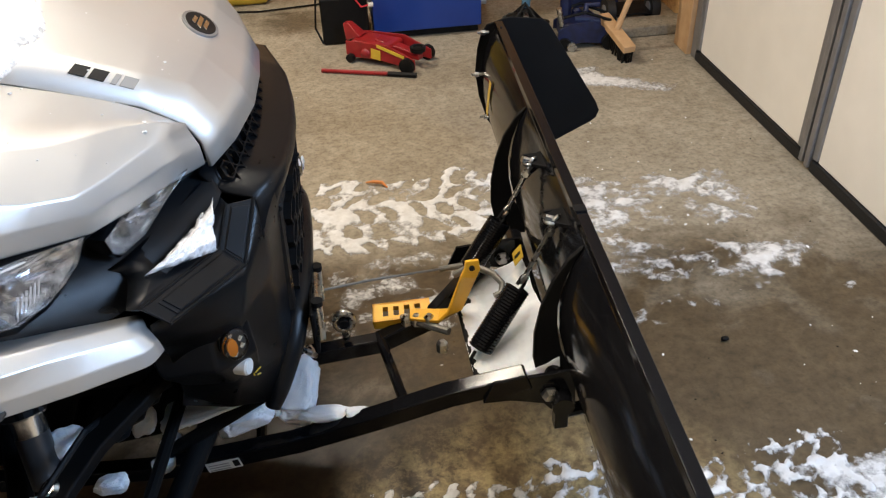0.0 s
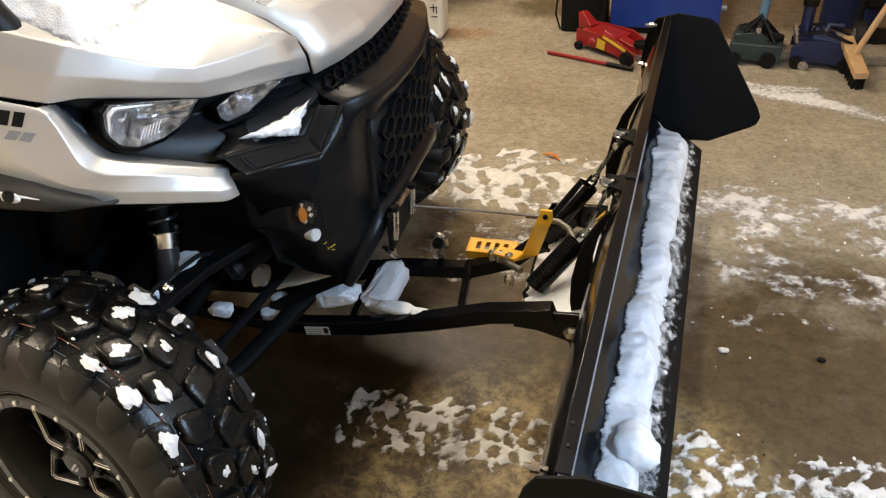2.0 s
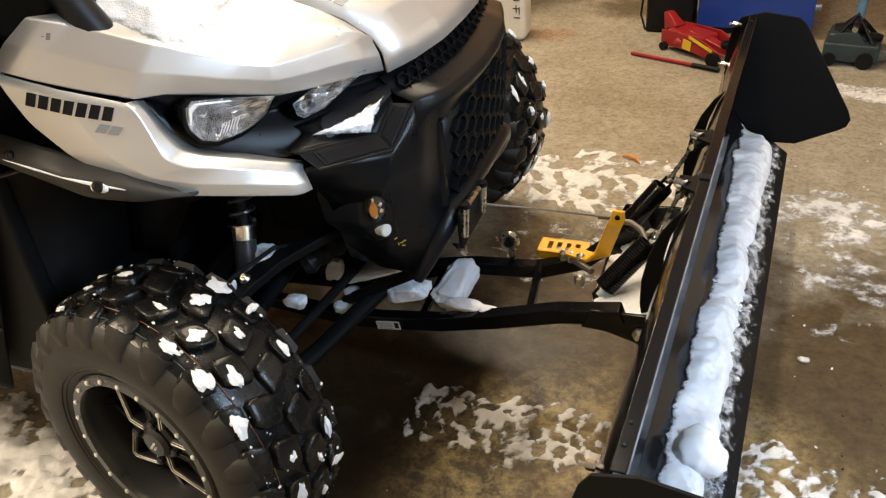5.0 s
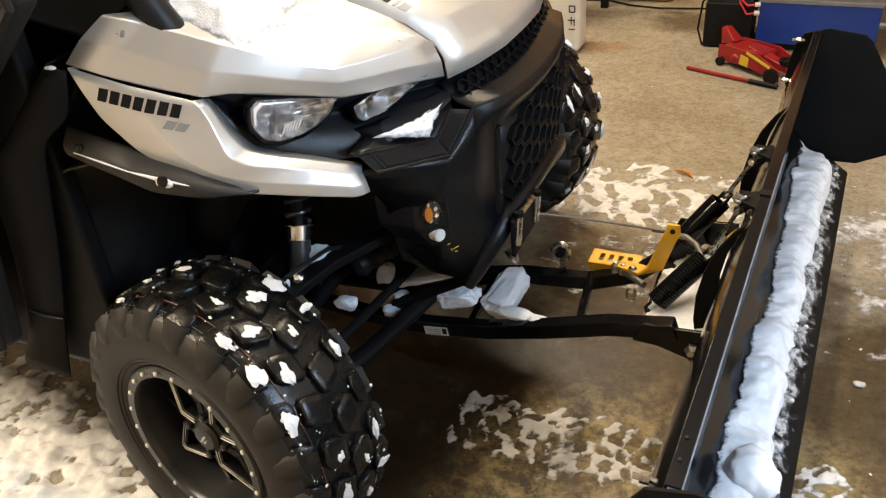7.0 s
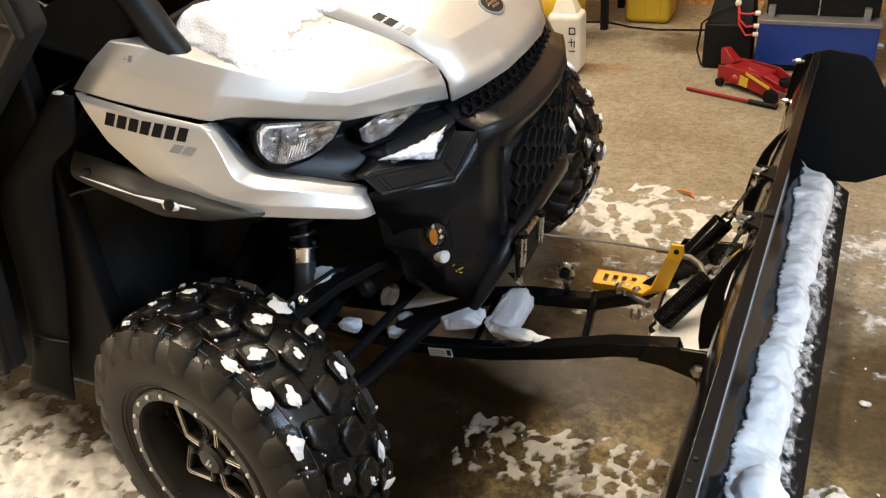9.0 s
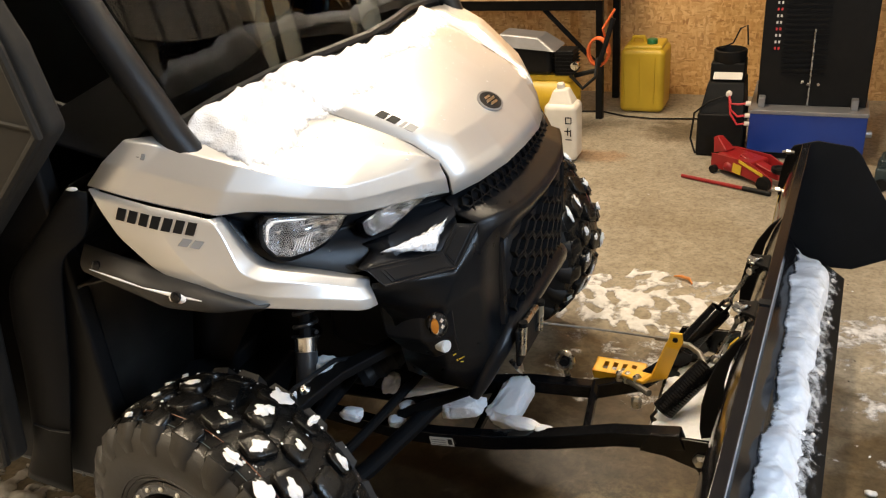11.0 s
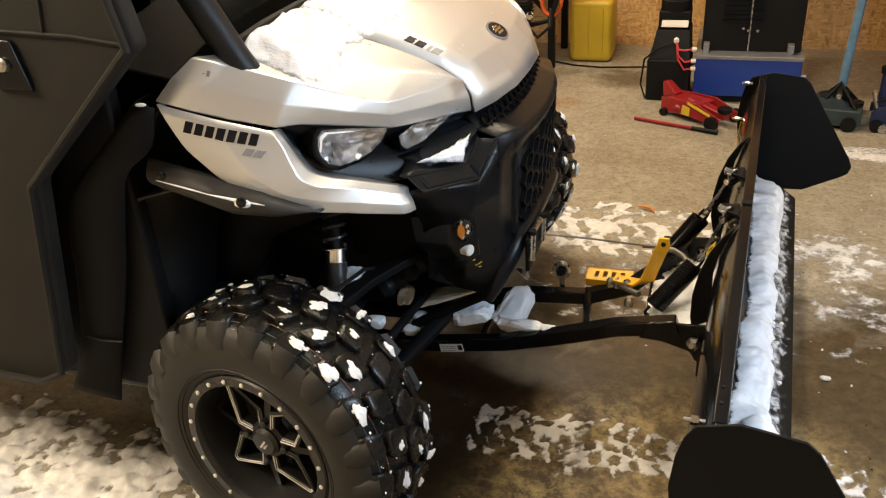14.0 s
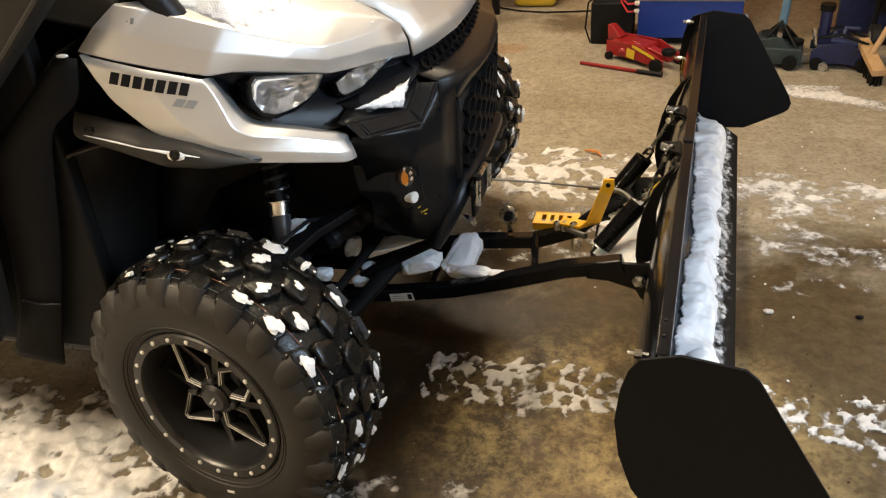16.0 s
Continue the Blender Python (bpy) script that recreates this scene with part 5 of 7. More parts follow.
        for i in (1, 2, 3, 5, 0):
            bm.faces.new((A[i - 1], A[i], B[i], B[i - 1]))
        part("machined_edge", bm, ZINC, spoke, "bright machined spoke edge", smooth=False)
        # the thin dark bar between two frames
        mm = m @ Matrix.Rotation(base - radians(45), 4, "Z") @ Matrix.Translation((0, 0, zs))
        bm = bmesh.new()
        O = [(0.02, -0.014, 0.000), (0.07, -0.010, -0.008), (0.156, -0.006, -0.028), (0.156, 0.006, -0.028), (0.07, 0.010, -0.008), (0.02, 0.014, 0.000)]
        top = [bm.verts.new(mm @ Vector(c)) for c in O]
        low = [bm.verts.new(mm @ Vector((c[0], c[1] * 1.2, c[2] - 0.024))) for c in O]
        bm.faces.new(top)
        for i in range(6):
            bm.faces.new((top[i - 1], top[i], low[i], low[i - 1]))
        part("spoke", bm, RIM_BLACK, w, smooth=False)
        a = base - radians(45)
        lathe("wheel_nut", [(0.009, -0.02), (0.009, 0.006), (0.005, 0.010)], m @ pose(0.052 * math.cos(a), 0.052 * math.sin(a), zs + 0.002), RIM_BLACK, w, steps=8)
    lathe("hub_cap", [(0.038, -0.03), (0.036, 0.004), (0.028, 0.012), (0.010, 0.014)], m @ pose(0, 0, zs), RIM_BLACK, w, "", steps=24)
    plate("hub_mark", [(-0.010, -0.010), (-0.004, -0.010), (0.010, 0.010), (0.004, 0.010)], 0.002, m @ pose(0, 0, zs + 0.015), STEEL, w, "", smooth=False)
    plate("hub_mark", [(0.000, -0.010), (0.006, -0.010), (0.014, 0.002), (0.009, 0.004)], 0.002, m @ pose(0, 0, zs + 0.015), STEEL, w, "", smooth=False)
    plate("tyre_mark", [(-0.010, -0.226), (0.010, -0.226), (0.010, -0.232), (-0.010, -0.232)], 0.002, m @ Matrix.Rotation(radians(8), 4, "Z") @ pose(0, 0, 0.0175), WHITE_LABEL, w, "small white mark on the tyre", smooth=False)
    return m


WHEEL_M = wheel(1)
WHEEL_F = wheel(-1)


def winch():
    """Roller fairlead with its rope, at the bottom of the nose."""
    f = plate("fairlead", [(-0.10, -0.045), (0.06, -0.045), (0.06, 0.045), (-0.10, 0.045)], 0.010, frame_of((0.436, -0.128, 0.525), (0, 1, 0), (0, 0, 1)), SATIN_BLACK, VEHICLE, "black winch fairlead plate", bevel=0.004)
    for y, z0, z1 in ((-0.088, 0.500, 0.560), (-0.210, 0.512, 0.576)):
        tube("fairlead_roller", [(0.446, y - 0.014, z0), (0.446, y, z1)], 0.0085, STEEL, f, "bright upright roller", sides=14)
        tube("roller_cap", [(0.446, y, z1), (0.446, y, z1 + 0.010)], 0.010, SATIN_BLACK, f, sides=12)
    tube("fairlead_roller", [(0.444, -0.20, 0.574), (0.444, -0.115, 0.568)], 0.007, STEEL, f, "", sides=12)
    tube("winch_rope", [(0.43, -0.095, 0.515), (0.55, -0.035, 0.482), (0.72, 0.03, 0.44)], 0.0026, ROPE, VEHICLE, "thin grey winch rope", sides=7)
    tube("rope_sleeve", [(0.685, 0.025, 0.4425), (0.735, 0.032, 0.4395)], 0.006, ROPE, VEHICLE, sides=8)
    tube("tow_shackle", [(0.40, -0.175, 0.455), (0.42, -0.185, 0.445), (0.425, -0.175, 0.430), (0.415, -0.155, 0.435)], 0.006, STEEL, VEHICLE, sides=8)


winch()
# a small yellow safety pictogram below the marker
for a, b in (((0.334, -0.336, 0.561), (0.339, -0.332, 0.564)), ((0.341, -0.324, 0.545), (0.350, -0.316, 0.549)), ((0.343, -0.322, 0.538), (0.348, -0.318, 0.537)), ((0.339, -0.330, 0.549), (0.340, -0.329, 0.544))):
    tube("pictogram", [a, b], 0.0013, YELLOW_PLASTIC, VEHICLE, "", sides=6)


# ---- the snow plough ----
PLOW = thing("snow_plow", "gloss black front snow plough blade on a push frame, raised", "snow plow")
BLADE_YAW = math.atan2(-0.050, 1)
BLADE_M = Matrix.Translation((0, -0.04, 0)) @ Matrix.Rotation(BLADE_YAW, 4, "Z")


def bl(x, y, z):
    """A place on the blade: x forward, y across from its middle, z up."""
    return BLADE_M @ Vector((x, y, z))


PROFILE = [(0.931, 0.655), (0.931, 0.670), (0.914, 0.670), (0.914, 0.656), (0.898, 0.626), (0.884, 0.580), (0.876, 0.530), (0.877, 0.480), (0.888, 0.425), (0.908, 0.375), (0.940, 0.335), (0.984, 0.302), (1.030, 0.282), (1.054, 0.270)]
NEAR_END, FAR_END = -0.815, 0.868


def blade():
    bm = bmesh.new()
    rows = []
    for k in range(13):
        y = NEAR_END + (FAR_END - NEAR_END) * k / 12
        rows.append([bm.verts.new(bl(x, y, z)) for x, z in PROFILE])
    for A, B in zip(rows, rows[1:]):
        for j in range(len(PROFILE) - 1):
            bm.faces.new((A[j], A[j + 1], B[j + 1], B[j]))
    mb = part("moldboard", bm, GLOSS_BLACK, PLOW, "gloss black curved blade sheet", solid=0.006, bevel=0.002)
    # wear bar along the foot
    bm = bmesh.new()
    add_prism(bm, [(1.010, 0.299), (1.016, 0.303), (1.071, 0.262), (1.063, 0.256)], FAR_END - NEAR_END - 0.004, BLADE_M @ frame_of((0, (NEAR_END + FAR_END) / 2, 0), (1, 0, 0), (0, 0, 1)))
    part("cutting_edge", bm, SATIN_BLACK, PLOW, "black steel wear bar", bevel=0.002)
    for k in range(7):
        y = -0.675 + 0.245 * k
        lathe("edge_bolt", [(0.005, -0.004), (0.005, 0.002), (0.003, 0.0035)], Matrix.Translation(bl(1.040, y, 0.289)) @ Matrix.Rotation(radians(32), 4, "Y"), ZINC, PLOW, steps=10)
    # side wings
    wing = [(0.890, 0.662), (0.950, 0.680), (1.042, 0.669), (1.062, 0.652), (1.108, 0.576), (1.208, 0.412), (1.219, 0.385), (1.212, 0.362), (1.196, 0.350), (1.085, 0.292), (0.985, 0.288), (0.930, 0.322), (0.892, 0.380), (0.868, 0.455), (0.858, 0.530), (0.864, 0.595), (0.874, 0.635)]
    for y in (NEAR_END - 0.006, FAR_END + 0.006):
        plate("end_wing", wing, 0.006, BLADE_M @ frame_of((0, y, 0), (1, 0, 0), (0, 0, 1)), SATIN_BLACK, PLOW, "matt black end wing plate", bevel=0.0015)
        d = 0.02 if y < 0 else -0.02
        for x, z in ((0.890, 0.648), (0.872, 0.530), (0.896, 0.400)) if y > 0 else ((0.898, 0.655),):
            tube("wing_bolt", [bl(x - 0.028, y + d, z), bl(x + 0.004, y + d, z)], 0.0042, STEEL, PLOW, "zinc wing bolt", sides=8)
            tube("wing_nut", [bl(x - 0.018, y + d, z), bl(x - 0.006, y + d, z)], 0.0075, STEEL, PLOW, sides=6)
    for y in (NEAR_END + 0.045, NEAR_END + 0.085, FAR_END - 0.05):
        lathe("top_hole", [(0.0030, -0.001), (0.0030, 0.0006)], Matrix.Translation(bl(0.921, y, 0.6735)), DARK_METAL, PLOW, steps=10)
    # ribs on the back of the blade
    for y in (-0.150, 0.385):
        out = [(0.908, 0.655), (0.884, 0.630), (0.858, 0.585), (0.840, 0.530), (0.830, 0.470), (0.830, 0.410), (0.840, 0.360), (0.868, 0.325), (0.915, 0.318), (0.925, 0.345), (0.900, 0.380), (0.882, 0.425), (0.872, 0.480), (0.870, 0.530), (0.878, 0.580), (0.894, 0.626)]
        plate("back_rib", out, 0.010, BLADE_M @ frame_of((0, y, 0), (1, 0, 0), (0, 0, 1)), SATIN_BLACK, PLOW, "curved matt black rib", bevel=0.002)
    # gusset lugs below the top flange, for the spring rods
    for y in (-0.045, 0.165):
        plate("spring_lug", [(0.909, -0.030), (0.866, -0.006), (0.858, 0.006), (0.866, 0.016), (0.909, 0.040)], 0.008, BLADE_M @ Matrix.Translation((0, y, 0.640)), SATIN_BLACK, PLOW, "black welded spring lug", bevel=0.0015)
        plate("spring_lug", [(0.905, 0.640), (0.868, 0.640), (0.890, 0.575)], 0.007, BLADE_M @ frame_of((0, y + 0.034, 0), (1, 0, 0), (0, 0, 1)), SATIN_BLACK, PLOW, "black welded gusset", bevel=0.0015)
    tube("back_tube", [bl(0.868, -0.25, 0.375), bl(0.868, 0.29, 0.375)], 0.020, GLOSS_BLACK, PLOW, "black cross tube", sides=14)
    # bright edge strip joint on the top flange
    box("flange_joint", (0.910, -0.075, 0.6730), (0.932, -0.055, 0.6755), SATIN_BLACK, PLOW, "", m=BLADE_M, smooth=False)


blade()


def push_frame():
    near = [(-0.25, -0.125, 0.150), (0.08, -0.158, 0.160), (0.20, -0.180, 0.191), (0.366, -0.212, 0.243), (0.52, -0.241, 0.308), (0.66, -0.268, 0.374), (0.80, -0.292, 0.418)]
    far = [(-0.25, -0.02, 0.150), (0.08, -0.01, 0.165), (0.29, 0.008, 0.236), (0.39, 0.008, 0.258), (0.55, 0.006, 0.274), (0.66, 0.020, 0.310), (0.80, 0.085, 0.410)]
    for pts in (near, far):
        bm = bmesh.new()
        rings = []
        for p in pts:
            x, y, z = p
            rings.append([bm.verts.new((x - dz * 0.35, y + dy, z + dz)) for dy, dz in ((-0.017, -0.012), (0.017, -0.012), (0.017, 0.024), (-0.017, 0.024))])
        for A, B in zip(rings, rings[1:]):
            for j in range(4):
                bm.faces.new((A[j], A[(j + 1) % 4], B[(j + 1) % 4], B[j]))
        bm.faces.new(rings[0])
        bm.faces.new(rings[-1][::-1])
        part("push_tube", bm, GLOSS_BLACK, PLOW, "black square push tube", bevel=0.004)
    for a, b in (((0.585, -0.245, 0.322), (0.548, 0.02, 0.290)), ((0.29, -0.19, 0.200), (0.29, 0.0, 0.215))):
        tube("cross_bar", [a, b], 0.011, GLOSS_BLACK, PLOW, "black cross bar", sides=8)
    box("swivel_plate", (0.715, -0.25, 0.352), (0.86, 0.09, 0.360), SATIN_BLACK, PLOW, "steel swivel plate under snow", m=Matrix.Translation((0, 0, 0)) @ Matrix.Rotation(radians(0), 4, "Y"), bevel=0.002)
    for y in (-0.300, 0.115):
        side = frame_of((0, y, 0), (1, 0, 0), (0, 0, 1))
        plate("hinge_cheek", [(0.715, 0.382), (0.735, 0.428), (0.880, 0.436), (0.886, 0.350), (0.876, 0.344), (0.840, 0.344), (0.826, 0.362), (0.765, 0.380)], 0.008, side, GLOSS_BLACK, PLOW, "black hinge cheek plate", bevel=0.0015)
        tube("hinge_bolt", [(0.835, y - 0.018, 0.390), (0.835, y + 0.03, 0.390)], 0.010, STEEL, PLOW, "zinc hinge bolt", sides=6)
        lathe("hinge_nut", [(0.016, -0.004), (0.016, 0.003), (0.009, 0.010)], frame_of((0.835, y - 0.010, 0.390), (1, 0, 0), (0, 0, 1)), STEEL, PLOW, steps=6)
        box("stop_block", (0.846, y - 0.014, 0.300), (0.872, y + 0.010, 0.345), GLOSS_BLACK, PLOW, "", bevel=0.003)
        tube("hinge_link", [(0.87, y + 0.01, 0.318), (0.905, y + 0.012, 0.322)], 0.013, GLOSS_BLACK, PLOW, sides=10)
    # white paper label on the near tube
    m = frame_of((0.185, -0.1975, 0.189), (0.166, -0.032, 0.052), (0, 0.1, 1))
    lab = plate("paper_label", [(0, -0.010), (0.074, -0.010), (0.074, 0.012), (0, 0.012)], 0.0012, m, WHITE_LABEL, PLOW, "white printed paper label", smooth=False)
    plate("label_print", [(0.058, -0.006), (0.071, -0.006), (0.071, 0.009), (0.058, 0.009)], 0.002, m, DARK_INK, lab, "", smooth=False)
    for k in range(3):
        plate("label_print", [(0.005, 0.006 - 0.006 * k), (0.050, 0.006 - 0.006 * k), (0.050, 0.004 - 0.006 * k), (0.005, 0.004 - 0.006 * k)], 0.002, m, GREY_INK, lab, "", smooth=False)
    # eye bolt standing on the far tube
    tube("eye_bolt", [(0.479, 0.012 , 0.300), (0.479, -0.004, 0.340)], 0.008, STEEL, PLOW, "zinc eye bolt", sides=8)
    tube("eye_ring", [(0.479 + 0.018 * math.cos(a), -0.008, 0.362 + 0.022 * math.sin(a)) for a in [k * math.pi / 8 for k in range(16)]], 0.0075, STEEL, PLOW, sides=8, closed=True)
    tube("eye_core", [(0.479, -0.02, 0.362), (0.479, 0.004, 0.362)], 0.011, SATIN_BLACK, PLOW, sides=10)


push_frame()


def pedal():
    """The yellow slotted foot pedal and its upright lever."""
    m = frame_of((0.540, 0.046, 0.326), (0.135, -0.012, 0.010), (0.01, 0.08, 0.020))
    bm = bmesh.new()
    L, D, t = 0.124, 0.048, 0.004
    xs = [0.0] + sum(([0.022 + 0.023 * k, 0.034 + 0.023 * k] for k in range(4)), []) + [L]
    ys = [-D / 2, -D / 2 + 0.012, D / 2 - 0.012, D / 2]
    for i in range(len(xs) - 1):
        for j in range(3):
            if j == 1 and i % 2 == 1:
                continue
            add_box(bm, (xs[i], ys[j], 0), (xs[i + 1], ys[j + 1], t), m)
    add_box(bm, (0, -D / 2, -0.022), (L, -D / 2 + 0.004, t), m)
    add_box(bm, (0, D / 2 - 0.004, -0.022), (L, D / 2, t), m)
    add_box(bm, (0, -D / 2, -0.018), (0.004, D / 2, t), m)
    bmesh.ops.remove_doubles(bm, verts=bm.verts, dist=0.0003)
    part("foot_pedal", bm, YELLOW, PLOW, "yellow slotted foot pedal", smooth=False)
    # lever: a bent flat bar
    path = [(0.618, 0.012, 0.342), (0.676, -0.016, 0.352), (0.706, -0.030, 0.372), (0.735, -0.045, 0.470), (0.742, -0.046, 0.488), (0.742, -0.044, 0.508)]
    bm = bmesh.new()
    w = [0.017, 0.020, 0.020, 0.016, 0.016, 0.013]
    wides = [Vector(v).normalized() for v in ((0.2, 1, 0), (0.3, 1, 0), (0.8, 0.5, -0.2), (1, -0.05, -0.2), (1, -0.05, -0.1), (1, 0, 0))]
    rings = []
    for k, p in enumerate(path):
        p = Vector(p)
        d = (Vector(path[min(k + 1, len(path) - 1)]) - Vector(path[max(k - 1, 0)])).normalized()
        wide = wides[k]
        nrm = d.cross(wide).normalized() * 0.004
        rings.append([bm.verts.new(p + wide * w[k] * a + nrm * b) for a, b in ((-1, -1), (1, -1), (1, 1), (-1, 1))])
    for A, B in zip(rings, rings[1:]):
        for j in range(4):
            bm.faces.new((A[j], A[(j + 1) % 4], B[(j + 1) % 4], B[j]))
    bm.faces.new(rings[0])
    bm.faces.new(rings[-1][::-1])
    lev = part("release_lever", bm, YELLOW, PLOW, "yellow bent release lever", bevel=0.002)
    lathe("lever_hole", [(0.006, -0.006), (0.006, 0.006)], frame_of((0.741, -0.046, 0.493), (1, 0, 0), (0.2, -0.1, 1)), DARK_INK, lev, steps=10)
    for p in ((0.610, 0.010, 0.330), (0.630, 0.000, 0.336), (0.655, -0.016, 0.345), (0.670, -0.10, 0.345)):
        lathe("pivot_nut", [(0.012, -0.012), (0.012, 0.008), (0.006, 0.014)], Matrix.Translation(p), STEEL, PLOW, steps=6)
    tube("pivot_pin", [(0.600, 0.025, 0.325), (0.690, -0.06, 0.345)], 0.008, ROPE, PLOW, "dull steel pivot pin", sides=8)


pedal()


def trip_spring(a, b, hook):
    """A black trip spring with its hooks and the chain link to the blade."""
    a, b = Vector(a), Vector(b)
    d = (b - a).normalized()
    sp = tube("trip_spring", helix(a + d * 0.018, b - d * 0.018, 0.0215, 22, 12), 0.0038, GLOSS_BLACK, PLOW, "black coiled trip spring", sides=6)
    tube("spring_core", [a + d * 0.026, b - d * 0.026], 0.0105, SATIN_BLACK, sp, sides=12)
    s = d.orthogonal().normalized()
    for c, sg in ((a, 1), (b, -1)):
        tube("spring_hook", [c + d * sg * 0.026 + s * 0.012, c + d * sg * 0.010 + s * 0.016, c - d * sg * 0.008 + s * 0.010, c - d * sg * 0.013, c - d * sg * 0.006 - s * 0.012, c + d * sg * 0.012 - s * 0.013], 0.0036, SATIN_BLACK, sp, "bent spring hook", sides=8)
    hook = Vector(hook)
    e = (hook - b).normalized()
    side = e.orthogonal().normalized()
    tube("pull_rod", [b + e * 0.012, hook - e * 0.004], 0.0048, STEEL, PLOW, "zinc threaded pull rod", sides=10)
    for c, r in ((b + e * 0.006, 0.010), (hook, 0.011)):
        tube("rod_eye", [c + e * r * 1.2 * math.cos(t) + side * r * math.sin(t) for t in [j * math.pi / 6 for j in range(12)]], 0.0036, STEEL, PLOW, "zinc rod eye", sides=7, closed=True)
    tube("rod_nut", [hook - e * 0.030, hook - e * 0.020], 0.0095, STEEL, PLOW, "zinc lock nut", sides=6)
    tube("anchor_bolt", [hook + Vector((-0.02, 0, 0.012)), hook + Vector((0.025, 0, -0.008))], 0.007, STEEL, PLOW, "zinc anchor bolt", sides=8)
    tube("anchor_eye", [hook + Vector((0.010 * math.cos(t) - 0.008, 0.012 * math.sin(t), 0.004)) for t in [j * math.pi / 6 for j in range(12)]], 0.004, STEEL, PLOW, sides=7, closed=True)


trip_spring((0.725, -0.165, 0.366), (0.830, -0.105, 0.492), (0.880, -0.128, 0.636))
trip_spring((0.738, 0.045, 0.395), (0.832, 0.075, 0.528), (0.888, 0.083, 0.636))
tube("pull_hook", [(0.715, 0.015, 0.430), (0.735, 0.010, 0.446), (0.765, 0.0, 0.452), (0.790, -0.015, 0.446), (0.805, -0.035, 0.434), (0.800, -0.052, 0.424), (0.785, -0.056, 0.420)], 0.007, ROPE, PLOW, "dull steel pull hook", sides=10)
plate("warning_label", [(-0.022, -0.014), (0.022, -0.014), (0.022, 0.014), (-0.022, 0.014)], 0.002, frame_of((0.855, 0.045, 0.440), (0.1, 1, 0), (0.6, 0, 0.8)), YELLOW_PLASTIC, PLOW, "yellow warning label", smooth=False)
plate("warning_label", [(-0.012, -0.060), (0.012, -0.060), (0.012, 0.03), (-0.012, 0.03)], 0.0012, BLADE_M @ frame_of((0.872, 0.70, 0.545), (0, 1, 0), (0.1, 0, 1)), YELLOW_PLASTIC, PLOW, "orange strip label", smooth=False)
plate("label_print", [(-0.006, -0.009), (0.004, -0.009), (0.004, 0.009), (-0.006, 0.009)], 0.0035, frame_of((0.855, 0.045, 0.440), (0.1, 1, 0), (0.6, 0, 0.8)), DARK_INK, PLOW, "", smooth=False)


# ---- along the walls ----
def yellow_jerrycan():
    t = thing("jerrycan", "yellow plastic jerrycan with a green cap on the floor", "jerrycan")
    body = box("body", (-0.055, 3.08, 0.002), (0.200, 3.33, 0.375), YELLOW_PLASTIC, t, bevel=0.035, segments=4)
    box("shoulder", (-0.035, 3.10, 0.36), (0.18, 3.31, 0.392), YELLOW_PLASTIC, t, bevel=0.015, segments=3)
    tube("handle", [(-0.01, 3.2, 0.385), (0.0, 3.2, 0.42), (0.06, 3.2, 0.42), (0.07, 3.2, 0.385)], 0.012, YELLOW_PLASTIC, t, sides=8)
    lathe("cap", [(0.030, 0.38), (0.030, 0.415), (0.024, 0.42)], Matrix.Translation((0.115, 3.16, 0)), GREEN_CAP, t, "green screw cap", steps=18)
    for x in (-0.03, 0.055, 0.14):
        box("rib", (x, 3.074, 0.06), (x + 0.008, 3.082, 0.33), YELLOW_PLASTIC, body, bevel=0.003)


def white_canister():
    t = thing("canister", "milky white plastic canister with scrawled dark marks", "canister")
    box("body", (-0.255, 2.215, 0.002), (-0.085, 2.36, 0.300), WHITE_PLASTIC, t, bevel=0.03, segments=4)
    mesh("neck", [(-0.24, 2.23, 0.28), (-0.10, 2.23, 0.28), (-0.10, 2.345, 0.28), (-0.24, 2.345, 0.28), (-0.215, 2.26, 0.36), (-0.14, 2.26, 0.37), (-0.14, 2.32, 0.37), (-0.215, 2.32, 0.36)],
         [(0, 1, 5, 4), (1, 2, 6, 5), (2, 3, 7, 6), (3, 0, 4, 7), (4, 5, 6, 7)], WHITE_PLASTIC, t, bevel=0.01, segments=3)
    lathe("cap", [(0.02, 0.36), (0.02, 0.39), (0.015, 0.395)], Matrix.Translation((-0.18, 2.29, 0)), WHITE_PLASTIC, t, steps=16)
    for k, (x, z, w, h) in enumerate(((-0.140, 0.235, 0.030, 0.005), (-0.140, 0.205, 0.030, 0.005), (-0.140, 0.205, 0.005, 0.03), (-0.112, 0.208, 0.005, 0.028), (-0.145, 0.165, 0.034, 0.005), (-0.130, 0.145, 0.005, 0.04), (-0.115, 0.140, 0.005, 0.035), (-0.140, 0.120, 0.032, 0.005))):
        box("scrawl", (x, 2.2125, z), (x + w, 2.2145, z + h), DARK_INK, t, "dark scrawled mark", smooth=False)


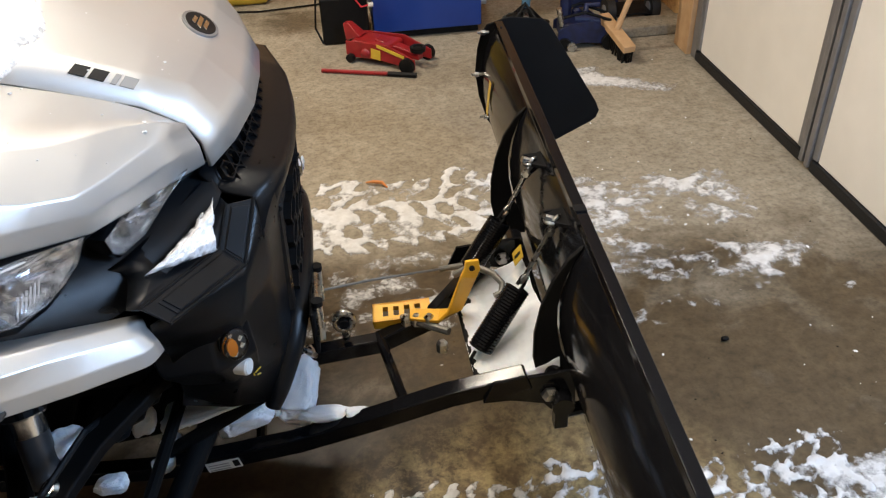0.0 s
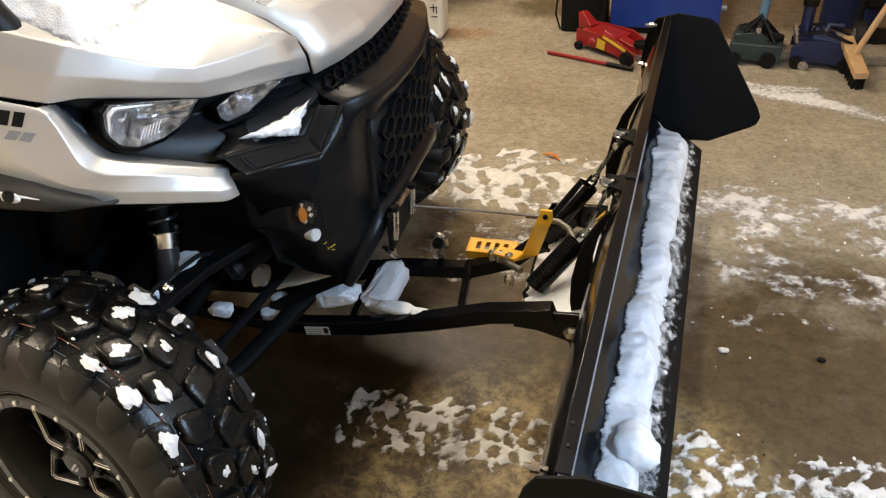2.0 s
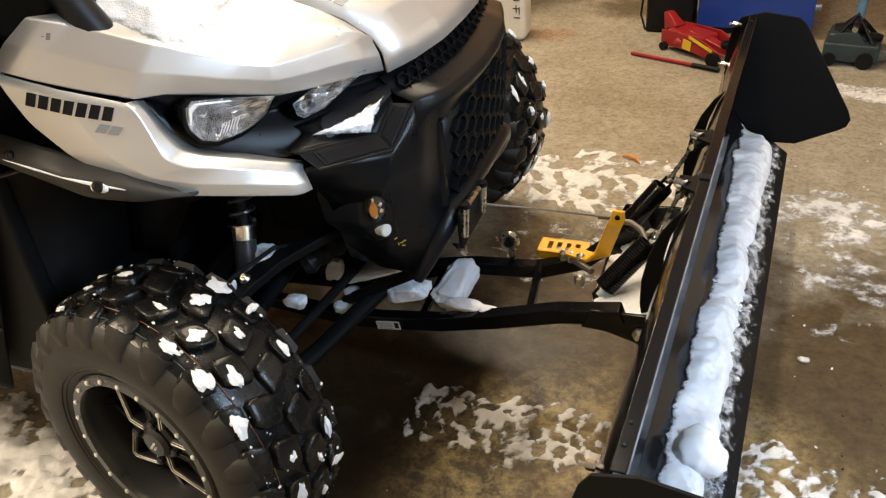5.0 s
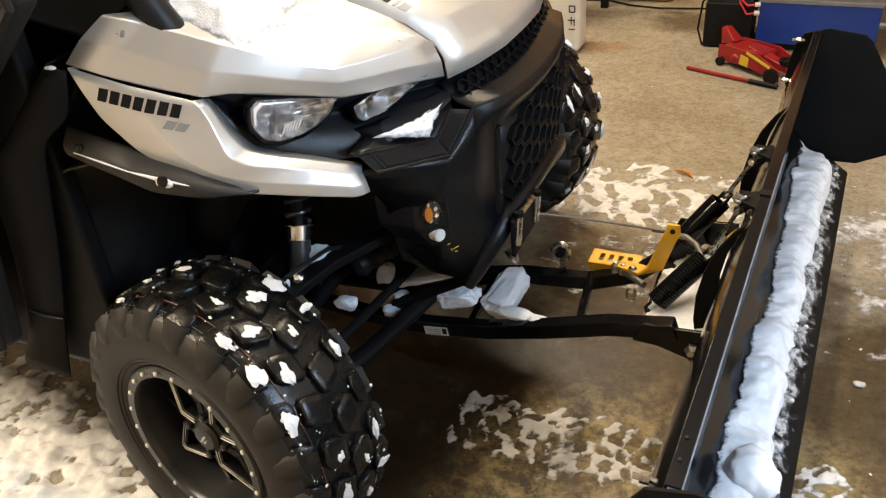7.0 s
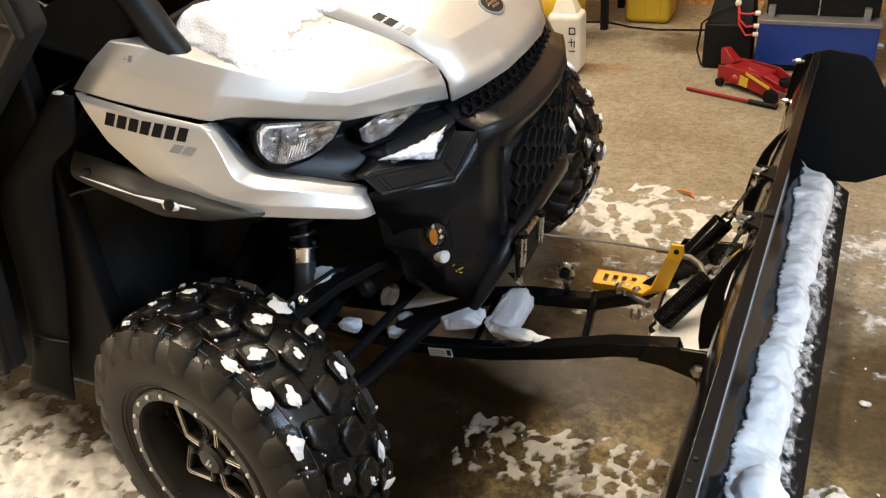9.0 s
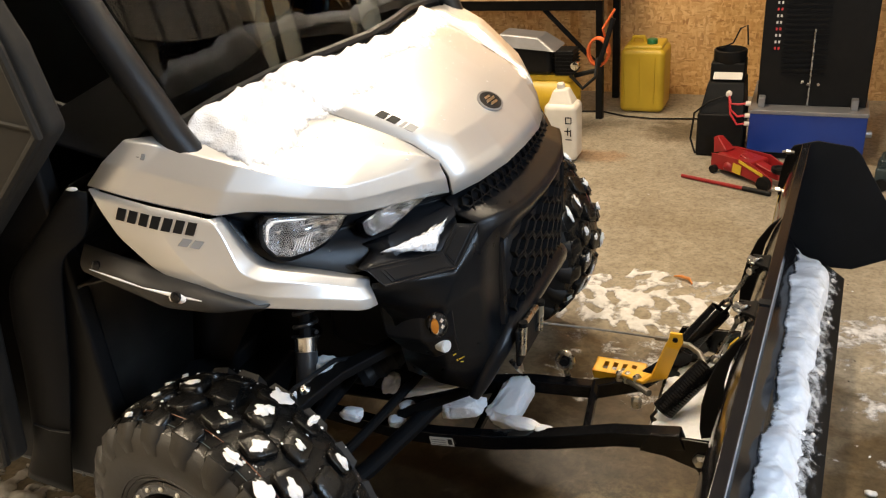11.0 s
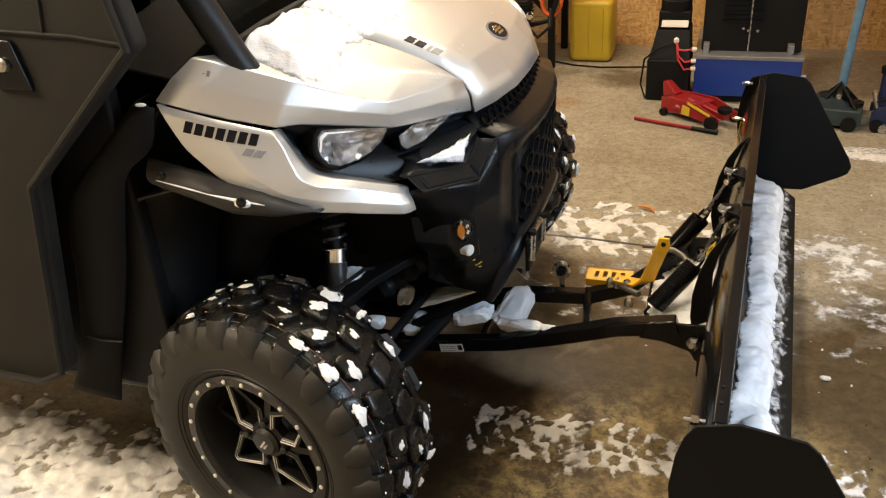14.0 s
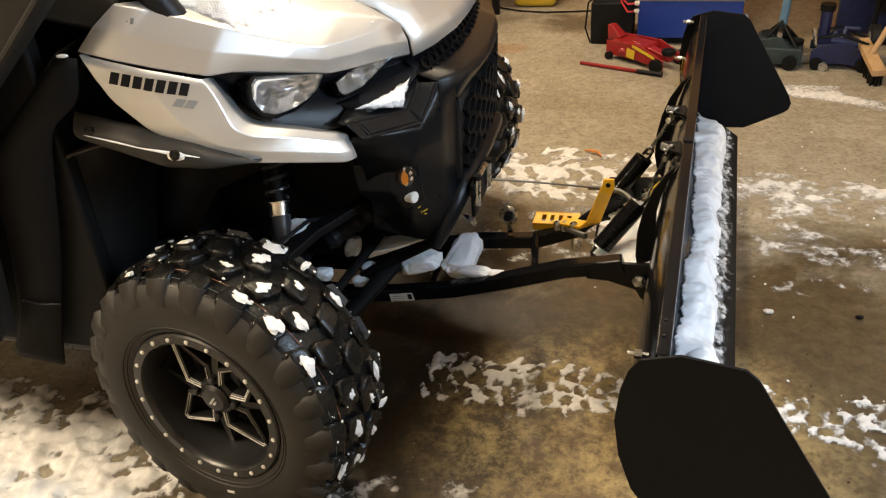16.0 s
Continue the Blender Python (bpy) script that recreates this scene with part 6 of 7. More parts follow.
def compressor():
    t = thing("air_compressor", "yellow tank air compressor with black motor and orange hose", "compressor")
    bm = bmesh.new()
    add_lathe(bm, [(0.02, -0.30), (0.09, -0.28), (0.115, -0.24), (0.118, 0.10), (0.105, 0.15), (0.06, 0.18), (0.01, 0.185)], Matrix.Translation((-0.38, 2.70, 0.20)) @ Matrix.Rotation(radians(90), 4, "Y"), 28)
    part("tank", bm, YELLOW_PLASTIC, t, "yellow steel tank")
    for x in (-0.60, -0.26):
        box("foot", (x - 0.015, 2.60, 0.002), (x + 0.015, 2.80, 0.12), YELLOW_PLASTIC, t, bevel=0.004)
    box("saddle", (-0.60, 2.64, 0.30), (-0.22, 2.76, 0.335), YELLOW_PLASTIC, t, bevel=0.006)
    box("motor", (-0.62, 2.62, 0.335), (-0.33, 2.79, 0.50), DARK_METAL, t, "black motor housing", bevel=0.03, segments=3)
    box("pump_head", (-0.31, 2.63, 0.335), (-0.21, 2.75, 0.47), DARK_METAL, t, "finned black pump head", bevel=0.006)
    for k in range(6):
        box("fin", (-0.318, 2.622, 0.35 + 0.02 * k), (-0.202, 2.758, 0.354 + 0.02 * k), DARK_METAL, t)
    mesh("cover", [(-0.66, 2.60, 0.50), (-0.30, 2.60, 0.47), (-0.30, 2.82, 0.47), (-0.66, 2.82, 0.50), (-0.62, 2.63, 0.56), (-0.40, 2.63, 0.54), (-0.40, 2.79, 0.54), (-0.62, 2.79, 0.56)],
         [(0, 1, 5, 4), (1, 2, 6, 5), (2, 3, 7, 6), (3, 0, 4, 7), (4, 5, 6, 7)], GREY_FRAME, t, "grey plastic motor cover", bevel=0.012, segments=3)
    tube("handle", [(-0.22, 2.70, 0.32), (-0.10, 2.70, 0.35), (-0.06, 2.72, 0.47), (-0.02, 2.74, 0.62)], 0.014, DARK_METAL, t, "black tubular handle", sides=10)
    tube("black_hose", [(-0.22, 2.62, 0.34), (-0.14, 2.56, 0.29), (-0.08, 2.60, 0.34), (-0.09, 2.68, 0.42)], 0.010, DARK_METAL, t, sides=8)
    lathe("gauge", [(0.022, -0.01), (0.022, 0.012), (0.018, 0.014)], frame_of((-0.19, 2.60, 0.40), (1, 0, 0), (0, 0, 1)), CHROME, t, steps=16)
    coil = []
    for k in range(48):
        a = k * 0.42
        coil.append((-0.10 + 0.055 * math.cos(a), 2.72 + 0.004 * k * 0.3, 0.44 + 0.075 * math.sin(a)))
    tube("hose", coil + [(-0.08, 2.76, 0.56), (-0.02, 2.78, 0.66)], 0.007, ORANGE_WIRE, t, "orange coiled air hose", sides=7)


def workbench():
    t = thing("workbench", "workbench with pine top and black steel legs", "workbench")
    box("top", (-1.6, 2.80, 0.70), (-0.03, 3.45, 0.735), WOOD, t, "bare pine top", bevel=0.004)
    for x in (-0.14, -1.55):
        for y in (2.95, 3.38):
            box("leg", (x - 0.02, y - 0.02, 0.002), (x + 0.02, y + 0.02, 0.70), DARK_METAL, t, bevel=0.003)
    box("rail", (-1.55, 2.94, 0.62), (-0.14, 2.97, 0.70), DARK_METAL, t, bevel=0.003)
    tube("brace", [(-0.14, 2.96, 0.30), (-0.50, 2.96, 0.66)], 0.014, DARK_METAL, t, sides=8)


def starter_box():
    t = thing("battery_charger", "black stacked battery charger with red leads and handle", "charger")
    box("case", (0.470, 2.43, 0.002), (0.690, 2.70, 0.222), DARK_METAL, t, bevel=0.012, segments=3)
    mesh("panel", [(0.480, 2.44, 0.222), (0.685, 2.44, 0.222), (0.685, 2.69, 0.222), (0.480, 2.69, 0.222), (0.505, 2.50, 0.36), (0.675, 2.50, 0.36), (0.675, 2.68, 0.36), (0.505, 2.68, 0.36)],
         [(0, 1, 5, 4), (1, 2, 6, 5), (2, 3, 7, 6), (3, 0, 4, 7), (4, 5, 6, 7)], DARK_METAL, t, "black sloped panel", bevel=0.006)
    mesh("cream_label", [(0.525, 2.506, 0.372), (0.660, 2.506, 0.372), (0.665, 2.530, 0.430), (0.530, 2.530, 0.430), (0.525, 2.60, 0.372), (0.660, 2.60, 0.372), (0.665, 2.60, 0.430), (0.530, 2.60, 0.430)],
         [(0, 1, 2, 3), (4, 5, 6, 7), (0, 1, 5, 4), (2, 3, 7, 6), (0, 3, 7, 4), (1, 2, 6, 5)], WHITE_PLASTIC, t, "cream control panel", bevel=0.003)
    box("middle", (0.51, 2.52, 0.36), (0.67, 2.67, 0.45), DARK_METAL, t, bevel=0.008)
    bm = bmesh.new()
    add_lathe(bm, [(0.07, 0.44), (0.078, 0.455), (0.078, 0.50), (0.070, 0.505), (0.066, 0.47)], Matrix.Translation((0.592, 2.59, 0)), 24)
    part("tray", bm, DARK_METAL, t, "round black tray")
    tube("handle", [(0.54, 2.60, 0.50), (0.60, 2.60, 0.53), (0.63, 2.60, 0.60), (0.66, 2.60, 0.615), (0.67, 2.60, 0.52)], 0.004, DARK_METAL, t, sides=7)
    lathe("socket", [(0.014, 0), (0.014, 0.02), (0.008, 0.024)], frame_of((0.610, 2.465, 0.318), (1, 0, 0), (0, 0, 1)), WHITE_PLASTIC, t, "white socket", steps=14)
    for k, (z1, b) in enumerate(((0.285, 0.02), (0.225, 0.05), (0.185, 0.07))):
        tube("lead", [(0.612, 2.448, 0.315), (0.625, 2.42, 0.30 - b), (0.66, 2.41, z1 - 0.005), (0.695, 2.415, z1)], 0.005, RED_WIRE, t, "red rubber lead", sides=7)
        tube("plug", [(0.692, 2.415, z1), (0.715, 2.418, z1)], 0.011, WHITE_PLASTIC, t, "white plug", sides=10)
    tube("lead", [(0.60, 2.45, 0.31), (0.52, 2.43, 0.28), (0.455, 2.44, 0.22), (0.44, 2.46, 0.08), (0.47, 2.43, 0.012)], 0.005, DARK_METAL, t, sides=7)


def blue_cabinet():
    t = thing("blue_cabinet", "blue steel cabinet base under a black louvred housing", "cabinet")
    box("base", (0.712, 2.43, 0.04), (1.225, 2.95, 0.232), BLUE_PAINT, t, "blue painted steel base", bevel=0.004)
    box("plinth", (0.72, 2.46, 0.002), (1.215, 2.93, 0.04), DARK_METAL, t, bevel=0.003)
    box("top_edge", (0.708, 2.425, 0.232), (1.229, 2.955, 0.252), GREY_FRAME, t, "grey steel edge", bevel=0.003)
    box("housing", (0.735, 2.52, 0.252), (1.215, 2.94, 1.50), DARK_METAL, t, "black housing", bevel=0.006)
    for x in (0.745, 1.150):
        box("bracket", (x, 2.47, 0.252), (x + 0.03, 2.52, 0.30), GREY_FRAME, t, bevel=0.003)
    for k in range(46):
        z = 0.40 + 0.023 * k
        box("louvre", (0.83, 2.510, z), (1.02, 2.521, z + 0.009), SATIN_BLACK, t, smooth=False)
    for k in range(34):
        z = 0.52 + 0.030 * k
        for x in (0.790, 0.806):
            box("hole_plate", (x, 2.514, z), (x + 0.008, 2.521, z + 0.011), WHITE_LABEL if k % 3 else RED_WIRE, t, "small pale mark" if k % 3 else "small red mark", smooth=False)
    tube("door_rod", [(0.962, 2.50, 0.26), (0.962, 2.50, 0.62)], 0.004, STEEL, t, "thin steel rod", sides=7)
    for x, z in ((0.93, 0.37), (0.955, 0.36), (1.00, 0.36)):
        lathe("screw", [(0.007, 0), (0.007, 0.006), (0.004, 0.008)], frame_of((x, 2.514, z), (1, 0, 0), (0, 0, 1)), STEEL, t, steps=10)
    tube("side_knob", [(1.22, 2.45, 0.15), (1.25, 2.45, 0.15)], 0.018, GREY_FRAME, t, sides=12)


def jack_body(t, paint, ln, wd, h, rear=0.028):
    """A trolley jack along x: flanked frame, arm, saddle, wheels."""
    for y in (-wd / 2, wd / 2 - 0.008):
        plate("side_plate", [(0, 0.03), (0.02, 0.02), (ln * 0.5, 0.03), (ln, 0.015), (ln, 0.06), (ln * 0.62, h), (ln * 0.2, h * 0.92), (0, 0.09)], 0.008, frame_of((0, y + 0.004, 0), (1, 0, 0), (0, 0, 1)), paint, t, bevel=0.002)
    box("cylinder_block", (ln * 0.05, -wd / 2 + 0.012, 0.04), (ln * 0.62, wd / 2 - 0.012, h * 0.9), paint, t, bevel=0.012, segments=3)
    mesh("lift_arm", [(ln * 0.35, -0.028, h * 0.55), (ln * 0.35, 0.028, h * 0.55), (ln * 0.35, 0.028, h * 1.0), (ln * 0.35, -0.028, h * 1.0), (ln * 0.97, -0.022, h * 0.35), (ln * 0.97, 0.022, h * 0.35), (ln * 0.97, 0.022, h * 0.62), (ln * 0.97, -0.022, h * 0.62)],
         [(0, 1, 2, 3), (4, 5, 6, 7), (0, 1, 5, 4), (1, 2, 6, 5), (2, 3, 7, 6), (3, 0, 4, 7)], paint, t, "tapered lift arm", bevel=0.006)
    lathe("saddle", [(0.018, 0), (0.034, 0.012), (0.036, 0.030), (0.024, 0.032), (0.020, 0.024)], Matrix.Translation((ln * 0.93, 0, h * 0.60)), DARK_METAL, t, "dark saddle cup", steps=18)
    for x, y, r in ((0.03, wd / 2 + 0.012, rear), (0.03, -wd / 2 - 0.012, rear), (ln - 0.03, wd / 2 + 0.014, 0.034), (ln - 0.03, -wd / 2 - 0.014, 0.034)):
        tube("wheel", [(x, y - 0.011, r + 0.001), (x, y + 0.011, r + 0.001)], r, DARK_METAL, t, "dark steel wheel", sides=18)


def red_jack():
    t = thing("trolley_jack", "red trolley jack with its long handle lying in front", "trolley jack")
    jack_body(t, RED_PAINT, 0.36, 0.15, 0.105, 0.019)
    mesh("handle_socket", [(-0.03, -0.03, 0.07), (0.05, -0.03, 0.10), (0.05, 0.03, 0.10), (-0.03, 0.03, 0.07), (-0.05, -0.018, 0.145), (-0.02, -0.018, 0.152), (-0.02, 0.018, 0.152), (-0.05, 0.018, 0.145)],
         [(0, 1, 2, 3), (4, 5, 6, 7), (0, 1, 5, 4), (1, 2, 6, 5), (2, 3, 7, 6), (3, 0, 4, 7)], RED_PAINT, t, "red handle socket", bevel=0.006)
    plate("yellow_label", [(0.135, 0.035), (0.185, 0.030), (0.188, 0.075), (0.140, 0.080)], 0.003, frame_of((0, -0.078, 0), (1, 0, 0), (0, 0, 1)), YELLOW_PLASTIC, t, "yellow label", smooth=False)
    plate("yellow_stripe", [(0.17, 0.103), (0.31, 0.072), (0.31, 0.058), (0.17, 0.089)], 0.003, frame_of((0, -0.0775, 0), (1, 0, 0), (0, 0, 1)), YELLOW_PLASTIC, t, "yellow stripe label", smooth=False)
    t.matrix_world = pose(0.615, 2.30, 0, 0, 0, -38)
    h = thing("jack_handle", "red steel jack handle with black grip on the floor", "handle")
    tube("bar", [(0.452, 2.125, 0.010), (0.735, 2.02, 0.012)], 0.009, RED_PAINT, h, sides=12)
    tube("grip", [(0.735, 2.02, 0.012), (0.855, 1.975, 0.012)], 0.011, DARK_METAL, h, "black rubber grip", sides=12)
    r = lump("jack_lug", (0.66, 2.18, 0.05), (0.03, 0.02, 0.025), 3, RED_PAINT, t, subdiv=2, rough=0.1)
    r.matrix_parent_inverse = t.matrix_world.inverted()


def green_jack():
    t = thing("trolley_jack", "grey-green trolley jack with an upright blue lever", "trolley jack")
    box("base_tray", (0, -0.085, 0.02), (0.22, 0.085, 0.10), TEAL_PAINT, t, "grey-green steel tray", bevel=0.008)
    jack_body(t, TEAL_PAINT, 0.20, 0.15, 0.15)
    tube("lever", [(0.11, 0.02, 0.10), (0.13, 0.06, 0.5), (0.16, 0.12, 1.05)], 0.020, STEEL_BLUE, t, "steel blue lever tube", sides=12)
    for y in (-0.06, 0.07):
        tube("strut_bar", [(0.03, y, 0.10), (0.11, 0.01, 0.20), (0.19, y, 0.10)], 0.010, DARK_METAL, t, sides=8)
    tube("cylinder", [(0.03, 0.0, 0.13), (0.15, 0.02, 0.145)], 0.026, DARK_METAL, t, "dark hydraulic cylinder", sides=14)
    tube("pivot", [(0.11, -0.07, 0.16), (0.11, 0.09, 0.16)], 0.012, STEEL, t, "steel pivot", sides=10)
    lathe("collar", [(0.034, 0), (0.036, 0.05), (0.026, 0.06)], Matrix.Translation((0.112, 0.02, 0.12)), DARK_METAL, t, "dark lever collar", steps=16)
    t.matrix_world = pose(1.275, 2.22, 0, 0, 0, -8)


def blue_jack():
    t = thing("trolley_jack", "dark blue trolley jack with upright handle socket", "trolley jack")
    jack_body(t, NAVY_PAINT, 0.26, 0.15, 0.13)
    tube("handle_socket", [(0.05, 0.04, 0.09), (0.05, 0.06, 0.24)], 0.026, NAVY_PAINT, t, "dark blue handle socket", sides=12)
    tube("pump_rod", [(0.12, -0.02, 0.10), (0.14, 0.02, 0.17), (0.20, 0.02, 0.17)], 0.013, NAVY_PAINT, t, sides=10)
    lathe("valve_knob", [(0.022, 0), (0.022, 0.02), (0.012, 0.03)], Matrix.Translation((0.10, 0.05, 0.12)), NAVY_PAINT, t, steps=14)
    tube("cylinder", [(0.08, 0.0, 0.115), (0.20, 0.0, 0.100)], 0.030, NAVY_PAINT, t, "dark blue hydraulic cylinder", sides=14)
    tube("ram", [(0.20, 0.0, 0.100), (0.25, 0.0, 0.092)], 0.012, STEEL, t, "bare steel ram", sides=12)
    for y in (-0.05, 0.05):
        tube("tie_bar", [(0.02, y, 0.14), (0.12, y * 1.2, 0.165), (0.24, y, 0.12)], 0.007, DARK_METAL, t, "dark tie bar", sides=8)
        tube("caster", [(0.06, y * 1.9 - 0.01, 0.022), (0.06, y * 1.9 + 0.01, 0.022)], 0.021, STEEL, t, "steel caster", sides=14)
    tube("release_knob", [(0.05, 0.06, 0.24), (0.05, 0.06, 0.27)], 0.034, DARK_METAL, t, "dark collar", sides=14)
    tube("pump_piston", [(0.02, -0.05, 0.10), (0.0, -0.06, 0.19)], 0.012, STEEL, t, sides=10)
    t.matrix_world = pose(1.53, 2.21, 0, 0, 0, -6)
    s = thing("blue_plate", "dark blue steel plate leaning behind the jack", "plate")
    box("sheet", (1.70, 2.60, 0.02), (1.96, 2.64, 0.60), NAVY_PAINT, s, "", m=Matrix.Translation((0, 0, 0)), bevel=0.004)


def broom():
    t = thing("broom", "wooden broom with dark bristles leaning up", "broom")
    m = frame_of((1.765, 2.06, 0.078), (0.10, -0.95, -0.16), (0.95, 0.12, 0.05))
    box("head", (-0.15, -0.028, -0.002), (0.15, 0.028, 0.030), WOOD, t, "pine broom head", m=m, bevel=0.005)
    rng = random.Random(3)
    bm = bmesh.new()
    for k in range(22):
        for j in range(4):
            x, y = -0.14 + 0.0133 * k, -0.02 + 0.0133 * j
            c = [(x, y, 0.0), (x + rng.uniform(-.004, .004), y + rng.uniform(-0.008, 0.008), -0.062)]
            add_tube(bm, [m @ Vector(q) for q in c], 0.0045, 5)
    part("bristles", bm, DARK_METAL, t, "dark bristles")
    tube("stick", [m @ Vector((0, 0, 0.02)), m @ Vector((-0.06, 0.12, 0.28)), (2.00, 2.44, 1.30)], 0.013, WOOD, t, "round pine handle", sides=10)


def sack_truck():
    t = thing("hand_trolley", "dark hand trolley with a rubber wheel", "trolley")
    for x in (1.84, 2.06):
        tube("wheel", [(x - 0.02, 2.40, 0.066), (x + 0.02, 2.40, 0.066)], 0.064, RUBBER, t, "black rubber wheel", sides=22)
        tube("wheel_hub", [(x - 0.023, 2.40, 0.066), (x + 0.023, 2.40, 0.066)], 0.030, GREY_FRAME, t, sides=16)
        tube("upright", [(x, 2.44, 0.06), (x, 2.50, 0.50), (x, 2.56, 1.10)], 0.013, DARK_METAL, t, sides=10)
    for z in (0.25, 0.55, 0.9):
        tube("rung", [(1.84, 2.46 + z * 0.08, z), (2.06, 2.46 + z * 0.08, z)], 0.010, DARK_METAL, t, sides=8)
    box("shelf_load", (1.86, 2.47, 0.16), (2.04, 2.62, 0.62), DARK_METAL, t, "dark load on the trolley", bevel=0.02)
    box("toe_plate", (1.84, 2.345, 0.052), (2.06, 2.52, 0.062), DARK_METAL, t, bevel=0.002)


for f in (yellow_jerrycan, white_canister, compressor, workbench, starter_box, blue_cabinet, red_jack, green_jack, blue_jack, broom, sack_truck):
    f()
tagged(tube("power_cable", [(-0.45, 3.02, 0.008), (-0.15, 3.06, 0.008), (0.0, 2.99, 0.008), (0.16, 2.965, 0.008), (0.35, 2.99, 0.008), (0.55, 3.02, 0.008), (0.72, 3.10, 0.008)], 0.005, DARK_METAL, sides=8), "black power cable lying on the concrete", "cable")
tagged(tube("orange_peel", [(0.575, 1.13, 0.008), (0.60, 1.122, 0.014), (0.63, 1.110, 0.014), (0.645, 1.085, 0.008)], [0.003, 0.006, 0.006, 0.003], ORANGE_SCRAP, sides=7), "small curled orange scrap on the floor", "scrap")


# ---- snow ----
def fbm(x, y, z=0.0, octaves=4):
    s, a, f = 0.0, 1.0, 1.0
    for _ in range(octaves):
        s += a * noise.noise((x * f, y * f, z + f))
        a, f = a * 0.5, f * 2.1
    return s


def sheet_of_snow(name, label, nu, nv, height, place, material=SNOW, category="snow", parent=None, full=0.01):
    """A relief over nu x nv steps: height(u, v) above the base, nothing where it is negative; place(u, v, h) gives the spot."""
    H = [[height(i / nu, j / nv) for j in range(nv + 1)] for i in range(nu + 1)]
    verts, faces, index = [], [], {}

    def vert(i, j):
        if (i, j) not in index:
            index[i, j] = len(verts)
            verts.append(tuple(place(i / nu, j / nv, H[i][j])))
        return index[i, j]
    for i in range(nu):
        for j in range(nv):
            if max(H[i][j], H[i + 1][j], H[i][j + 1], H[i + 1][j + 1]) > -0.3 * full:
                faces.append((vert(i, j), vert(i + 1, j), vert(i + 1, j + 1), vert(i, j + 1)))
    me = bpy.data.meshes.new(name)
    me.from_pydata(verts, [], faces)
    me.polygons.foreach_set("use_smooth", [True] * len(faces))
    me.materials.append(material)
    depth = [0.0] * len(verts)
    for (i, j), k in index.items():
        depth[k] = max(-1.0, min(1.0, H[i][j] / full))
    me.attributes.new("depth", "FLOAT", "POINT").data.foreach_set("value", depth)
    ob = new(name, me)
    if parent:
        ob.parent = parent
        return ob
    return tagged(ob, label, category, kind="stuff")


def floor_snow(name, label, x0, x1, y0, y1, res, height, material=FLOOR_SNOW, full=0.010):
    def at(u, v, h):
        return (x0 + (x1 - x0) * u, y0 + (y1 - y0) * v, max(h, -0.002) + 0.0005)
    return sheet_of_snow(name, label, int((x1 - x0) / res), int((y1 - y0) / res), lambda u, v: height(x0 + (x1 - x0) * u, y0 + (y1 - y0) * v), at, material, full=full)


def soft(d, w):
    """1 inside, falling to 0 over w outside."""
    return max(0.0, min(1.0, 1 - d / w))


def tread(x, y, pitch, rows, y0, y1, seed):
    """How deep lugs pressed the snow at a spot: 0 none, 1 full."""
    x, y = x + 0.020 * fbm(x * 13, y * 13, seed), y + 0.020 * fbm(x * 13, y * 13, seed + 3)
    best = 0.0
    dy = (y1 - y0) / rows
    for r in range(rows):
        cy = y0 + dy * (r + 0.5)
        q = (x + (0.5 if r % 2 else 0.0) * pitch + (y - cy) * (0.5 if r < rows / 2 else -0.5)) / pitch
        cell = math.floor(q)
        big = 0.8 + 0.55 * noise.noise((cell * 3.7, r * 5.1, seed))
        if noise.noise((cell * 2.3 + 7, r * 1.9, seed)) < -0.28:
            continue
        d = math.hypot((q % 1.0 - 0.5) * pitch / (0.30 * pitch), (y - cy) / (dy * 0.44)) / max(0.45, big)
        best = max(best, 1.0 if d < 0.7 else max(0.0, 1 - (d - 0.7) / 0.6))
    return best


def near_track(x, y):
    edge = min(y + 0.39 + 0.06 * fbm(x * 6, 3.0), -0.15 + 0.06 * fbm(x * 6, 9.0) - y)
    ends = min((x - 0.26) / 0.1, (1.62 - x) / 0.2, 1)
    n = fbm(x * 11, y * 11, 2.0) * 0.7 + fbm(x * 34, y * 34, 7.0, 4) * 0.95
    body = 0.17 if x < 1.0 else 0.10
    v = body + 0.10 + n * 0.80 - 1.25 * tread(x, y, 0.052, 5, -0.390, -0.150, 5.0) - 1.6 * (1 - min(1, max(0, edge / 0.05 + 0.3))) - 2 * max(0, 0.4 - ends)
    return min(0.016, v * 0.014)


def far_track(x, y):
    lo, hi = 0.70, 1.17
    edge = min(y - lo + 0.05 * fbm(x * 5, 13.0), hi + 0.06 * fbm(x * 5, 19.0) - y)
    ends = min((x + 0.1) / 0.2, (1.05 - x) / 0.12, 1)
    n = fbm(x * 9, y * 9, 12.0) * 0.95 + fbm(x * 32, y * 32, 17.0, 3) * 0.5
    v = 0.40 + n * 0.75 - 1.3 * tread(x, y, 0.086, 5, 0.70, 1.16, 15.0) - 1.6 * (1 - min(1, max(0, edge / 0.06 + 0.2))) - 2 * max(0, 0.4 - ends)
    return min(0.012, v * 0.012)


def far_patches(x, y):
    n = fbm(x * 5, y * 7, 31.0) * 0.9 + fbm(x * 21, y * 24, 33.0, 4) * 0.75
    a = max(soft(abs(y - 0.86 + 0.06 * (x - 1.2)) - 0.10, 0.16) * soft(abs(x - 1.38) - 0.36, 0.25), soft(abs(y - 0.50 + 0.1 * (x - 1.5)) - 0.06, 0.12) * soft(abs(x - 1.50) - 0.25, 0.2) * 0.9)
    c = soft(abs(y - 0.30 + 0.12 * (x - 1.2)) - 0.05, 0.10) * soft(abs(x - 1.22) - 0.18, 0.2) * 0.7
    return min(0.008, (-0.76 + 0.84 * max(a, c) + n * 0.72) * 0.010)


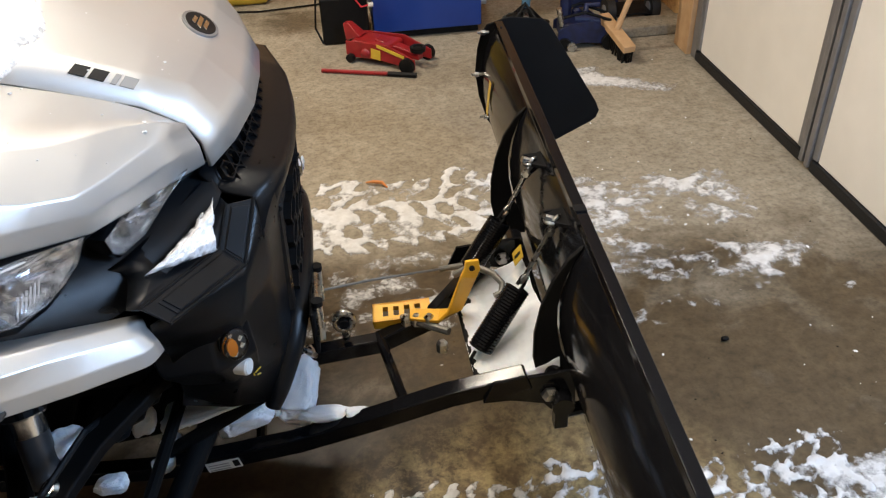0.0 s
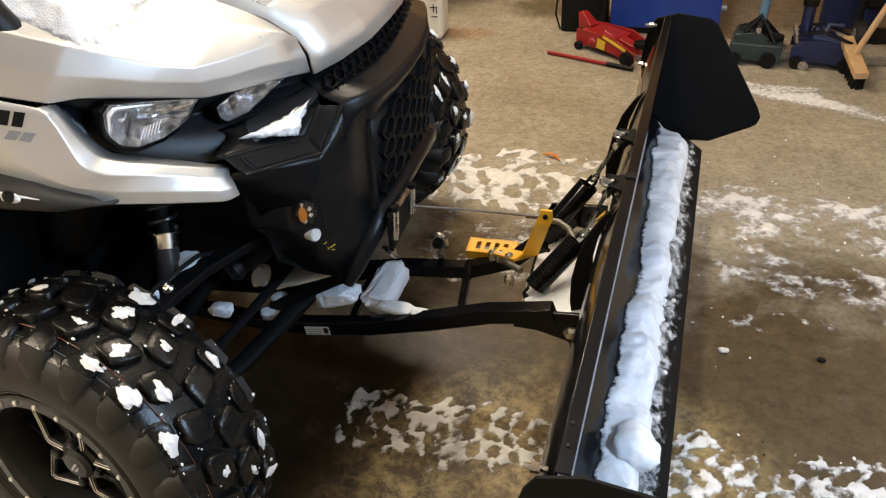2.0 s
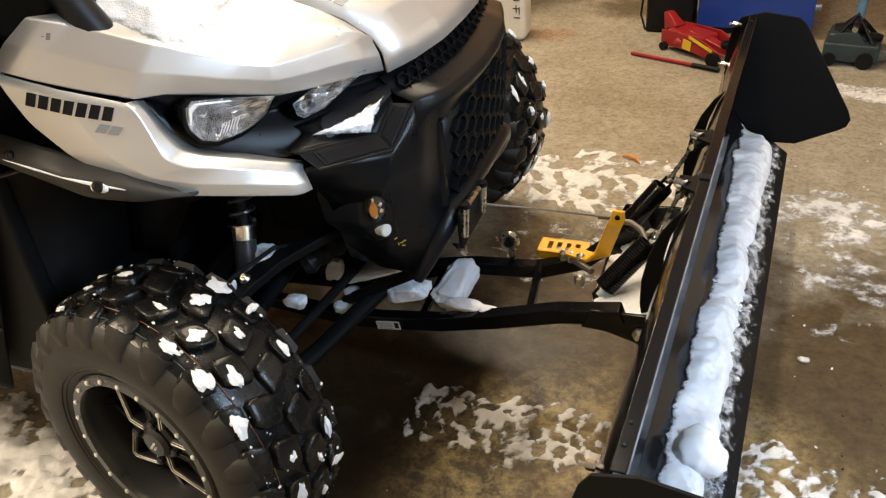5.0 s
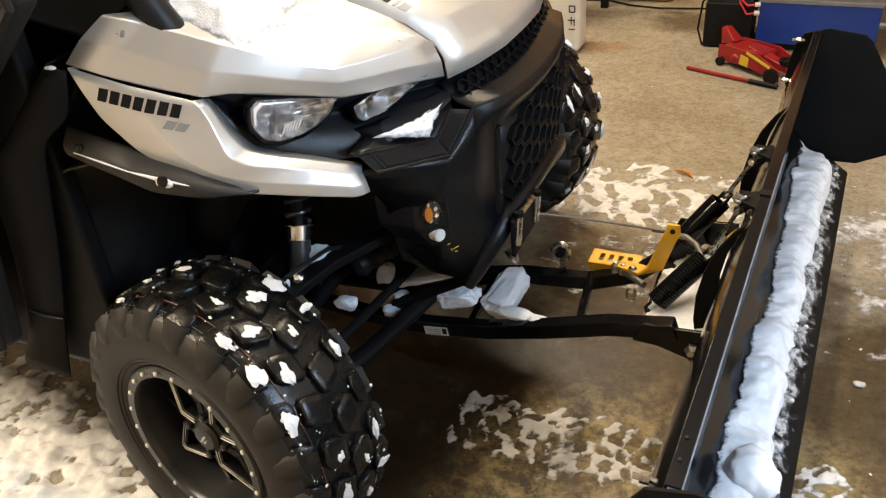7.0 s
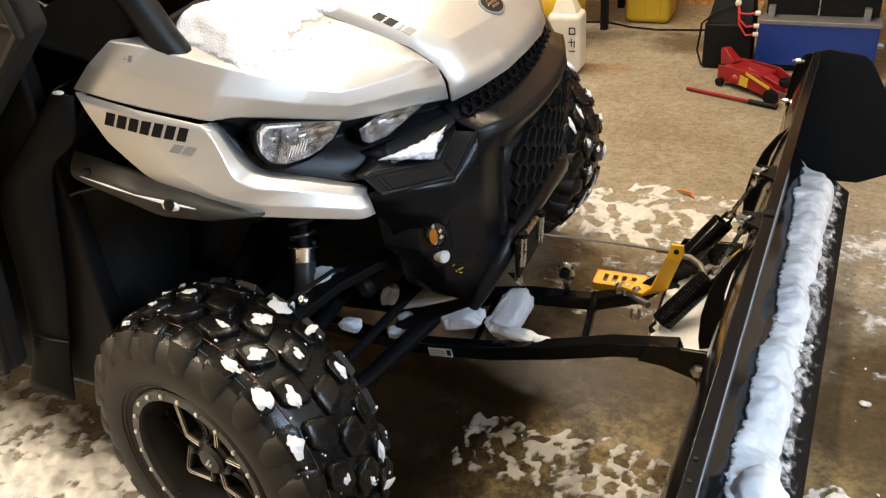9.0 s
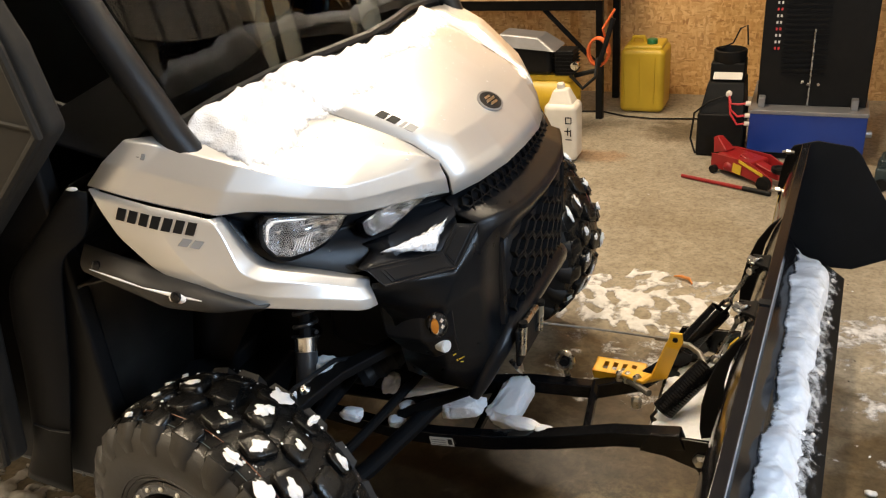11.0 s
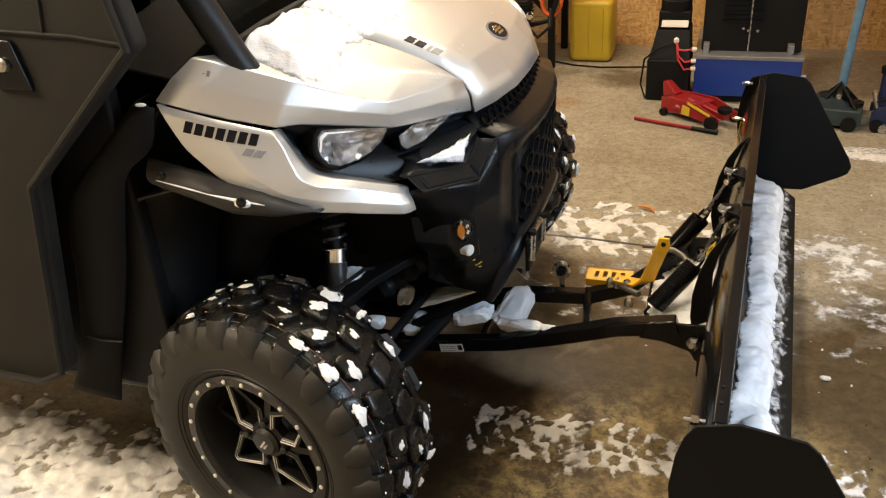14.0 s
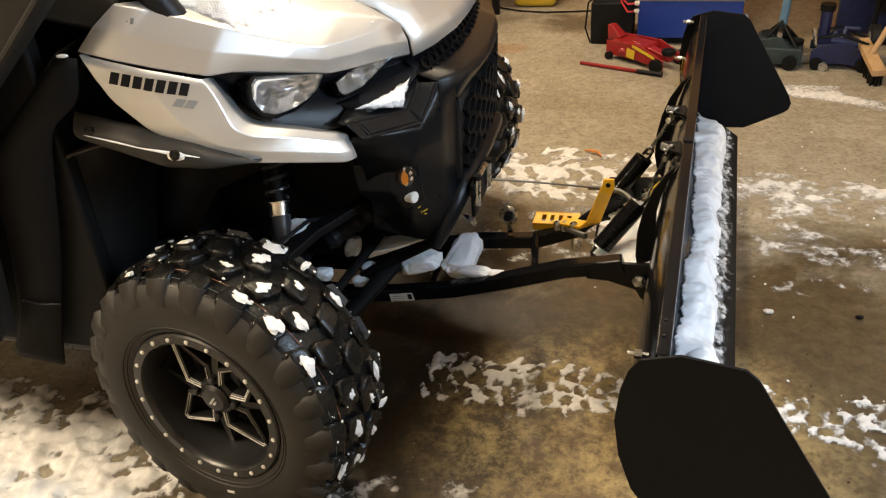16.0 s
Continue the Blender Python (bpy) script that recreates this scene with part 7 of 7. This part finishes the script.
def left_drift(x, y):
    n = fbm(x * 7, y * 7, 41.0) * 0.8 + fbm(x * 26, y * 26, 44.0, 4) * 0.7
    a = soft(abs(y + 0.86 + 0.08 * x) - 0.22, 0.16) * soft(abs(x + 0.74) - 0.42, 0.22)
    return min(0.040, (-0.52 + 0.95 * a + n * 0.85) * 0.032)


def corner_patches(x, y):
    n = fbm(x * 7, y * 7, 51.0) * 0.9 + fbm(x * 25, y * 25, 54.0, 3) * 0.4
    a = soft(abs(y + 0.72) - 0.06, 0.12) * soft(abs(x - 0.33) - 0.13, 0.12) * 0.85
    b = soft(abs(y + 0.40) - 0.12, 0.14) * soft(abs(x - 1.62) - 0.14, 0.18) * 1.1
    return min(0.014, (-0.74 + 0.9 * max(a, b) + n * 0.75) * 0.014)


def door_smear(x, y):
    c = 1.85 - (x - 1.42) * 0.42
    n = fbm(x * 5, y * 12, 61.0) * 0.7 + fbm(x * 20, y * 20, 64.0, 2) * 0.35
    a = soft(abs(y - c) - 0.045 * (1 - (x - 1.3) * 0.8), 0.05) * soft(abs(x - 1.55) - 0.2, 0.22)
    b = soft(abs(y - 1.86) - 0.05, 0.03) * soft(abs(x - 1.52) - 0.10, 0.05) * 0.9
    return min(0.004, (-0.44 + 0.95 * max(a, b) + n * 0.40) * 0.006)


def meltline(x, y):
    """Thin broken slush between the tracks, under the nose and by the blade."""
    n = fbm(x * 9, y * 14, 71.0) * 0.9 + fbm(x * 40, y * 40, 74.0, 2) * 0.4
    a = soft(abs(y - 0.50) - 0.14, 0.1) * soft(abs(x - 0.65) - 0.30, 0.2) * 0.72
    return min(0.003, (-0.66 + 0.85 * a + n * 0.62) * 0.006)


floor_snow("floor_snow", "packed snow tyre track with lug prints on concrete", 0.2, 1.75, -0.5, -0.05, 0.0062, near_track)
floor_snow("floor_snow", "lacy packed snow tyre track on concrete", -0.15, 1.1, 0.6, 1.25, 0.0078, far_track)
floor_snow("floor_snow", "patchy trodden snow on concrete", 0.9, 2.05, 0.25, 1.2, 0.009, far_patches)
floor_snow("floor_snow", "loose heaped snow beside the tyre", -1.4, -0.1, -1.3, -0.45, 0.0085, left_drift, FLOOR_SNOW, 0.012)
floor_snow("floor_snow", "broken snow patches on wet concrete", 0.1, 2.0, -0.95, -0.1, 0.0085, corner_patches)
floor_snow("floor_snow", "thin smear of snow near the door", 1.2, 2.0, 1.4, 2.0, 0.009, door_smear, FLOOR_SNOW, 0.006)
floor_snow("floor_snow", "thin broken slush on wet concrete", 0.2, 1.1, 0.3, 0.75, 0.008, meltline, FLOOR_SNOW, 0.006)


def crumbs():
    rng = random.Random(9)
    bm = bmesh.new()
    for k in range(110):
        x, y = rng.uniform(-0.3, 2.0), rng.uniform(-0.95, 2.0)
        if rng.random() < 0.45:
            x, y = rng.uniform(0.9, 1.9), rng.uniform(-0.5, 1.2)
        r = rng.choice((0.0015, 0.002, 0.003, 0.005)) * rng.uniform(0.6, 1.1)
        bmesh.ops.create_icosphere(bm, subdivisions=1, radius=r, matrix=Matrix.Translation((x, y, r * 0.35)) @ Matrix.Rotation(rng.uniform(0, 6), 4, "Z") @ Matrix.Diagonal((1.3, 0.8, 0.5, 1)))
    tagged(part("snow_crumbs", bm, SNOW), "small scattered crumbs of snow on concrete", "snow", kind="stuff")
    bm = bmesh.new()
    for k in range(50):
        x, y = rng.uniform(0.9, 2.0), rng.uniform(-0.6, 1.3)
        r = rng.uniform(0.001, 0.003)
        bmesh.ops.create_icosphere(bm, subdivisions=1, radius=r, matrix=Matrix.Translation((x, y, r * 0.3)) @ Matrix.Rotation(rng.uniform(0, 6), 4, "Z") @ Matrix.Diagonal((1.4, 0.8, 0.5, 1)))
    tagged(part("grit", bm, DARK_METAL), "dark grit scattered on the concrete", "grit", kind="stuff")


crumbs()
lump("pebble", (1.198, 0.148, 0.006), (0.014, 0.010, 0.007), 2, SLUSH, None, "small pale lump of ice on the floor", "ice lump", subdiv=2)
lump("pebble", (1.44, 0.16, 0.006), (0.012, 0.008, 0.006), 5, DARK_METAL, None, "small dark stone on the floor", "stone", subdiv=2)

# snow on the blade's foot
SURF = [(0.888, 0.425), (0.908, 0.375), (0.940, 0.335), (0.984, 0.302), (1.030, 0.282), (1.060, 0.266)]


def on_blade(s):
    """A spot and its upward normal on the blade's front, s from 0 (middle height) to 1 (foot)."""
    k = min(len(SURF) - 2, int(s * (len(SURF) - 1)))
    f = s * (len(SURF) - 1) - k
    a, b = Vector(SURF[k]), Vector(SURF[k + 1])
    p, d = a.lerp(b, f), (b - a).normalized()
    lo = (Vector(SURF[k]) - Vector(SURF[max(0, k - 1)])) if k else b - a
    hi = (Vector(SURF[min(len(SURF) - 1, k + 2)]) - b) if k < len(SURF) - 2 else b - a
    t0, t1 = (lo.normalized() + d).normalized(), (hi.normalized() + d).normalized()
    d = t0.lerp(t1, f).normalized()
    return p, Vector((-d.y, d.x))


SNOW_FROM, SNOW_LONG = -0.79, 1.635


def blade_height(u, v):
    """Packed snow along the foot: a low uneven dome, higher towards the far end."""
    y, w = SNOW_FROM + SNOW_LONG * u, v * 0.24
    far = max(0.0, min(1.0, (y - 0.35) / 0.4))
    lo = 0.415 + 0.07 * fbm(y * 5, 3.3, 88.0, 2) - 0.06 * far
    hi = 0.765 + 0.05 * fbm(y * 8, 7.7, 90.0, 2)
    v += 0.034 * fbm(y * 22, w * 22, 91.0, 3)
    t = (v - lo) / (hi - lo)
    if t < -0.25 or t > 1.25:
        return -0.02
    dome = 4 * t * (1 - t)
    dome = dome ** 0.75 if dome > 0 else dome
    end = min(1.0, (1 - u) / 0.02)
    big = 0.72 + 0.80 * noise.noise((y * 8, w * 8, 7.0)) + 0.50 * noise.noise((y * 18, w * 18, 3.0)) + 0.10 * noise.noise((y * 45, w * 45, 5.0))
    fine = fbm(y * 34, w * 34, 84.0, 4)
    return end * dome * (0.010 + 0.028 * max(0.1, big) + 0.010 * far) + fine * 0.0032 + 0.0003


def frost_place(u, v, h):
    p, nrm = on_blade(v)
    q = p + nrm * (max(h, -0.001) + 0.0125)
    return bl(q.x, SNOW_FROM + SNOW_LONG * u, q.y)


def blade_place(u, v, h):
    p, nrm = on_blade(v)
    q = p + nrm * (max(h, -0.001) + 0.004)
    return bl(q.x, SNOW_FROM + SNOW_LONG * u, q.y)


sheet_of_snow("blade_snow", "bluish snow packed along the foot of the plough blade", 520, 96, blade_height, blade_place, FROST, full=0.014)


def fringe_height(u, v):
    y = SNOW_FROM + SNOW_LONG * u
    n = fbm(y * 42, v * 10, 101.0, 5) * 0.9 + fbm(y * 10, v * 3, 103.0, 2) * 0.4
    a = min((v - 0.62) / 0.05, (0.96 + 0.05 * fbm(y * 12, 1.0, 4.0, 3) - v) / 0.14, 1)
    return (-0.30 + 0.62 * a + 0.55 * n) * 0.006


sheet_of_snow("blade_frost", "thin icy frost fringe on the plough blade", 420, 80, fringe_height, frost_place, FRINGE, full=0.006)
lump("snow_clod", bl(1.004, -0.440, 0.334), (0.046, 0.048, 0.034), 4, SNOW, None, "rounded clod of snow on the blade", "snow", turn=20)

# snow on the hood
hood = [o for o in VEHICLE.children if o.name.split(".")[0] in ("hood_side", "hood_center", "cowl")]
vs, fs = [], []
for o in hood:
    k = len(vs)
    vs += [v.co.copy() for v in o.data.vertices]
    fs += [tuple(k + i for i in p.vertices) for p in o.data.polygons]
hood_tree = BVHTree.FromPolygons(vs, fs)


def hood_z(x, y):
    hit = hood_tree.ray_cast(Vector((x, y, 2)), Vector((0, 0, -1)))
    return hit[0].z if hit[0] else 0.9


def rear(y):
    """Rear edge of the hood's top at a distance from the middle."""
    y = abs(y)
    for (a, p), (b, q) in zip(((0, 0.066), (0.15, 0.052), (0.31, 0.014), (0.383, -0.010)), ((0.15, 0.052), (0.31, 0.014), (0.383, -0.010), (0.61, -0.036))):
        if y <= b:
            return p + (q - p) * (y - a) / (b - a)
    return -0.036


def hood_height(u, v):
    x, y = -0.13 + 0.36 * u, -0.60 + 1.15 * v
    n = fbm(x * 10, y * 10, 111.0) * 0.6 + fbm(x * 34, y * 34, 114.0, 4) * 0.45
    reach = rear(y) + 0.085 + 0.05 * max(0, min(1, (-y - 0.05) / 0.25)) - 0.05 * max(0, y) + 0.035 * fbm(y * 5, 2.0, 5.0)
    d = (reach - x) / 0.045
    h = min(1.0, d, (y + 0.575) / 0.03, (x - rear(y)) / 0.014, (0.42 - y) / 0.1) + n * 0.40
    thick = 0.016 + 0.012 * max(0.0, min(1.0, (-y - 0.05) / 0.25)) + 0.016 * noise.noise((x * 13, y * 13, 4.0)) + 0.008 * noise.noise((x * 30, y * 30, 9.0))
    return max(0.006, thick) * min(1.1, h)


def hood_place(u, v, h):
    x, y = -0.13 + 0.36 * u, -0.60 + 1.15 * v
    return (x, y, hood_z(x, y) + 0.002 + max(h, -0.002))


sheet_of_snow("hood_snow", "wet white snow heaped on the hood below the windscreen", 110, 300, hood_height, hood_place, HOOD_SNOW, full=0.012)


def drops():
    rng = random.Random(21)
    bm = bmesh.new()
    for k in range(240):
        x, y = rng.uniform(-0.02, 0.30), rng.uniform(-0.5, 0.35)
        if rng.random() < 0.6:
            x = rng.uniform(-0.02, 0.16)
        r = rng.choice((0.0012, 0.0018, 0.002, 0.003)) * rng.uniform(0.7, 1.1)
        z = hood_z(x, y)
        if z < 0.95:
            continue
        bmesh.ops.create_icosphere(bm, subdivisions=1, radius=r, matrix=Matrix.Translation((x, y, z + 0.003)) @ Matrix.Diagonal((1.2, 1, 0.5, 1)))
    tagged(part("hood_flakes", bm, SNOW), "small melting flakes on the hood", "snow", kind="stuff")


drops()

# clods and patches on the vehicle and frame
for k, (p, s, t) in enumerate((
        ((0.054, -0.404, 0.518), (0.034, 0.026, 0.026), 10), ((0.032, -0.500, 0.506), (0.009, 0.010, 0.017), 0), ((0.110, -0.220, 0.365), (0.020, 0.018, 0.030), 0), ((0.146, -0.220, 0.303), (0.019, 0.016, 0.011), 0), ((0.077, -0.360, 0.369), (0.028, 0.016, 0.016), 0), ((0.128, -0.250, 0.276), (0.022, 0.016, 0.013), 0),
        ((0.436, -0.206, 0.306), (0.050, 0.016, 0.013), -8), ((0.492, -0.222, 0.318), (0.026, 0.012, 0.007), -8),
        ((0.905, 0.110, 0.560), (0.016, 0.026, 0.024), 0))):
    lump("snow_clod", p, s, k + 1, SNOW, None, "rounded clod of wet snow on black parts", "snow", turn=t, subdiv=5, rough=0.26, lean=0.35 if s[2] > s[0] else 0.15, boxy=0.8)
chunk("snow_clod", (0.148, -0.198, 0.348), (0.322, -0.268, 0.436), 0.018, 0.044, 3, "wedge of snow lodged behind the nose brace", "snow", taper=0.15)
chunk("snow_clod", (0.228, -0.186, 0.287), (0.330, -0.186, 0.325), 0.024, 0.025, 5, "long rounded clod of snow under the nose", "snow")
chunk("snow_clod", (0.362, -0.180, 0.272), (0.388, -0.055, 0.315), 0.045, 0.026, 11, "leaning slab of packed snow on the plough frame", "snow", taper=0.82)



def bank_height(u, v):
    x, y = 0.715 + 0.155 * u, -0.258 + 0.363 * v
    n = fbm(x * 14, y * 14, 131.0) * 0.006 + fbm(x * 50, y * 50, 134.0, 3) * 0.003
    slope = max(0.0, (x - 0.76) / 0.11)
    edge = min(1.0, (x - 0.722 - 0.05 * max(0.0, (y + 0.02) / 0.1)) / 0.02, v / 0.05, (1 - v) / 0.08)
    return edge * (0.007 + 0.050 * slope ** 1.6 + 0.010 * slope * noise.noise((y * 16, 2.0, 1.0))) + n - 0.001


def bank_place(u, v, h):
    return (0.715 + 0.155 * u, -0.258 + 0.363 * v, 0.3605 + max(h, -0.001))


sheet_of_snow("frame_snow", "bank of wet snow on the plough's swivel plate", 60, 140, bank_height, bank_place, SNOW, full=0.006)

# the wedge of snow caught below the headlight
TIP, LOW, HIGH = Vector((0.256, -0.452, 0.846)), Vector((0.339, -0.378, 0.823)), Vector((0.334, -0.285, 0.868))
SHELF_N = (HIGH - LOW).cross(TIP - LOW).normalized()
if SHELF_N.z < 0:
    SHELF_N = -SHELF_N


def shelf_height(u, v):
    n = fbm(u * 5, v * 4, 121.0) * 0.5 + fbm(u * 18, v * 11, 124.0, 4) * 0.45
    return 0.014 * (0.35 + 0.65 * u) * (min(1, (u - 0.05) / 0.10, (0.96 - u) / 0.06, v / 0.12, (0.50 + 0.32 * u - v) / 0.20) + n * 0.75)


def shelf_place(u, v, h):
    return TIP + (LOW + (HIGH - LOW) * v - TIP) * u + SHELF_N * (max(h, -0.002) + 0.004)


sheet_of_snow("shelf_snow", "wedge of wet snow below the headlight", 80, 60, shelf_height, shelf_place, HOOD_SNOW)
for s in (1,):
    tagged(tube("snow_strip", [(-0.160, -0.728, 0.901), (-0.10, -0.729, 0.891), (-0.05, -0.727, 0.880), (0.0, -0.717, 0.868), (0.05, -0.703, 0.855)], [0.0006, 0.0020, 0.0012, 0.0034, 0.0008], SNOW, sides=8), "thin strip of snow along the fender flare", "snow")
    lump("snow_clod", (0.010, -0.716, 0.862), (0.018, 0.005, 0.008), 40, SNOW, None, "small clod of snow by the flare bolt", "snow", subdiv=3)
    lump("snow_clod", (-0.168, -0.708, 1.042), (0.012, 0.006, 0.003), 43, SNOW, None, "bit of snow on the guard's corner", "snow", subdiv=2)


def tyre_snow(m, seed, lo, hi, chance):
    """Flat snow caps left on the lugs of a tyre between two angles."""
    rng = random.Random(seed)
    n, zc = 22, -0.106
    for k in range(n):
        for side in (-1, 1):
            a0 = 2 * math.pi * k / n + (math.pi / n if side > 0 else 0)
            for da, dz, rr in ((0.092, 0.031, 0.3375), (0.148, 0.084, 0.3315)):
                a = a0 + da
                deg = math.degrees(a) % 360
                deg = deg - 360 if deg > 270 else deg
                if not lo < deg < hi or rng.random() > chance:
                    continue
                mm = m @ Matrix.Rotation(a + rng.uniform(-0.03, 0.03), 4, "Z") @ Matrix.Translation((rr, 0, zc + side * dz + rng.uniform(-0.008, 0.008)))
                w, h = rng.uniform(0.007, 0.023), rng.uniform(0.005, 0.015)
                bm = bmesh.new()
                bmesh.ops.create_icosphere(bm, subdivisions=3, radius=1)
                off = Vector((k * 1.7 + side, seed + dz * 40, 0))
                for v in bm.verts:
                    f = 1 + 0.9 * noise.noise(v.co * 1.4 + off) + 0.4 * noise.noise(v.co * 4 + off)
                    v.co = mm @ Vector((v.co.x * 0.0045 * max(0.3, f), v.co.y * w * f, v.co.z * h * f))
                tagged(part("snow_clod", bm, SNOW, None, angle=60), "flat cap of snow on a tyre lug", "snow", "snow on the tyre")


def tyre_flecks(m, seed, lo, hi, count):
    """Small bits of snow stuck to the tread between two angles."""
    rng = random.Random(seed)
    bm = bmesh.new()
    for k in range(count):
        a, z = radians(rng.uniform(lo, hi)), rng.uniform(-0.215, 0.0)
        r = rng.choice((0.0008, 0.001, 0.0015, 0.0025))
        q = m @ Matrix.Rotation(a, 4, "Z") @ Matrix.Translation((0.325 + rng.uniform(0, 0.011), 0, z)) @ Matrix.Diagonal((0.8, rng.uniform(1, 2.4), rng.uniform(0.8, 1.6), 1))
        bmesh.ops.create_icosphere(bm, subdivisions=1, radius=r, matrix=q)
    tagged(part("tyre_flecks", bm, SNOW), "small flecks of snow on the tyre tread", "snow", kind="stuff")


tyre_flecks(WHEEL_M, 31, -30, 125, 120)
tyre_snow(WHEEL_M, 4, -35, 125, 0.66)
tyre_snow(WHEEL_F, 8, 55, 215, 0.5)
